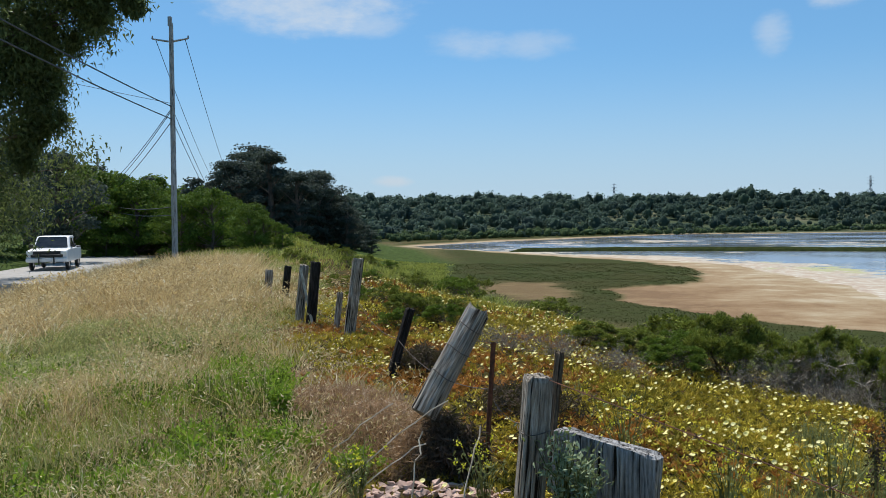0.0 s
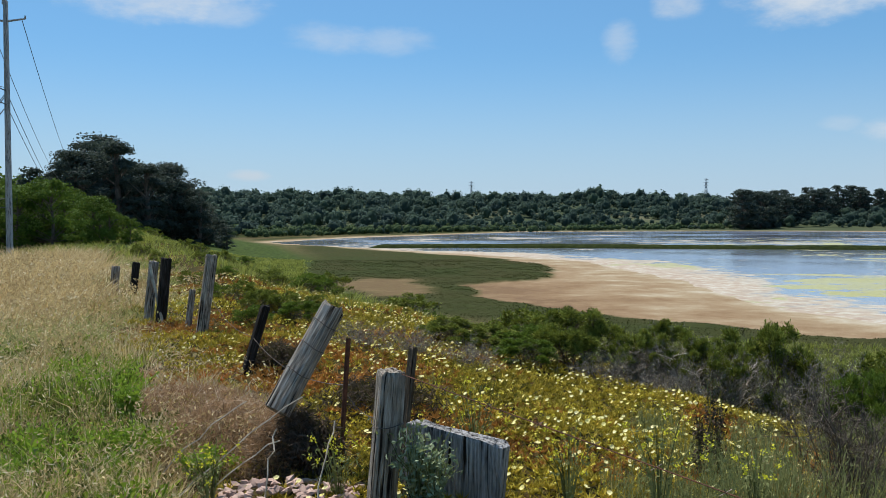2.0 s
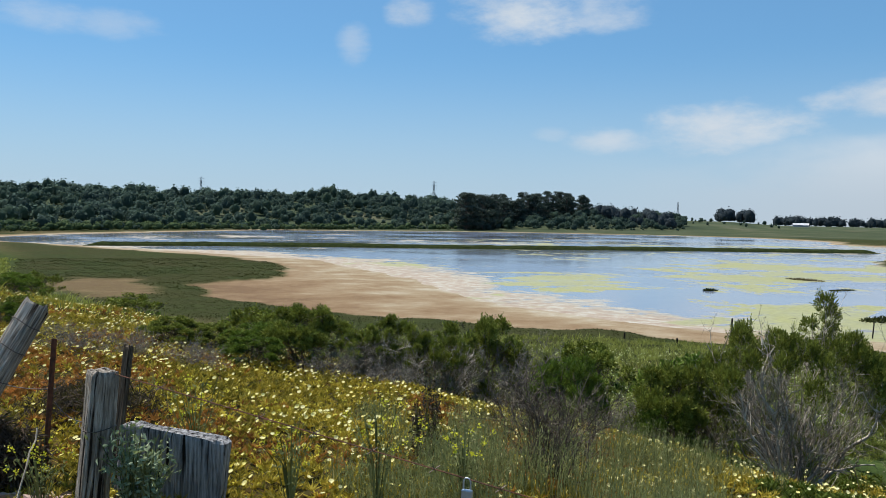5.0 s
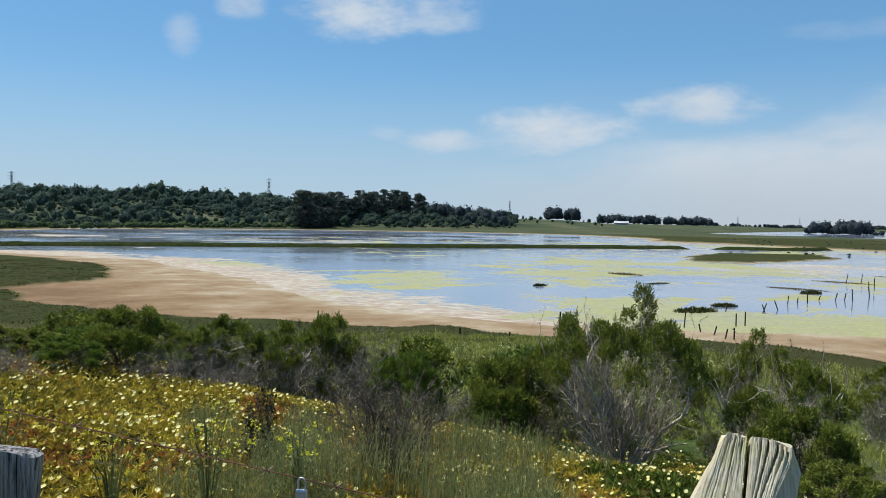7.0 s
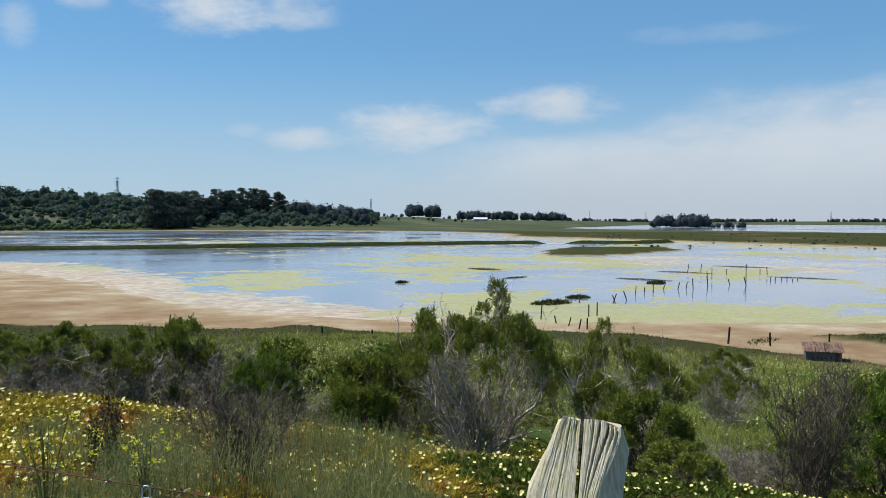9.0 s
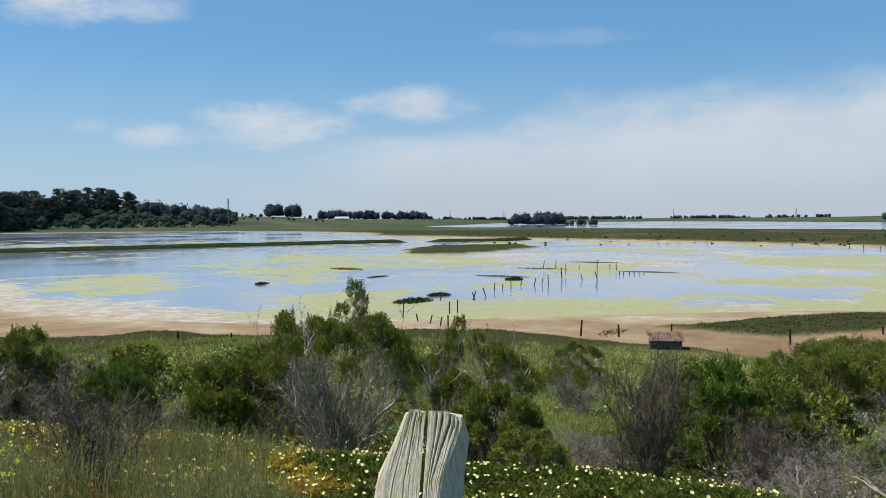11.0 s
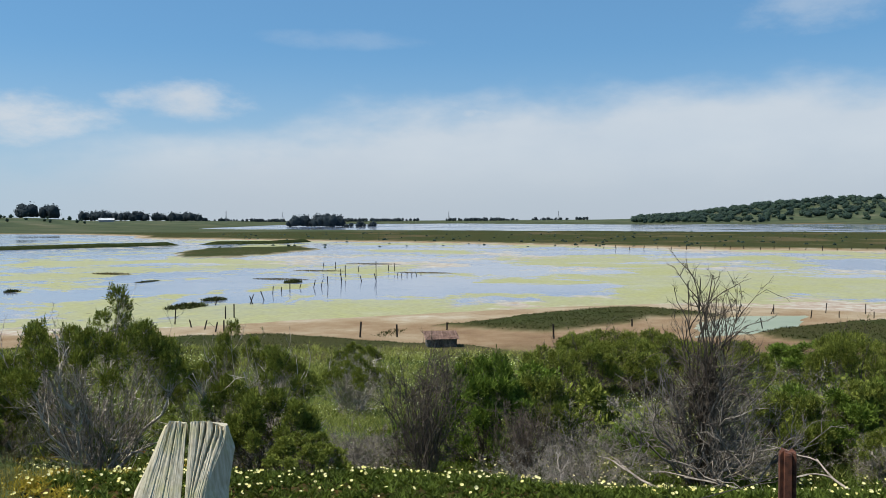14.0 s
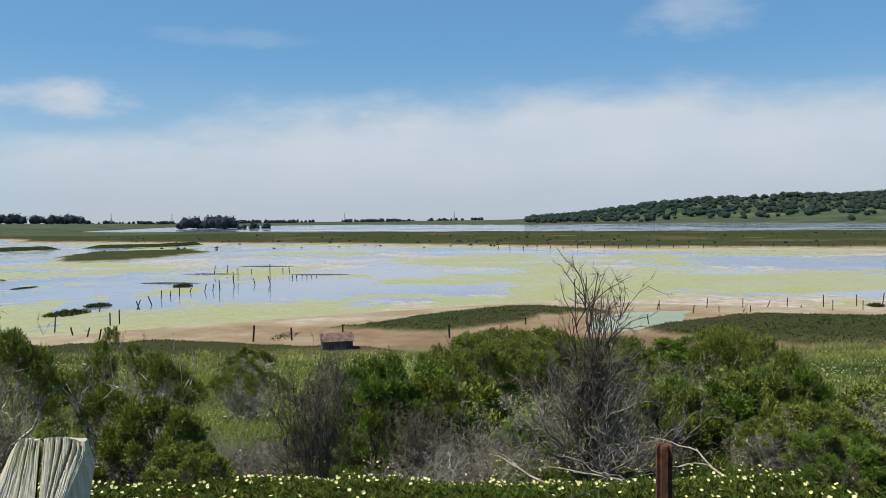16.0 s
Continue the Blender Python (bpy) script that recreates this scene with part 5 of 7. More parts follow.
keep = (across(x, y) < -1.8 + 0.6 * r.normal(size=len(x))) & (across(x, y) > -9) & (0.9 * rough(x, y, 1.8, 96) + 0.45 * step(5.5, 9, y) * step(17, 11, y) > r.uniform(0.05, 0.75, len(x)))
p = on_ground(x[keep], y[keep])
p[:, 2] += r.uniform(0.03, 0.22, len(p))
v, f = small_leaves(p, 0.012 + 0.0032 * d[keep], 0.004 + 0.0011 * d[keep], np.array([[0, 0, 0.5]]), 0.9, r)
tagged(new("feathery_weeds", mesh_of("feathery_weeds", v, f, M_GRASS_GREY)), "feathery grey-green weeds over the verge", "weeds", kind="stuff")

# spindly seeding stalks close by
x, y, d = fan(r, 3000, 4.0, 8.5, -32, -1)
keep = (across(x, y) < -1.3) & (rough(x, y, 1.4, 99) > -0.15)
for half, material, label in ((0, M_WEED, "spindly yellow-green seeding stalks in the verge"), (1, M_GRASS_DRY, "thin straw-coloured oat stalks in the verge")):
    i = keep & (np.arange(len(x)) % 2 == half)
    v, f = blades(on_ground(x[i], y[i], 0.03), 0.36, 0.0042, 0.28, r)
    tip = on_ground(x[i], y[i]) + np.array([0, 0, 0.2])
    lv, lf = small_leaves(np.repeat(tip, 8, 0) + r.normal(size=(i.sum() * 8, 3)) * [0.025, 0.025, 0.05], 0.018, 0.007, np.array([[0, 0, 0.6]]), 0.8, r)
    tagged(new("seeding_stalks", mesh_of("seeding_stalks", *joined([(v, f), (lv, lf)]), material)), label, "grass", kind="stuff")

# low leafy weeds in the meadow
x, y, d = fan(r, 42000, 3.6, 11, -30, 2)
keep = (rough(x, y, 1.1, 84) > r.uniform(0.1, 0.5, len(x))) & (across(x, y) < -1.1)
p = on_ground(x[keep], y[keep])
p[:, 2] += r.uniform(0.02, 0.24, len(p))
v, f = leaves(p, 0.032, 0.017, np.array([[0, 0, 0.6]]), 0.8, r)
tagged(new("leafy_weeds", mesh_of("leafy_weeds", v, f, M_LEAFY)), "bright green leafy weeds in the grass", "weeds", kind="stuff")

# forbs: low clumps of broad shoots among the grass
x, y, d = fan(r, 2600, 3.6, 11, -33, 2)
keep = (rough(x, y, 1.0, 84) + 0.25 * step(6.5, 4.5, y) > r.uniform(0.0, 0.5, len(x))) & (across(x, y) < -1.2)
lot = np.repeat(np.flatnonzero(keep), 26)
p = on_ground(x[lot] + r.normal(size=len(lot)) * 0.07, y[lot] + r.normal(size=len(lot)) * 0.07)
p[:, 2] += r.uniform(0.0, 0.13, len(p))
half = np.arange(len(p)) // 26 % 3
for pick, material, label in ((half > 0, M_LEAFY, "bright green forbs in the verge"), (half == 0, M_SCRUB, "dark green forbs in the verge")):
    q = p[pick]
    v, f = shoots(q, unit(r.normal(size=(len(q), 3)) * 0.5 + [0, 0, 0.8]), np.full(len(q), 0.055), 0.017, 6, 0.5, r)
    tagged(new("forbs", mesh_of("forbs", v, f, material)), label, "weeds", kind="stuff")

# low succulents in the verge
x, y, d = fan(r, 30000, 4.0, 6.2, -33, -8)
keep = rough(x, y, 0.8, 98) + 0.4 * step(5.6, 4.4, y) > r.uniform(0.1, 0.6, len(x))
p = on_ground(x[keep], y[keep])
p[:, 2] += r.uniform(0.0, 0.09, len(p))
v, f = leaves(p, 0.04, 0.013, np.array([[0, 0, 0.5]]), 0.9, r)
tagged(new("succulents", mesh_of("succulents", v, f, M_ICE_GREEN)), "dark green succulent clumps in the verge", "ice plant", kind="stuff")

# ice plant
x, y, d = fan(r, 90000, 3.6, 24, -12, 118)
keep = (zones(x, y)[3] > r.uniform(0.25, 0.75, len(x))) & (r.uniform(size=len(x)) < 8 / d) & (rough(x, y, 0.7, 35) > -0.42)
lot = np.repeat(np.flatnonzero(keep), 10)
x, y, d = x[lot], y[lot], d[lot]
n = len(x)
a = unit(np.concatenate([r.normal(size=(n, 2)), np.full((n, 1), 0.9)], 1))
heap = np.repeat(r.uniform(0, 0.09, n // 10), 10)
base = on_ground(x, y, 0.01) + np.stack([np.zeros(n), np.zeros(n), heap], -1)
u = unit(np.cross(a, r.normal(size=(n, 3))))
L, W = ((0.045 + 0.0022 * d) * r.uniform(0.6, 1.4, n))[:, None], (0.0040 + 0.0005 * d)[:, None]
v3 = np.stack([base + u * W, base - u * W, base + a * L], 1)
# green mats lie south; shade among the shrubs is also put into their colour
green = np.repeat((np.degrees(np.arctan2(x, y)) + 34 * rough(x, y, 1.3, 94) > 48)[::10], 10)
red = ~green & (rough(x, y, 1.1, 97) + 0.25 * step(1.5, 0, np.abs(across(x, y) - 0.6)) > r.uniform(0.05, 0.58, n))
red = np.repeat(red[::10], 10)
for pick, material, label in ((~green & ~red, M_ICE, "mat of yellowing ice plant on the bank"), (red, M_ICE_RED, "orange-red sun-scorched patches of ice plant"), (green, M_ICE_GREEN, "mat of dark green ice plant")):
    tagged(new("ice_plant", mesh_of("ice_plant", *bound(v3[pick].reshape(-1, 3), np.arange(pick.sum() * 3).reshape(-1, 3), 3, 10), material)), label, "ice plant", kind="stuff")


def flowers(x, y, lift, radius):
    """Daisy-like flowers: a ring of narrow petals round a raised middle."""
    n, petals = len(x), 12
    c = on_ground(x, y) + np.stack([0 * x, 0 * x, lift], -1)
    tilt = unit(np.stack([r.normal(size=n) * 0.35 - 0.35, r.normal(size=n) * 0.35 - 0.2, np.ones(n)], -1))
    u = unit(np.cross(tilt, r.normal(size=(n, 3))))
    w = np.cross(tilt, u)
    a = np.arange(petals * 2) * np.pi / petals
    rad = np.where(np.arange(petals * 2) % 2, 0.78, 1.0)
    R = (radius * r.uniform(0.7, 1.2, n))[:, None, None]
    ring = c[:, None] + R * (rad * np.cos(a))[None, :, None] * u[:, None] + R * (rad * np.sin(a))[None, :, None] * w[:, None] + R * 0.3 * tilt[:, None]
    v = np.concatenate([c[:, None], ring], 1).reshape(-1, 3)
    k = petals * 2
    j = np.arange(k)
    tri = np.stack([np.zeros(k, int), 1 + j, 1 + (j + 1) % k], -1)
    f = (np.arange(n)[:, None, None] * (k + 1) + tri[None]).reshape(-1, 3)
    return v, f


x, y, d = fan(r, 21000, 3.8, 24, -12, 118)
thick = zones(x, y)[3] * (0.7 + 0.9 * rough(x, y, 1.6, 85))
keep = r.uniform(size=len(x)) < thick * np.interp(np.degrees(np.arctan2(x, y)), (30, 55), (0.58, 0.4)) * step(-1.1, 0.3, across(x, y) + 0.5 * rough(x, y, 0.6, 70))
x, y, d = x[keep], y[keep], d[keep]
v, f = flowers(x, y, r.uniform(0.08, 0.13, len(x)), np.where(np.degrees(np.arctan2(x, y)) > 38, 0.010, 0.012) + 0.0008 * d)
tagged(new("ice_plant_flowers", mesh_of("ice_plant_flowers", v, f, M_PETAL)), "pale yellow daisy-like ice plant flowers", "flowers", kind="stuff")

x, y, d = fan(r, 24000, 4.2, 20, -10, 46)
keep = (r.uniform(size=len(x)) < zones(x, y)[3] * 0.4) & (rough(x, y, 1.5, 95) > -0.2)
x, y, d = x[keep], y[keep], d[keep]
p = on_ground(x, y) + np.stack([0 * x, 0 * x, r.uniform(0.05, 0.1, len(x))], -1)
v, f = leaves(np.repeat(p, 3, 0), 0.016 + 0.0006 * np.repeat(d, 3), 0.013 + 0.0005 * np.repeat(d, 3), None, 1.0, r)
M_GOLD = leaf_material("golden_petal", (0.78, 0.60, 0.05), (0.88, 0.76, 0.12), None, 0.6, 0.35)
tagged(new("golden_flowers", mesh_of("golden_flowers", v, f, M_GOLD)), "small golden flowers among ice plant", "flowers", kind="stuff")

# sage wands and mustard close to the camera
x, y, d = fan(r, 22000, 4.0, 8.0, 8, 52)
keep = rough(x, y, 0.8, 86) > np.interp(np.degrees(np.arctan2(x, y)), (10, 20, 26, 31, 40, 46, 52), (0.5, 0.4, 0.25, -0.12, -0.22, 0.0, 0.4))
x, y, d = x[keep], y[keep], d[keep]
v, f = blades(on_ground(x, y, 0.03), np.interp(np.degrees(np.arctan2(x, y)), (10, 26, 31, 38, 50), (0.2, 0.25, 0.36, 0.44, 0.25)), 0.0042, 0.25, r)
at = v.reshape(-1, 5, 3)
lot = np.repeat(np.arange(len(at)), 9)
q = r.uniform(0.15, 1.0, (len(lot), 1))
mid = (at[:, 2] + at[:, 3])[lot] / 2
p = np.where(q < 0.5, at[lot, 0] + (mid - at[lot, 0]) * q * 2, mid + (at[lot, 4] - mid) * (q * 2 - 1))
lv, lf = small_leaves(p, 0.026, 0.0042, np.array([[0, 0, 0.9]]), 0.5, r)
v, f = joined([(v, f), (lv, lf)])
tagged(new("sage_wands", mesh_of("sage_wands", v, f, M_SAGE)), "grey-green upright sagebrush wands beside the fence", "sagebrush", kind="stuff")

# pale weeds and hemlock on the lower slope
x, y, d = fan(r, 24000, 11, 52, 6, 122)
s = across(x, y)
keep = (s > 9) & (s < 45) & (rough(x, y, 4.5, 87) > np.interp(s, (9, 14, 45), (0.1, -0.45, -0.8)))
x, y, d, s = x[keep], y[keep], d[keep], s[keep]
b = np.degrees(np.arctan2(x, y))
pale = rough(x, y, 4, 88) + step(14, 24, s) * 0.4 - 0.2 * step(84, 94, b) + 0.3 * step(36, 44, b) * step(70, 62, b) > -0.15
for pick, name, material, label in ((pale, "pale_weeds", M_WEED, "pale green weeds and hemlock on the slope"), (~pale, "green_weeds", M_SCRUB, "low green scrub on the slope")):
    i, m = np.flatnonzero(pick), 15
    lot = np.repeat(i, m)
    off = r.normal(size=(len(lot), 2)) * (0.05 + 0.004 * d[lot])[:, None]
    h = np.repeat(r.uniform(0.14, 0.44, len(i)) * (1 + 0.5 * rough(x[i], y[i], 3, 89)), m)
    v, f = blades(on_ground(x[lot] + off[:, 0], y[lot] + off[:, 1], 0.03), h * 0.8, 0.0006 * d[lot], 0.6, r, off / (0.08 + 0.006 * d[lot])[:, None] * 0.7)
    tagged(new(name, mesh_of(name, *bound(v, f, 5, m), material)), label, "weeds", kind="stuff")
x, y, d = fan(r, 20000, 12, 46, 20, 120)
s = across(x, y)
keep = (s > 10) & (s < 42) & (rough(x, y, 5, 90) > r.uniform(-0.1, 0.45, len(x)))
x, y, d = x[keep], y[keep], d[keep]
v, f = flowers(x, y, r.uniform(0.2, 0.5, len(x)), 0.006 + 0.0006 * d)
M_UMBEL = leaf_material("pale_umbel", (0.36, 0.42, 0.13), (0.60, 0.64, 0.34), None, 0.7, 0.2)
tagged(new("hemlock_umbels", mesh_of("hemlock_umbels", v, f, M_UMBEL)), "pale yellow-green flower heads above the weeds", "flowers", kind="stuff")

# grass of the bank to the north
x, y = r.uniform(-26, 16, 13000), r.uniform(16, 150, 13000)
s = across(x, y)
keep = ((s > 1.5) | (y > 30) & (s > -8)) & (s < np.interp(y, (16, 40, 65, 110, 150), (12, 18, 20, 22, 30))) & (rough(x, y, 8, 91) > -0.35)
x, y = x[keep], y[keep]
d = np.hypot(x, y)
m = 8
lot = np.repeat(np.arange(len(x)), m)
off = r.normal(size=(len(lot), 2)) * (0.06 + 0.004 * d[lot])[:, None]
h = np.repeat(r.uniform(0.14, 0.36, len(x)) * (1 + 0.6 * rough(x, y, 6, 92)), m)
v, f = blades(on_ground(x[lot] + off[:, 0], y[lot] + off[:, 1], 0.03), h, 0.0011 * d[lot], 0.6, r, off / (0.1 + 0.006 * d[lot])[:, None] * 0.7)
tagged(new("bank_grass", mesh_of("bank_grass", *bound(v, f, 5, m), M_WEED)), "lush light green grass below the fence", "grass", kind="stuff")

# pickleweed
x, y, d = fan(r, 200000, 44, 150, -2, 118)
keep = (zones(x, y)[0] > 0.6)
x, y, d = x[keep], y[keep], d[keep]
v, f = blades(on_ground(x, y, 0.03), 0.085 * (1 + 0.5 * rough(x, y, 4, 93)) * np.where((x > 50) & (y < 25), 1.5, 1.0), 0.0014 * d, 1.6, r)
M_PICKLE = leaf_material("pickleweed", (0.032, 0.037, 0.013), (0.052, 0.061, 0.020), (0.070, 0.058, 0.026), 0.9, 0.15, 0.02, 0.4, 0.3, glow=(0.06, 0.07, 0.015))
tagged(new("pickleweed", mesh_of("pickleweed", v, f, M_PICKLE)), "dark low pickleweed covering the marsh", "marsh plants", kind="stuff")

# ---------------------------------------------------------------- pond: stakes, hut, wrack
def stakes(rows, group, label, wide=0.055):
    for k, (x, y, h, lean) in enumerate(rows):
        side = Vector((y, -x, 0)).normalized() * lean
        z0 = float(ground_z(np.array([x]), np.array([y]))[0])
        b = Vector((x, y, min(z0, WATER) - 0.3))
        ob = tagged(new("stake", post_mesh(wide, wide, (Vector((x, y, WATER + h)) + side - b).length, 200 + k, 4, 0.9, 0.02, 0.006)), label, "stake", group)
        ob.data.materials.append(M_POST_DARK)
        ob.matrix_world = upright(b, Vector((x, y, WATER + h)) + side, k * 0.7)


FENCE_WEST = ((51.7, 35.6, 1.09, 0.1), (50.2, 33.1, 0.61, -0.2), (49.2, 31.6, 0.7, 0.25), (48.2, 30.1, 0.76, 0.2), (48.4, 29.5, 0.88, 0.0), (55.6, 33.8, 0.96, 0.0), (56.5, 33.6, 1.06, 0.0),
              (64.3, 40.3, 0.7, 0.3), (65.9, 37.8, 0.86, 0.45), (66.1, 37.3, 0.76, -0.42), (69.8, 38.2, 0.85, -0.48), (76.0, 40.9, 0.8, 0.1), (78.2, 41.1, 0.52, 0.1), (78.5, 40.2, 0.88, 0.0),
              (82.8, 41.4, 0.48, 0.3), (84.1, 40.3, 0.8, 0.3), (85.1, 39.8, 0.74, 0.2), (85.4, 39.0, 1.19, -0.1), (90.6, 39.6, 1.19, -0.2), (101.6, 44.0, 1.48, 0.0), (93.9, 41.1, 1.51, -0.15))
FENCE_MIDDLE = ((94.0, 38.4, 0.73, -0.3), (101.0, 39.4, 2.1, 0.0), (94.6, 36.7, 1.01, -0.4), (114.1, 41.6, 1.12, -0.1), (113.8, 42.5, 0.87, 0.0), (111.7, 52.1, 1.23, 0.25), (114.9, 51.5, 1.17, 0.1),
                (111.1, 46.1, 0.79, 0.0), (104.0, 37.5, 0.42, 0.0), (104.2, 37.0, 0.42, 0.0), (105.5, 36.7, 0.35, 0.0), (105.7, 36.1, 0.35, 0.0), (105.9, 35.5, 0.27, 0.0), (107.2, 35.3, 0.2, 0.0))
FENCE_SHORE = ((40.3, 37.3, 1.64, 0.1), (48.2, 19.7, 1.13, 0.1), (49.1, 17.5, 0.91, -0.05), (53.3, 15.5, 0.62, 0.0), (51.0, 7.9, 1.03, -0.05), (58.2, 3.7, 0.64, 0.0), (35.5, 36.9, 0.7, 0.0), (34.2, 40.1, 0.7, 0.0), (8.3, 52.2, 0.9, 0.0), (10.7, 50.5, 0.8, 0.35))
FENCE_SOUTH = ((68.2, -3.4, 0.86, 0.5), (69.2, -6.0, 0.63, 0.29), (69.3, -6.3, 0.81, 0.0), (66.7, -8.6, 0.73, 0.12), (70.9, -10.2, 0.87, 0.1), (67.6, -10.7, 0.6, 0.0), (71.1, -13.1, 0.86, 0.0), (67.9, -13.1, 0.6, 0.0),
               (72.2, -15.1, 0.6, 0.34), (72.8, -16.9, 0.78, 0.05), (73.0, -19.8, 1.01, 0.0), (69.6, -19.6, 0.91, 0.0), (74.1, -22.7, 0.97, 0.0), (70.2, -22.0, 0.87, 0.0), (73.4, -24.4, 1.19, 0.2), (58.5, -1.2, 0.88, -0.1),
               (60.4, -4.9, 0.7, -0.18), (71.5, -17.7, 0.3, 0.0))
stakes(FENCE_WEST, "stakes of the sunken fence", "dark weathered wooden stake standing in the pond", 0.09)
stakes(FENCE_MIDDLE, "stakes of the sunken fence", "dark weathered wooden stake standing in shallow water", 0.1)
stakes(FENCE_SHORE, "stakes along the shore", "dark wooden fence stake on the muddy shore", 0.11)
stakes(FENCE_SOUTH, "stakes along the shore", "thin dark stake of an old fence in mud", 0.07)
r = np.random.default_rng(31)
stakes([(212 + r.uniform(-3, 3), y, r.uniform(0.6, 1.1), r.uniform(-0.2, 0.2)) for y in np.linspace(22, -62, 26)], "stakes of the far fence", "small dark stake of a far fence line", 0.16)


def box(w, d, h, z=0.0, bevel=0.0, cx=0.0, cy=0.0):
    bm = bmesh.new()
    bmesh.ops.create_cube(bm, size=1.0)
    for v in bm.verts:
        v.co = (v.co.x * w + cx, v.co.y * d + cy, (v.co.z + 0.5) * h + z)
    if bevel:
        bmesh.ops.bevel(bm, geom=bm.edges[:], offset=bevel, segments=2, affect="EDGES", profile=0.5)
    return bm


M_TIN = plain("rusty_tin", (0.17, 0.095, 0.065), (0.38, 0.25, 0.19), 3.0, 0.8, 0.1)
M_BOARD = old_wood("grey_board", ((0.05, 0.05, 0.045), (0.13, 0.13, 0.12), (0.24, 0.23, 0.21)))
hut = empty("pump_hut", "small grey plank hut with a rusty flat roof at the shore", "hut")
for k in range(9):
    part("plank", box(0.2, 0.03, 1.05, 0, 0.004, -0.88 + 0.22 * k, -0.62), M_BOARD, hut)
for sx in (-1, 1):
    for k in range(5):
        part("plank", box(0.03, 0.22, 1.05, 0, 0.004, sx * 0.98, -0.5 + 0.25 * k), M_BOARD, hut)
part("back_wall", box(1.96, 0.03, 1.05, 0, 0.004, 0, 0.62), M_BOARD, hut)
bm = bmesh.new()
for k in range(25):
    for e in (0, 1):
        bm.verts.new((-1.15 + 2.3 * k / 24, -0.85 + 1.7 * e, 1.07 + 0.025 * (k % 2) + 0.34 * e))
bm.verts.ensure_lookup_table()
for k in range(24):
    bm.faces.new([bm.verts[i] for i in (2 * k, 2 * k + 2, 2 * k + 3, 2 * k + 1)])
bmesh.ops.solidify(bm, geom=bm.faces[:], thickness=0.02)
part("roof", bm, M_TIN, hut, "rusty corrugated roof sheet")
hut.matrix_world = pose(45.1, 13.4, float(ground_z(np.array([45.1]), np.array([13.4]))[0]) - 0.45, 0, 0, -66) @ Matrix.Diagonal((0.85, 0.85, 0.85, 1))


M_BAR = leaf_material("mud_bar_wrack", (0.10, 0.08, 0.05), (0.24, 0.19, 0.12), None, 0.9, 0.1, 0.02, 0.4, 0.5)


def hummock(x, y, rx, ry, h, label, material):
    """A low mound of marsh plants or wrack in the pond."""
    n = int(220 * (rx * ry) ** 0.5) + 80
    a, q = r.uniform(0, 2 * np.pi, n), r.uniform(0, 1, n) ** 0.5
    px_, py_ = rx * q * np.cos(a), ry * q * np.sin(a)
    z = h * (1 - q * q) * r.uniform(0.3, 1.0, n)
    v, f = blades(np.stack([px_, py_, z - (0.15 if h > 0.14 else 0.06)], -1), 0.3 if h > 0.14 else 0.11, 0.13, 0.9, r)
    ob = tagged(new("hummock", mesh_of("hummock", v, f, material)), label, "hummock", "mounds in the pond", "stuff")
    ob.location = (x, y, WATER)


hummock(62.3, 41.8, 2.6, 1.4, 0.3, "low green mound of marsh plants in the pond", M_PICKLE)
hummock(68.6, 43.0, 1.4, 1.0, 0.25, "small dark mound at the end of a mud bar", M_PICKLE)
hummock(90.5, 46.0, 1.6, 1.0, 0.35, "dark clump of wrack beside the sunken fence", M_PICKLE)
hummock(70.8, 68.8, 0.9, 0.6, 0.2, "dark floating clump in open water", M_PICKLE)
hummock(87.0, 64.0, 2.4, 0.8, 0.1, "dark strip of wrack on the water", M_PICKLE)
hummock(74.2, -24.2, 1.0, 0.6, 0.2, "brown clump on the mudflat", M_PICKLE)
hummock(95.0, 50.0, 1.2, 4.0, 0.12, "low brown mud bar beside the sunken fence", M_BAR)
hummock(112.0, 52.5, 1.2, 4.5, 0.10, "thin brown mud bar behind the sunken fence", M_BAR)
hummock(131.5, 52.0, 1.6, 5.0, 0.10, "long low bar of mud and wrack", M_BAR)
hummock(111.5, 36.0, 1.0, 4.5, 0.10, "thin mud bar at the end of the stakes", M_BAR)
hummock(98.0, 78.0, 1.2, 3.0, 0.15, "low bar of dark wrack in open water", M_BAR)
hummock(50.6, 18.6, 2.2, 0.8, 0.15, "brown tuft of plants on the mud by a stake", M_PICKLE)

# ---------------------------------------------------------------- poles, wires, towers, far buildings
def cable(a, b, sag, radius, label):
    q = np.linspace(0, 1, 25)[:, None]
    p = np.array(a) * (1 - q) + np.array(b) * q
    p[:, 2] -= sag * 4 * (q * (1 - q))[:, 0]
    v, f = tubes([p], [np.full(25, radius)], 5)
    tagged(new("overhead_cable", mesh_of("overhead_cable", v, f, M_CABLE)), label, "cable", "overhead cables")


M_CABLE = plain("black_cable", (0.02, 0.02, 0.022), (0.05, 0.05, 0.055), 8.0, 0.6)
M_INSUL = plain("grey_insulator", (0.2, 0.2, 0.2), (0.36, 0.35, 0.33), 20.0, 0.4)


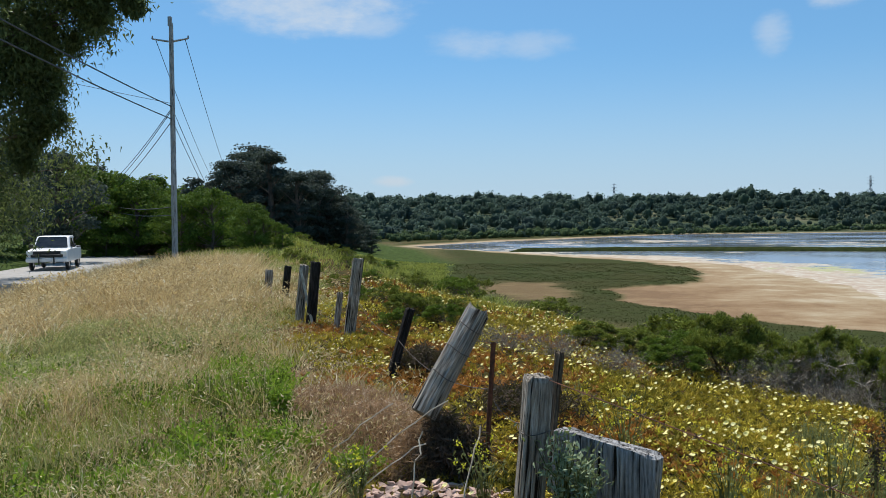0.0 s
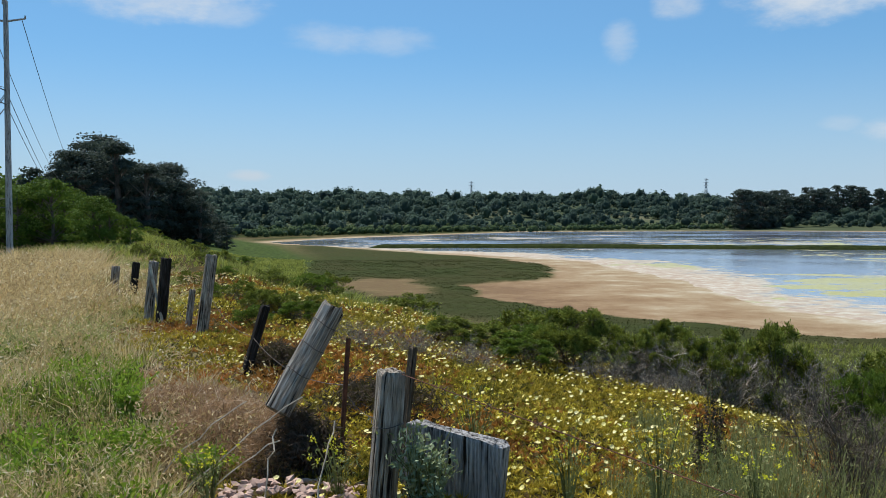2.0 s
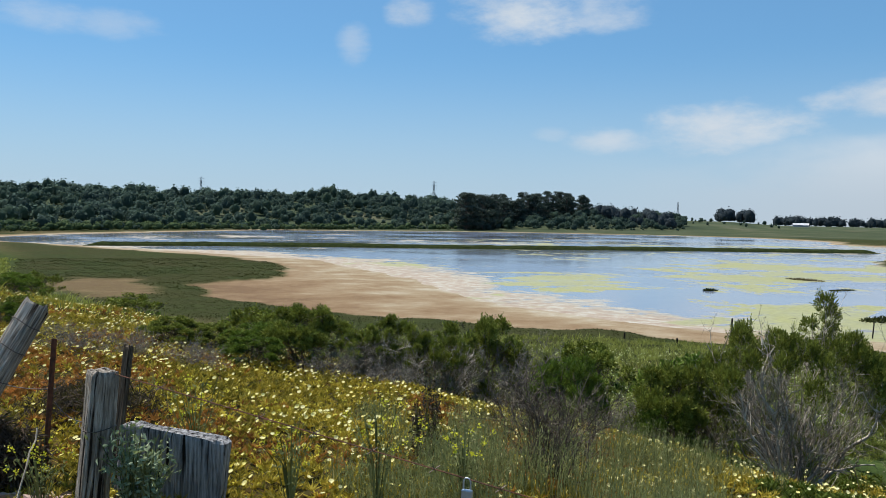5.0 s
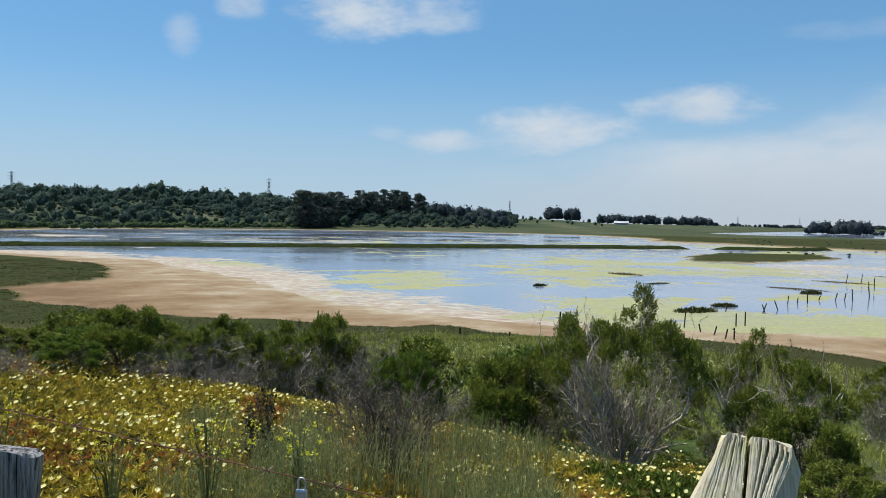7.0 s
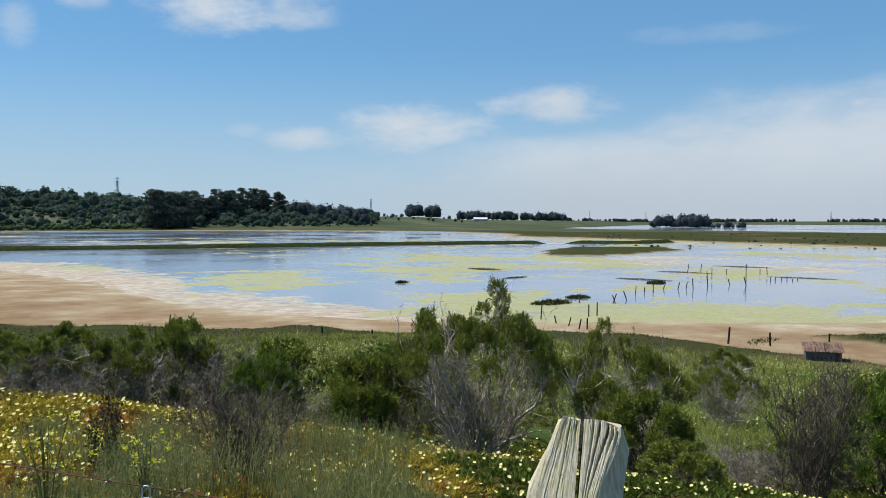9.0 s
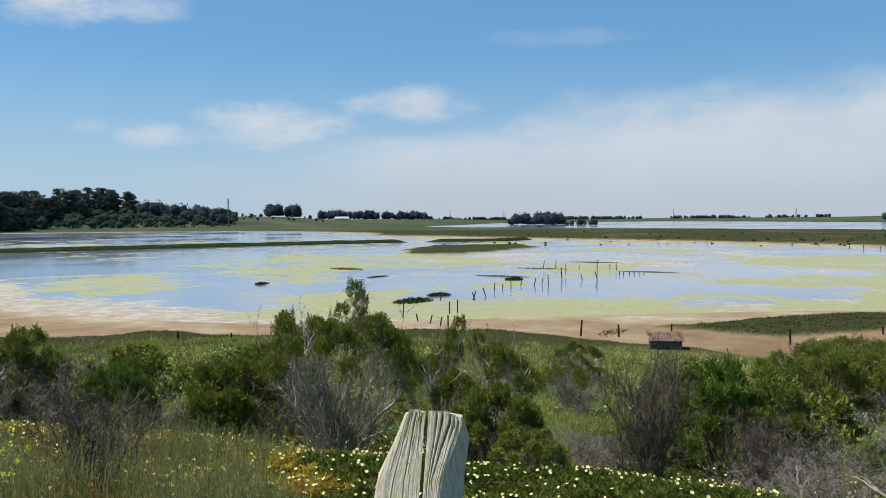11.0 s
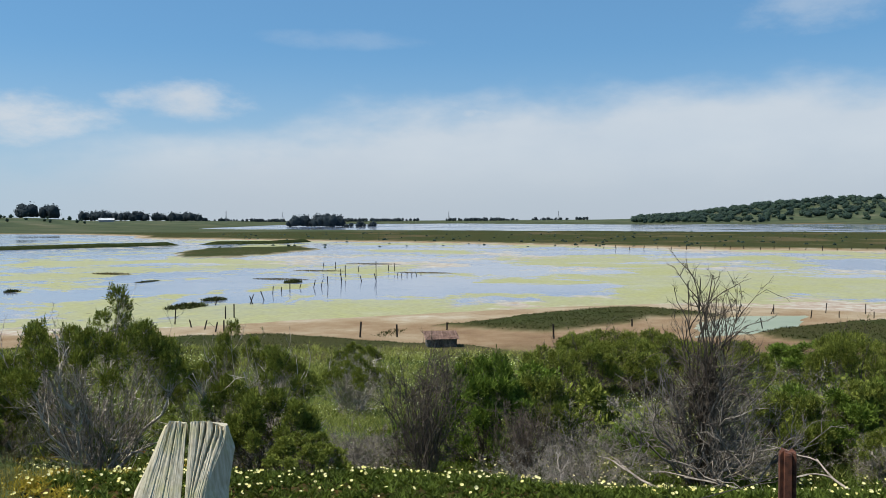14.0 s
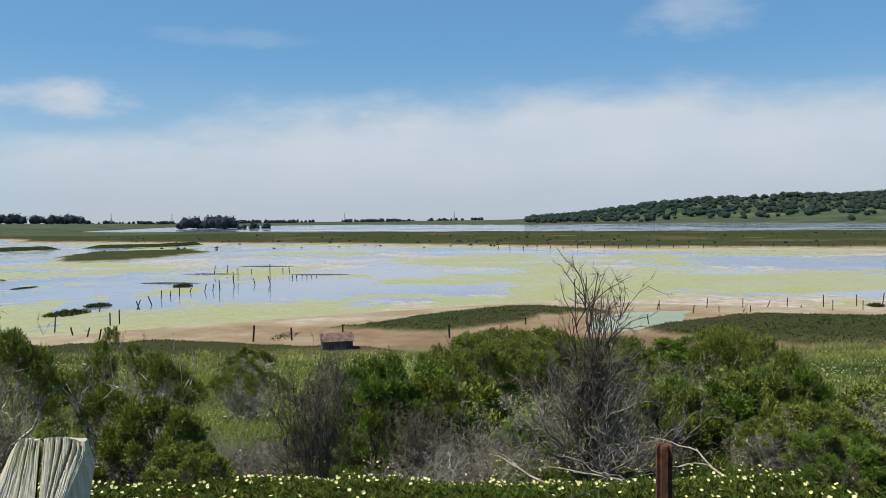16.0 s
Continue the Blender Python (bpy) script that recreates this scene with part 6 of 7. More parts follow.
def utility_pole(x, y, top, label, arm_z, arm=1.1, thick=0.15):
    z = float(ground_z(np.array([x]), np.array([y]))[0]) - 0.5
    root = empty("utility_pole", label, "utility pole", "poles along the road")
    root.location = (x, y, z)
    v, f = tubes([[(0, 0, 0), (0.02, 0, (top - z) * 0.5), (0.03, 0, top - z)]], [(thick, thick * 0.85, thick * 0.68)], 12)
    part("shaft", mesh_of("shaft", v, f, M_POLE, True), None, root)
    for sx in (-1, 1):
        v, f = tubes([[(0.1 * sx, 0, arm_z - z - 0.12), (arm * sx * 0.6, -0.05, arm_z - z - 0.06), (arm * sx, -0.05, arm_z - z)]], [(0.05, 0.045, 0.035)], 6)
        part("arm", mesh_of("arm", v, f, M_POLE), None, root)
        v, f = tubes([[(arm * sx, -0.05, arm_z - z), (arm * sx, -0.05, arm_z - z + 0.14)]], [(0.045, 0.03)], 8)
        part("insulator", mesh_of("insulator", v, f, M_INSUL), None, root)
    part("cap", box(0.16, 0.2, 0.45, top - z - 0.15, 0.02, -0.02, 0.0), M_POLE, root)
    return root


utility_pole(-12.84, 39.8, 11.3, "tall weathered wooden utility pole on the verge", 10.55, 0.85)
utility_pole(-34.9, 84.4, 9.1, "dark wooden utility pole among trees", 8.3, 0.9, 0.17)
utility_pole(-47.5, 193, 10.3, "far wooden utility pole above the trees", 9.4, 1.6, 0.2)
utility_pole(-6.0, -36.0, 10.0, "wooden utility pole beside the road", 9.2, 0.9)
MAST = (-12.84, 39.8)
for z0, z1, sag, rad in ((7.35, 9.0, 1.1, 0.025), (6.75, 8.1, 0.9, 0.025)):
    cable((*MAST, z0), (-6.0, -36.0, z1), sag, rad, "thick black telephone cable along the road")
cable((*MAST, 7.5), (-42.0, 20.0, 14.0), 0.5, 0.012, "thin cable running up into the trees")
for z0, z1, rad in ((7.3, 8.9, 0.02), (7.2, 8.4, 0.02), (6.7, 7.9, 0.022)):
    cable((*MAST, z0), (-34.9, 84.4, z1 - 3.5), 0.6, rad, "black cable to the pole among trees")
for dx, z0, z1 in ((-0.7, 10.5, 9.5), (0.7, 10.5, 9.5), (0, 7.3, 5.0), (0, 6.7, 4.5)):
    cable((MAST[0] + dx, MAST[1], z0), (-47.5 + 2 * dx, 193, z1), 3.2, 0.016, "thin cable sagging to the far pole")
for z0 in (2.6, 2.2):
    cable((*MAST, z0), (-34.9, 84.4, z0 + 2.0), 0.5, 0.02, "low cable to the pole among trees")

M_STEEL = plain("galvanised_steel", (0.22, 0.23, 0.25), (0.34, 0.35, 0.37), 2.0, 0.5, 0.4)


def pylon(b, d, top_el, height):
    root = empty("pylon", "grey steel lattice transmission tower on the skyline", "transmission tower", "pylons on the skyline")
    b = radians(b)
    z = 1.6 + d * math.tan(radians(top_el)) - height
    root.matrix_world = pose(d * math.sin(b), d * math.cos(b), z, 0, 0, 25)
    w0, w1 = 0.10 * height, 0.02 * height

    def corner(sx, sy, q):
        w = w0 + (w1 - w0) * min(1, q / 0.7) if q < 0.7 else w1
        return (sx * w, sy * w, q * height)
    for sx, sy in ((-1, -1), (1, -1), (1, 1), (-1, 1)):
        v, f = tubes([[corner(sx, sy, q) for q in (0, 0.35, 0.7, 1.0)]], [np.full(4, 0.2)], 4)
        part("leg", mesh_of("leg", v, f, M_STEEL), None, root)
    for k in range(7):
        q0, q1 = k / 8, (k + 1) / 8
        paths = []
        for (ax, ay), (cx, cy) in (((-1, -1), (1, -1)), ((1, -1), (1, 1)), ((1, 1), (-1, 1)), ((-1, 1), (-1, -1))):
            paths += [[corner(ax, ay, q0), corner(cx, cy, q1)], [corner(cx, cy, q0), corner(ax, ay, q1)]]
        v, f = tubes(paths, [np.full(2, 0.12)] * len(paths), 3)
        part("brace", mesh_of("brace", v, f, M_STEEL), None, root)
    for q in (0.74, 0.84, 0.94):
        v, f = tubes([[(-0.16 * height, 0, q * height), (0, 0, (q + 0.025) * height), (0.16 * height, 0, q * height)]], [(0.1, 0.25, 0.1)], 4)
        part("cross_arm", mesh_of("cross_arm", v, f, M_STEEL), None, root)


pylon(11.62, 1100, 2.63, 36)
pylon(27.18, 1000, 2.70, 34)
pylon(43.57, 1500, 1.44, 38)
for b in (58.5, 62.2, 73.5, 81.0):
    pylon(b, 2600, 0.55 if b > 60 else 0.6, 34)

M_WHITE = plain("white_sheet_roof", (0.72, 0.73, 0.74), (0.84, 0.85, 0.86), 0.4, 0.6)
barn = empty("barn", "long low white-roofed farm building far off", "barn")
part("wall", box(18, 8, 2.6, 0, 0.05), M_STEEL, barn)
bm = bmesh.new()
P = [bm.verts.new(c) for c in ((-9.4, -4.6, 2.5), (9.4, -4.6, 2.5), (9.4, 0, 5.0), (-9.4, 0, 5.0), (-9.4, 4.6, 2.5), (9.4, 4.6, 2.5))]
bm.faces.new((P[0], P[1], P[2], P[3])), bm.faces.new((P[3], P[2], P[5], P[4]))
bmesh.ops.solidify(bm, geom=bm.faces[:], thickness=0.2)
part("roof", bm, M_WHITE, barn, "bright white sheet roof")
b = radians(51.1)
barn.matrix_world = pose(1120 * math.sin(b), 1120 * math.cos(b), float(ground_z(np.array([1120 * math.sin(b)]), np.array([1120 * math.cos(b)]))[0]) - 0.2, 0, 0, -51)

# far trees on the low shore
r = np.random.default_rng(41)


def far_grove(name, label, b0, b1, d0, d1, n, h0, h1, leaf, per=40, material=None):
    b, d = np.radians(r.uniform(b0, b1, n)), r.uniform(d0, d1, n)
    x, y = d * np.sin(b), d * np.cos(b)
    keep = rough(x, y, 120, 63) > (0.0 if n > 300 and d0 > 2000 else -9.0)
    x, y = x[keep], y[keep]
    n = len(x)
    h = r.uniform(h0, h1, n)
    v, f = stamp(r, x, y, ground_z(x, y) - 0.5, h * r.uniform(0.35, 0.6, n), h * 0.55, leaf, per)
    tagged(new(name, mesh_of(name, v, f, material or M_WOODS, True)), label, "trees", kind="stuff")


# these farther trees take the leaf with haze put into its colour
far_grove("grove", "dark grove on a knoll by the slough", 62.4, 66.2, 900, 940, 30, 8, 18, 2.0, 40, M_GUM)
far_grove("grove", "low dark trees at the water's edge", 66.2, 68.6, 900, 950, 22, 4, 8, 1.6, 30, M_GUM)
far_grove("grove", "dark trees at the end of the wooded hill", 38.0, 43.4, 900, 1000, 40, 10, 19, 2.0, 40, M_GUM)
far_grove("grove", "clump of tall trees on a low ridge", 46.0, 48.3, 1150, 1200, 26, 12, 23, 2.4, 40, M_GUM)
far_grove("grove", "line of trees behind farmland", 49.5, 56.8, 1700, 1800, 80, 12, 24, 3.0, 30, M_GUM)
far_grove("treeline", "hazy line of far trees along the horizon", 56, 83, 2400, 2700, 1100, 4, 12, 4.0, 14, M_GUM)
far_grove("scrub", "scattered dark bushes on a green ridge", 43, 50, 1000, 1150, 22, 3, 6, 1.5, 24)
for b0 in range(-3, 30, 3):
    d0 = float(np.interp(b0 + 1.5, hb[0], hb[1]))
    far_grove("shore_bushes", "pale green bushes along the far shore", b0, b0 + 3, d0 + 22, d0 + 45, 12, 2, 4.5, 0.9, 20)
far_grove("dike_scrub", "low dark scrub on the far marsh", 58, 114, 225, 480, 620, 0.3, 1.0, 0.6, 20)

# conifers standing out above the hill
far_grove("grove", "pointed dark conifers above the wooded hill", 19.2, 20.6, 760, 790, 7, 12, 17, 1.8)

# ---------------------------------------------------------------- road, truck, big eucalyptus
s_edge = np.linspace(-60, 190, 180)
V, F = [], []
for k, yy in enumerate(s_edge):
    for ss in (-15.3, -12.6, -9.8):
        bend = -0.0009 * max(0, yy - 60) ** 2
        xx = 1.3 - 0.21 * yy + ss + bend
        V.append((xx, yy, float(ground_z(np.array([xx]), np.array([yy]))[0]) + 0.03 + (0.04 if ss == -12.6 else 0)))
for k in range(len(s_edge) - 1):
    for j in (0, 1):
        F.append((3 * k + j, 3 * k + j + 1, 3 * k + j + 4, 3 * k + j + 3))
M_ROAD = plain("worn_asphalt", (0.20, 0.19, 0.175), (0.30, 0.285, 0.26), 3.0, 0.9)
tagged(new("road", mesh_of("road", V, F, M_ROAD, True)), "narrow sun-bleached asphalt country road", "road", kind="structure")

M_PAINT = plain("white_car_paint", (0.72, 0.73, 0.74), (0.80, 0.80, 0.80), 1.5, 0.25, bump=0.0)
M_GLASS = plain("dark_car_glass", (0.012, 0.014, 0.016), (0.03, 0.033, 0.036), 2.0, 0.06, bump=0.0)
M_BLACK = plain("black_trim", (0.012, 0.012, 0.012), (0.035, 0.035, 0.035), 8.0, 0.6)
M_CHROME = plain("chrome", (0.5, 0.5, 0.5), (0.62, 0.62, 0.62), 3.0, 0.2, 1.0)
M_LAMP = plain("headlight_lens", (0.75, 0.75, 0.72), (0.9, 0.9, 0.86), 6.0, 0.1)


def profile(points, width, bevel, taper=0.0):
    """A body drawn from the side (y, z) and given its width."""
    bm = bmesh.new()
    rows = []
    for sx in (-1, 1):
        rows.append([bm.verts.new((sx * (width / 2 - taper * max(0, z - 1.0)), y, z)) for y, z in points])
    n = len(points)
    for k in range(n):
        bm.faces.new((rows[0][k], rows[0][(k + 1) % n], rows[1][(k + 1) % n], rows[1][k]))
    bm.faces.new(rows[0][::-1]), bm.faces.new(rows[1])
    bmesh.ops.recalc_face_normals(bm, faces=bm.faces[:])
    bmesh.ops.bevel(bm, geom=bm.edges[:], offset=bevel, segments=2, affect="EDGES", profile=0.5)
    return bm


truck = empty("pickup_truck", "white pickup truck with a dark bull bar on the road", "truck")
part("body", profile([(-2.5, 0.55), (-2.55, 0.95), (-2.45, 1.06), (-1.2, 1.14), (2.5, 1.14), (2.6, 0.6), (2.4, 0.45), (-2.3, 0.42)], 1.92, 0.06), M_PAINT, truck)
cab = part("cab", profile([(-1.25, 1.1), (-0.55, 1.72), (-0.3, 1.78), (1.0, 1.78), (1.15, 1.1)], 1.84, 0.05, 0.18), M_PAINT, truck)
bm = bmesh.new()
bm.faces.new([bm.verts.new(c) for c in ((-0.80, -1.20, 1.17), (0.80, -1.20, 1.17), (0.68, -0.60, 1.70), (-0.68, -0.60, 1.70))])
bmesh.ops.translate(bm, verts=bm.verts[:], vec=(0, -0.035, 0.03))
bmesh.ops.solidify(bm, geom=bm.faces[:], thickness=0.01)
part("windscreen", bm, M_GLASS, cab)
for sx in (-1, 1):
    for y0, y1 in ((-0.75, 0.1), (0.2, 0.95)):
        bm = bmesh.new()
        bm.faces.new([bm.verts.new(c) for c in ((sx * 0.915, y0 - 0.1, 1.2), (sx * 0.915, y1, 1.2), (sx * 0.83, y1 - 0.05, 1.66), (sx * 0.83, y0 + 0.3, 1.66))])
        bmesh.ops.solidify(bm, geom=bm.faces[:], thickness=0.012)
        part("side_window", bm, M_GLASS, cab)
    part("door_mirror", box(0.2, 0.1, 0.16, 1.18, 0.02, sx * 1.03, -0.85), M_BLACK, truck)
    part("headlight", box(0.26, 0.06, 0.16, 0.84, 0.02, sx * 0.78, -2.56), M_LAMP, truck)
    part("bar_upright", box(0.06, 0.06, 0.5, 0.34, 0.01, sx * 0.35, -2.7), M_BLACK, truck)
    for y0 in (-1.65, 1.6):
        wheel = new("wheel")
        wheel.parent = truck
        wheel.location = (sx * 0.86, y0, 0.38)
        a = np.arange(25) * 2 * np.pi / 24
        v, f = tubes([np.stack([0 * a, 0.28 * np.cos(a), 0.28 * np.sin(a)], -1)], [np.full(25, 0.10)], 10)
        part("tyre", mesh_of("tyre", v, f, M_BLACK, True), None, wheel)
        bm = bmesh.new()
        bmesh.ops.create_cone(bm, cap_ends=True, segments=20, radius1=0.2, radius2=0.17, depth=0.16)
        bmesh.ops.rotate(bm, verts=bm.verts[:], matrix=Matrix.Rotation(radians(90 * sx), 3, "Y"))
        part("rim", bm, M_CHROME, wheel)
part("grille", box(1.5, 0.05, 0.32, 0.70, 0.01, 0, -2.545), M_BLACK, truck)
part("bumper", box(1.94, 0.18, 0.2, 0.46, 0.04, 0, -2.58), M_PAINT, truck)
part("number_plate", box(0.4, 0.02, 0.14, 0.53, 0.005, 0, -2.68), M_WHITE, truck)
part("bull_bar", box(1.3, 0.06, 0.06, 0.78, 0.01, 0, -2.7), M_BLACK, truck)
part("bed_rail", box(1.9, 1.3, 0.06, 1.13, 0.02, 0, 1.85), M_BLACK, truck)
truck.matrix_world = pose(-20.9, 44.8, float(ground_z(np.array([-20.9]), np.array([44.8]))[0]) + 0.05, 0, 0, 16)

# the large eucalyptus that hangs over the road
def leaning_eucalyptus():
    r = np.random.default_rng(91)
    root = empty("eucalyptus", "large overhanging eucalyptus with drooping leaves beside the road", "tree", "trees round the marsh")
    foot = np.array([-24.5, 31.0, -0.4])
    c, size = [], []
    for b, el, d, k in ((-27.6, 13.2, 37, 2.2), (-25.6, 14.0, 37, 1.7), (-23.4, 13.6, 36, 1.3), (-21.8, 14.2, 36, 1.0), (-20.4, 13.9, 36, 0.6), (-28.2, 10.2, 38, 2.2), (-26.4, 11.0, 38, 1.5), (-25.0, 11.4, 37, 0.9),
                        (-28.0, 7.0, 38, 2.1), (-26.3, 8.2, 38, 1.3), (-28.2, 3.8, 39, 2.0), (-26.6, 5.2, 39, 1.2), (-25.6, 6.4, 38, 0.7), (-29.5, 14.0, 35, 2.5), (-30.5, 9, 36, 2.6), (-28.5, 1.2, 40, 1.8), (-24.0, 16.5, 36, 2.2), (-21.5, 16.5, 35, 1.6), (-31, 4, 37, 2.4)):
        b, el = radians(b), radians(el)
        for _ in range(4):
            c.append(np.array([d * math.sin(b), d * math.cos(b), 1.6 + d * math.tan(el)]) + r.normal(size=3) * k * 0.45)
            size.append(k * r.uniform(0.35, 0.65))
    c, size = np.array(c), np.array(size)
    stem = np.array([foot, foot + [0.3, 0.5, 4.0], foot + [-0.2, 1.5, 8.5], foot + [0.6, 2.0, 13.0]])
    P, Q = [stem], [np.array([0.42, 0.34, 0.24, 0.1])]
    for p in c[::2]:
        k = int(np.clip((p[2] - 3.0) / 4.2, 0, 2))
        s0 = stem[k] * 0.4 + stem[min(k + 1, 3)] * 0.6
        P.append(np.array([s0, s0 * 0.5 + p * 0.5 + [0, 0, 0.5], p]))
        Q.append(np.array([0.09, 0.05, 0.015]))
    v, f = tubes(P, Q, 6)
    part("trunk", mesh_of("trunk", v, f, M_BARK, True), None, root)
    n = 60000
    i = r.integers(0, len(c), n)
    at = c[i] + r.normal(size=(n, 3)) * (size[i] * 0.62)[:, None] * [1.0, 1.0, 1.25]
    v, f = small_leaves(at, 0.24, 0.085, np.array([[0, 0, -0.9]]), 0.8, r)
    part("crown", mesh_of("crown", v, f, M_EUC_NEAR), None, root)


leaning_eucalyptus()
SIDE = [(tree("euc", 92, 10, "leafy eucalyptus in shade beside the road", leaf=0.3, count=5200, low=0.2, wide=0.34), [])]
for x, y, h in ((-24.2, 52.5, 7.4), (-30, 55, 8), (-34, 58, 10), (-33, 66, 9)):
    plant_tree(*SIDE[0], x, y, h, 1.1)
for x, y, h in ((-27.5, 56, 3.0), (-31, 54, 4.2), (-25.5, 63, 2.8), (-28, 68, 4.0), (-33, 50, 5), (-29.5, 49, 3.0), (-24, 66, 3.0)):
    plant_tree(*OAK_NEAR[0], x, y, h, 1.0)

# the old dike across the pond
def dike(x0, x1):
    xs = np.arange(x0, x1, 0.8)
    ys = np.interp(xs, (-20, 43, 79, 119, 166, 220, 240, 300), (226, 220, 208, 191, 175, 150, 128, 128))
    V = []
    for x, y, k in zip(xs, ys, range(len(xs))):
        end = min(1.0, (min(k, len(xs) - 1 - k) + 0.3) / 4)
        for o, z in ((-3.2, -0.4), (-1.9, 0.5), (-0.6, 0.95), (0.6, 1.0), (1.9, 0.5), (3.2, -0.4)):
            h = z * end + 0.16 * float(rough(x + o, y, 4.0, 51)) * (z > 0)
            V.append((x + o * 0.45, y + o * 0.9, WATER + h))
    n = len(xs)
    i = np.arange((n - 1) * 5)
    i = i // 5 * 6 + i % 5
    tagged(new("dike", mesh_of("dike", V, np.stack([i, i + 6, i + 7, i + 1], -1), M_DIKE)), "old overgrown earth dike across the pond", "dike", "dikes in the pond")


M_DIKE = surface("dike_plants", lambda add, place: (ramp_node(add, noise_of(add, place, 0.9, 5.0), [(0.3, (0.014, 0.020, 0.008)), (0.7, (0.040, 0.050, 0.018))]), noise_of(add, place, 2.7, 4.0)), rough=0.95, bump=0.8, reach=0.1, gloss=0.0)
dike(18, 219)
dike(224, 262)

# ---------------------------------------------------------------- small things by the fence
r = np.random.default_rng(61)
M_RUBBLE = plain("pink_rubble", (0.28, 0.175, 0.135), (0.52, 0.37, 0.30), 9.0, 0.9, bump=0.5)
for k in range(120):
    x, y = r.uniform(-0.42, 0.34), r.uniform(4.1, 4.56)
    bm = bmesh.new()
    bmesh.ops.create_icosphere(bm, subdivisions=1, radius=1.0)
    for v in bm.verts:
        v.co = Vector((v.co.x * r.uniform(0.6, 1.2), v.co.y * r.uniform(0.6, 1.2), v.co.z * r.uniform(0.3, 0.7))) * r.uniform(0.018, 0.048)
    stone = part("stone", bm, M_RUBBLE)
    tagged(stone, "broken pinkish stone in a rubble heap", "stone", "rubble beside the thick post")
    hump = 0.02 + 0.08 * max(0.0, 1 - ((x + 0.03) / 0.5) ** 2) * max(0.0, 1 - ((y - 4.38) / 0.36) ** 2)
    stone.matrix_world = pose(x, y, float(ground_z(np.array([x]), np.array([y]))[0]) + hump, r.uniform(-30, 30), r.uniform(-30, 30), r.uniform(0, 360))


def strand(points, radius, label, name="wire", material=None):
    v, f = tubes([np.array(points)], [np.full(len(points), radius)], 4)
    return tagged(new(name, mesh_of(name, v, f, material or M_WIRE)), label, name.replace("_", " "), "loose wires of the old fence")


def sag(a, b, drop, n=14):
    q = np.linspace(0, 1, n)[:, None]
    p = np.array(a) * (1 - q) + np.array(b) * q
    p[:, 2] -= drop * 4 * (q * (1 - q))[:, 0]
    return p


# a barbed strand from the thick post to the split post, with its barbs
line = sag((0.52, 4.12, 0.82), (2.55, 1.55, 0.37), 0.0, 24)
wire = strand(line, 0.0028, "rusty barbed wire stretched between two posts", "barbed_wire", M_RUST)
for k in range(2, 22, 2):
    c = line[k]
    v, f = tubes([[c + [-0.02, 0.01, -0.015], c + [0.02, -0.01, 0.015]], [c + [0.015, 0.015, -0.018], c + [-0.015, -0.015, 0.018]]], [np.full(2, 0.0022)] * 2, 3)
    part("barb", mesh_of("barb", v, f, M_WIRE), None, wire)
M_ZINC = plain("dull_zinc", (0.42, 0.44, 0.48), (0.66, 0.67, 0.70), 30.0, 0.4, 0.6)
lock = empty("padlock", "small grey padlock hanging on the barbed wire", "padlock")
part("body", box(0.045, 0.02, 0.042, -0.085, 0.005), M_ZINC, lock)
a = np.linspace(0, np.pi, 9)
v, f = tubes([np.concatenate([[[0.015, 0, -0.05]], np.stack([0.015 * np.cos(a), 0 * a, -0.012 + 0.015 * np.sin(a)], -1), [[-0.015, 0, -0.05]]])], [np.full(11, 0.0035)], 6)
part("shackle", mesh_of("shackle", v, f, M_ZINC, True), None, lock)
lock.matrix_world = pose(*line[13], 0, 0, -52)
strand(sag((-0.45, 8.0, 0.5), (0.30, 4.90, 0.62), 0.12), 0.003, "slack rusty wire between the leaning posts")
strand(sag((-1.25, 11.5, 0.7), (-0.42, 8.0, 0.5), 0.15), 0.003, "slack rusty wire along the fence")
strand(sag((0.29, 4.89, 0.55), (0.44, 4.24, 0.58), 0.05), 0.003, "short rusty wire tied to the iron stake")
strand(sag((2.7, 1.45, 0.45), (4.34, -0.88, 0.35), 0.15), 0.003, "rusty wire running to the pipe post")
M_STICK = plain("pale_stick", (0.26, 0.21, 0.15), (0.5, 0.44, 0.34), 10.0, 0.9)
for a, b in (((-0.62, 4.35, 0.16), (0.02, 4.62, 0.62)), ((-0.55, 4.2, 0.15), (-0.1, 4.5, 0.42)), ((-0.2, 4.2, 0.05), (-0.12, 4.45, 0.5)), ((0.05, 4.05, 0.1), (0.2, 4.5, 0.5)), ((-0.75, 4.7, 0.2), (-0.3, 4.9, 0.55))):
    strand(sag(a, b, -0.03, 8) + r.normal(size=(8, 3)) * 0.008, 0.0042, "dry pale stick leaning in dead weeds", "dry_stick", M_STICK)
strand(sag((-2.22, 12.9, 0.95), (-1.98, 12.5, 0.1), 0.0, 6), 0.022, "pale stick propped against the blackened post", "propped_stick", M_STICK)

# dead ice plant tangle under the leaning post, coloured dark partly for its shade
M_DEAD = leaf_material("dead_ice_plant", (0.015, 0.012, 0.010), (0.11, 0.075, 0.055), (0.30, 0.16, 0.09), 0.9, 0.1)
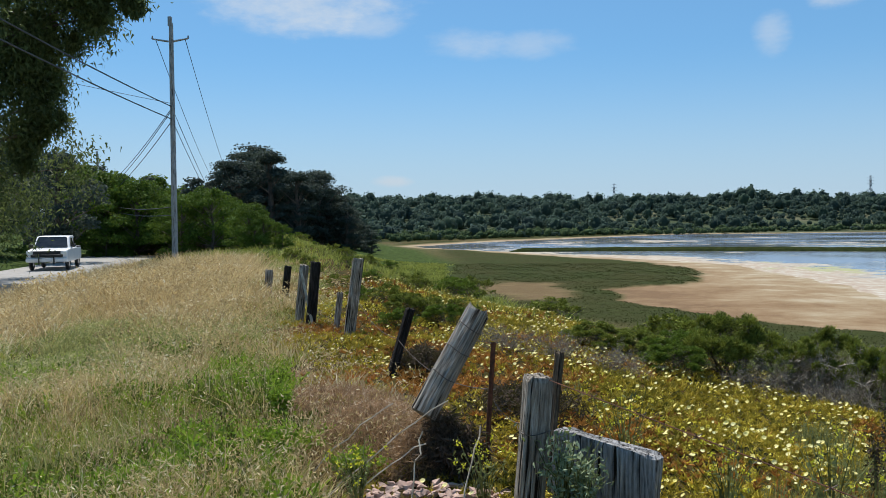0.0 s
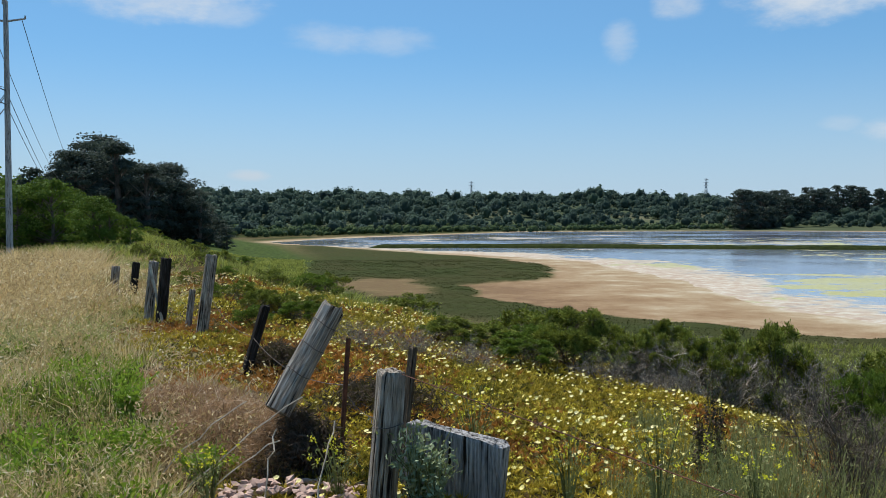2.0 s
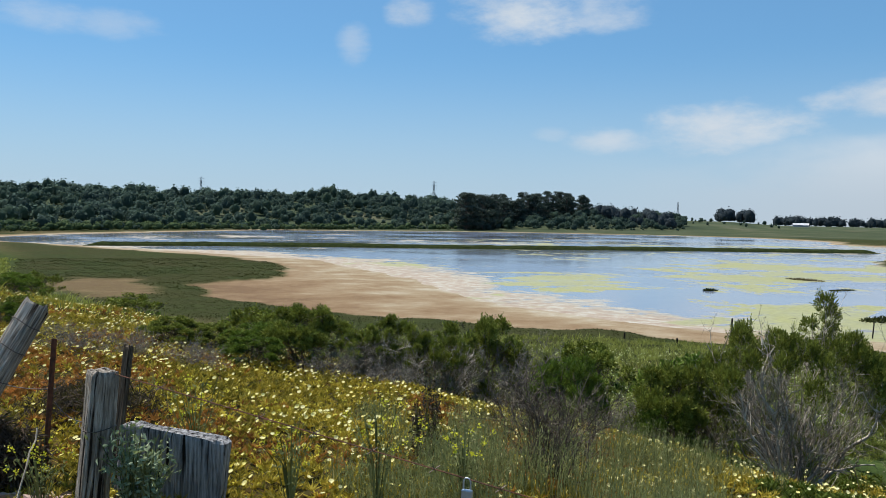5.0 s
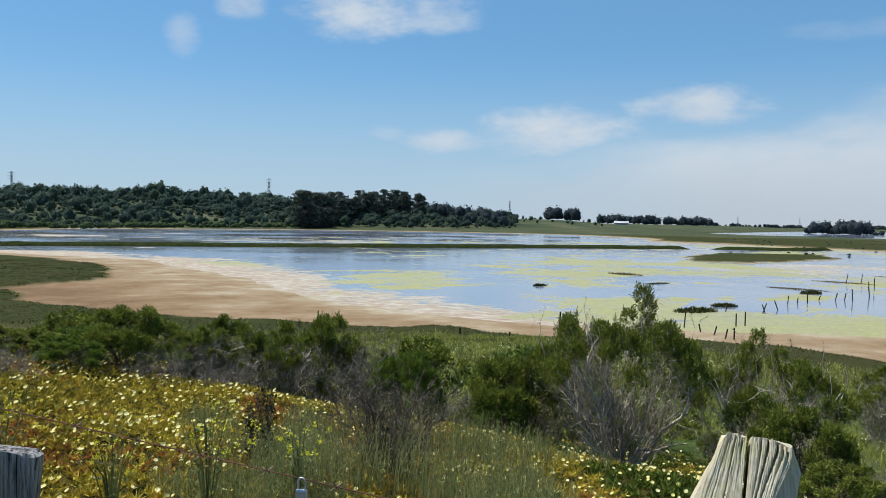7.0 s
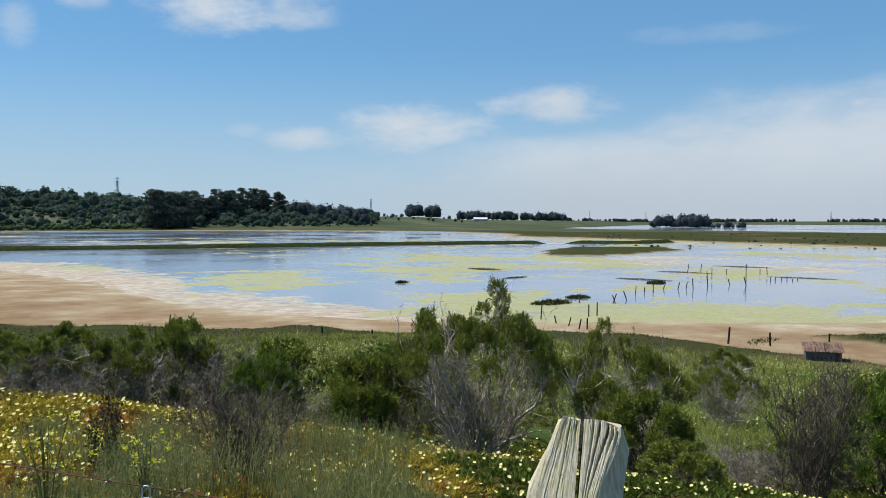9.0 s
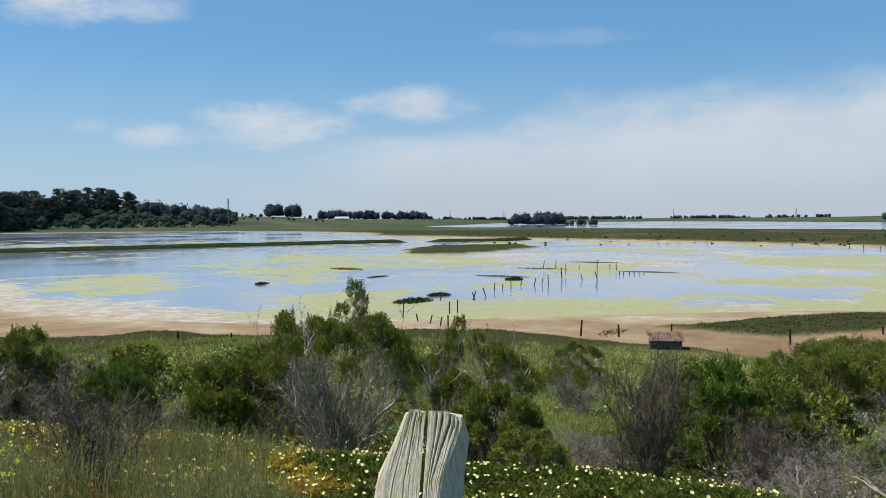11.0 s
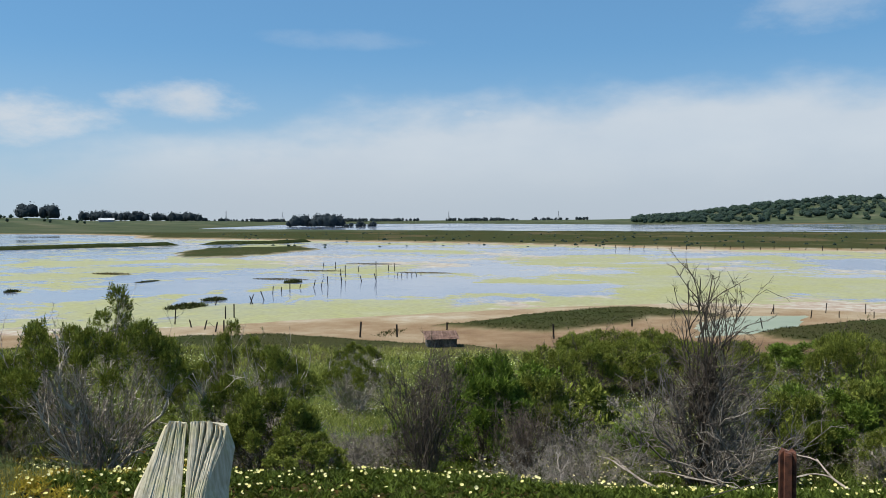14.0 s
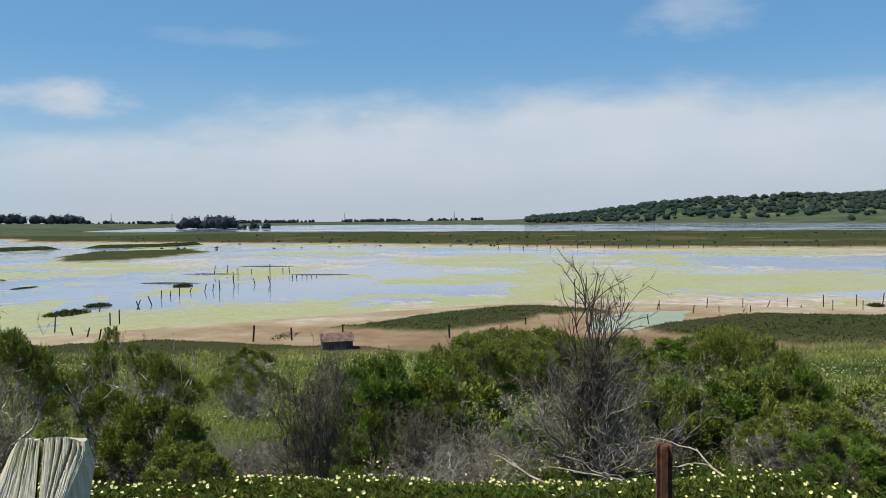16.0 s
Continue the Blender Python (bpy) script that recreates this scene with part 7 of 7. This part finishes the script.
for cx, cy, w, h, label in ((0.02, 4.85, 0.22, 0.36, "dark root tangle of dead ice plant and its shade under the leaning post"), (0.62, 6.3, 0.5, 0.22, "dark dead ice plant mound with red leaves"), (-0.2, 8.2, 0.35, 0.25, "dark dead mound beside the slanting stake")):
    n = 5200
    a, q, k = r.uniform(0, 2 * np.pi, n), r.uniform(0, 1, n) ** 0.5, r.uniform(0, 1, n)
    p = np.stack([cx + w * q * np.cos(a) * (1.2 - 0.7 * k), cy + w * q * np.sin(a) * (1.2 - 0.7 * k), 0 * a], -1)
    p[:, 2] = ground_z(p[:, 0], p[:, 1]) + h * k
    p += 0.05 * np.sin(p[:, [1, 2, 0]] * 31 + 2)
    v, f = leaves(p, 0.07, 0.010, np.array([[0, 0, -0.2]]), 1.0, r)
    tagged(new("dead_tangle", mesh_of("dead_tangle", v, f, M_DEAD)), label, "dead plants", kind="stuff")

# matted dead grass heaped beside the leaning post
for cx, cy, w, h, n in ((-0.42, 5.35, 0.55, 0.34, 7000), (-0.12, 4.95, 0.25, 0.42, 3000), (-0.9, 6.6, 0.6, 0.2, 5000)):
    a, q = r.uniform(0, 2 * np.pi, n), r.uniform(0, 1, n) ** 0.5
    p = np.stack([cx + w * q * np.cos(a), cy + w * q * np.sin(a), 0 * a], -1)
    p[:, 2] = ground_z(p[:, 0], p[:, 1]) + h * (1 - q * q) * r.uniform(0.6, 1.0, n)
    v, f = small_leaves(p, 0.10, 0.0045, np.array([[0, 0, 0.15]]), 1.0, r)
    tagged(new("dead_thatch", mesh_of("dead_thatch", v, f, M_GRASS_BROWN)), "heap of matted dead brown grass by the leaning post", "dead grass", kind="stuff")

# white-leaved weed in front of the timber block, and mustard
def bushy_weed(cx, cy, h, w, n, label, material, leaf, stalks=26):
    root = empty("weed", label, "weed", "weeds by the fence")
    root.location = (cx, cy, float(ground_z(np.array([cx]), np.array([cy]))[0]))
    P = []
    for k in range(stalks):
        a, o = r.uniform(0, 6.28), r.uniform(0.1, 1) * w
        P.append(np.array([[0, 0, 0], [o * 0.4 * math.cos(a), o * 0.4 * math.sin(a), h * 0.6], [o * math.cos(a), o * math.sin(a), h * r.uniform(0.75, 1.1)]]))
    v, f = tubes(P, [np.linspace(0.004, 0.002, 3)] * len(P), 3)
    tagged(part("stalk", mesh_of("stalk", v, f, M_SAGE), None, root), kind="stuff")
    i, q = r.integers(0, stalks, n), r.uniform(0.1, 1, n)
    P = np.array(P)
    at = np.where((q < 0.5)[:, None], P[i, 0] + (P[i, 1] - P[i, 0]) * (q * 2)[:, None], P[i, 1] + (P[i, 2] - P[i, 1]) * (q * 2 - 1)[:, None]) + r.normal(size=(n, 3)) * 0.02
    v, f = leaves(at, leaf, leaf * 0.45, None, 1.0, r)
    part("foliage", mesh_of("foliage", v, f, material), None, root)
    return root


M_SILVER = leaf_material("silver_leaf", (0.05, 0.085, 0.03), (0.30, 0.36, 0.22), (0.74, 0.74, 0.66), 0.7, 0.25)
bushy_weed(0.58, 4.02, 0.48, 0.2, 650, "silvery white-leaved weed against the timber block", M_SILVER, 0.04)
bushy_weed(0.66, 3.95, 0.36, 0.2, 420, "silvery weed with thin stalks beside the block", M_SILVER, 0.035)
bushy_weed(-1.18, 5.9, 0.30, 0.10, 1400, "small bright green bushy weed in dry grass", M_LEAFY, 0.035, 14)
bushy_weed(-1.0, 5.15, 0.20, 0.35, 1600, "spreading green weed among dry grass", M_LEAFY, 0.035, 20)
bushy_weed(-0.55, 4.9, 0.18, 0.25, 1000, "low green weed at the edge of dead grass", M_LEAFY, 0.035, 16)
M_MUSTARD = leaf_material("mustard_flower", (0.55, 0.52, 0.03), (0.80, 0.76, 0.06), None, 0.6, 0.35)
for cx, cy, h, w in ((1.75, 3.75, 0.55, 0.25), (1.35, 3.95, 0.45, 0.2), (2.15, 3.55, 0.5, 0.2), (0.2, 4.35, 0.35, 0.2), (-0.45, 4.25, 0.35, 0.2), (1.0, 4.6, 0.55, 0.3)):
    root = bushy_weed(cx, cy, h, w, 160, "spindly mustard plant with yellow-green flower heads", M_SAGE, 0.03, 16)
    n = 150
    a, o = r.uniform(0, 6.28, n // 10), r.uniform(0.1, 1, n // 10) * w
    c = np.stack([o * np.cos(a), o * np.sin(a), h * r.uniform(0.7, 1.12, n // 10)], -1)
    v, f = leaves(np.repeat(c, 10, 0) + r.normal(size=(len(c) * 10, 3)) * 0.008, 0.014, 0.011, None, 1.0, r)
    tagged(part("blossom", mesh_of("blossom", v, f, M_MUSTARD), None, root, "yellow-green flower heads"), "yellow-green flower heads", kind="stuff")
# tall dark stalks
for cx, cy, h in ((2.55, 4.75, 0.62), (2.62, 4.8, 0.5), (2.45, 4.7, 0.45)):
    bushy_weed(cx, cy, h, 0.05, 260, "tall dark dry flower stalk among sagebrush", M_DEAD, 0.03, 5)

# fallen grey branches on the ice plant
r = np.random.default_rng(63)
for x, y, a, L in ((8.6, -0.2, 0.3, 1.6), (8.9, 0.4, 2.6, 1.3), (9.2, -1.2, 1.2, 1.5), (8.4, 0.9, 0.1, 1.2), (8.8, -2.0, 0.6, 1.3), (9.4, 1.9, 2.2, 1.1), (8.2, 5.2, 2.0, 1.2), (7.7, 5.9, 0.5, 1.0), (6.1, 9.9, 1.0, 1.1), (6.6, 9.3, 2.4, 0.9)):
    p, q, t = grow(r, (0, 0, 0.04), (math.cos(a), math.sin(a), 0.12), L * 0.6, 0.018, 2, 0.5, 0.16, (1, 3), 0.0, 0.6)
    for w in p:
        w[:, 2] = np.abs(w[:, 2]) * 0.5
    v, f = tubes(p, q, 4)
    ob = tagged(new("fallen_branch", mesh_of("fallen_branch", v, f, M_TWIG)), "bleached fallen branch lying on ice plant", "branch", "fallen branches")
    ob.location = (x, y, float(ground_z(np.array([x]), np.array([y]))[0]) + 0.05)
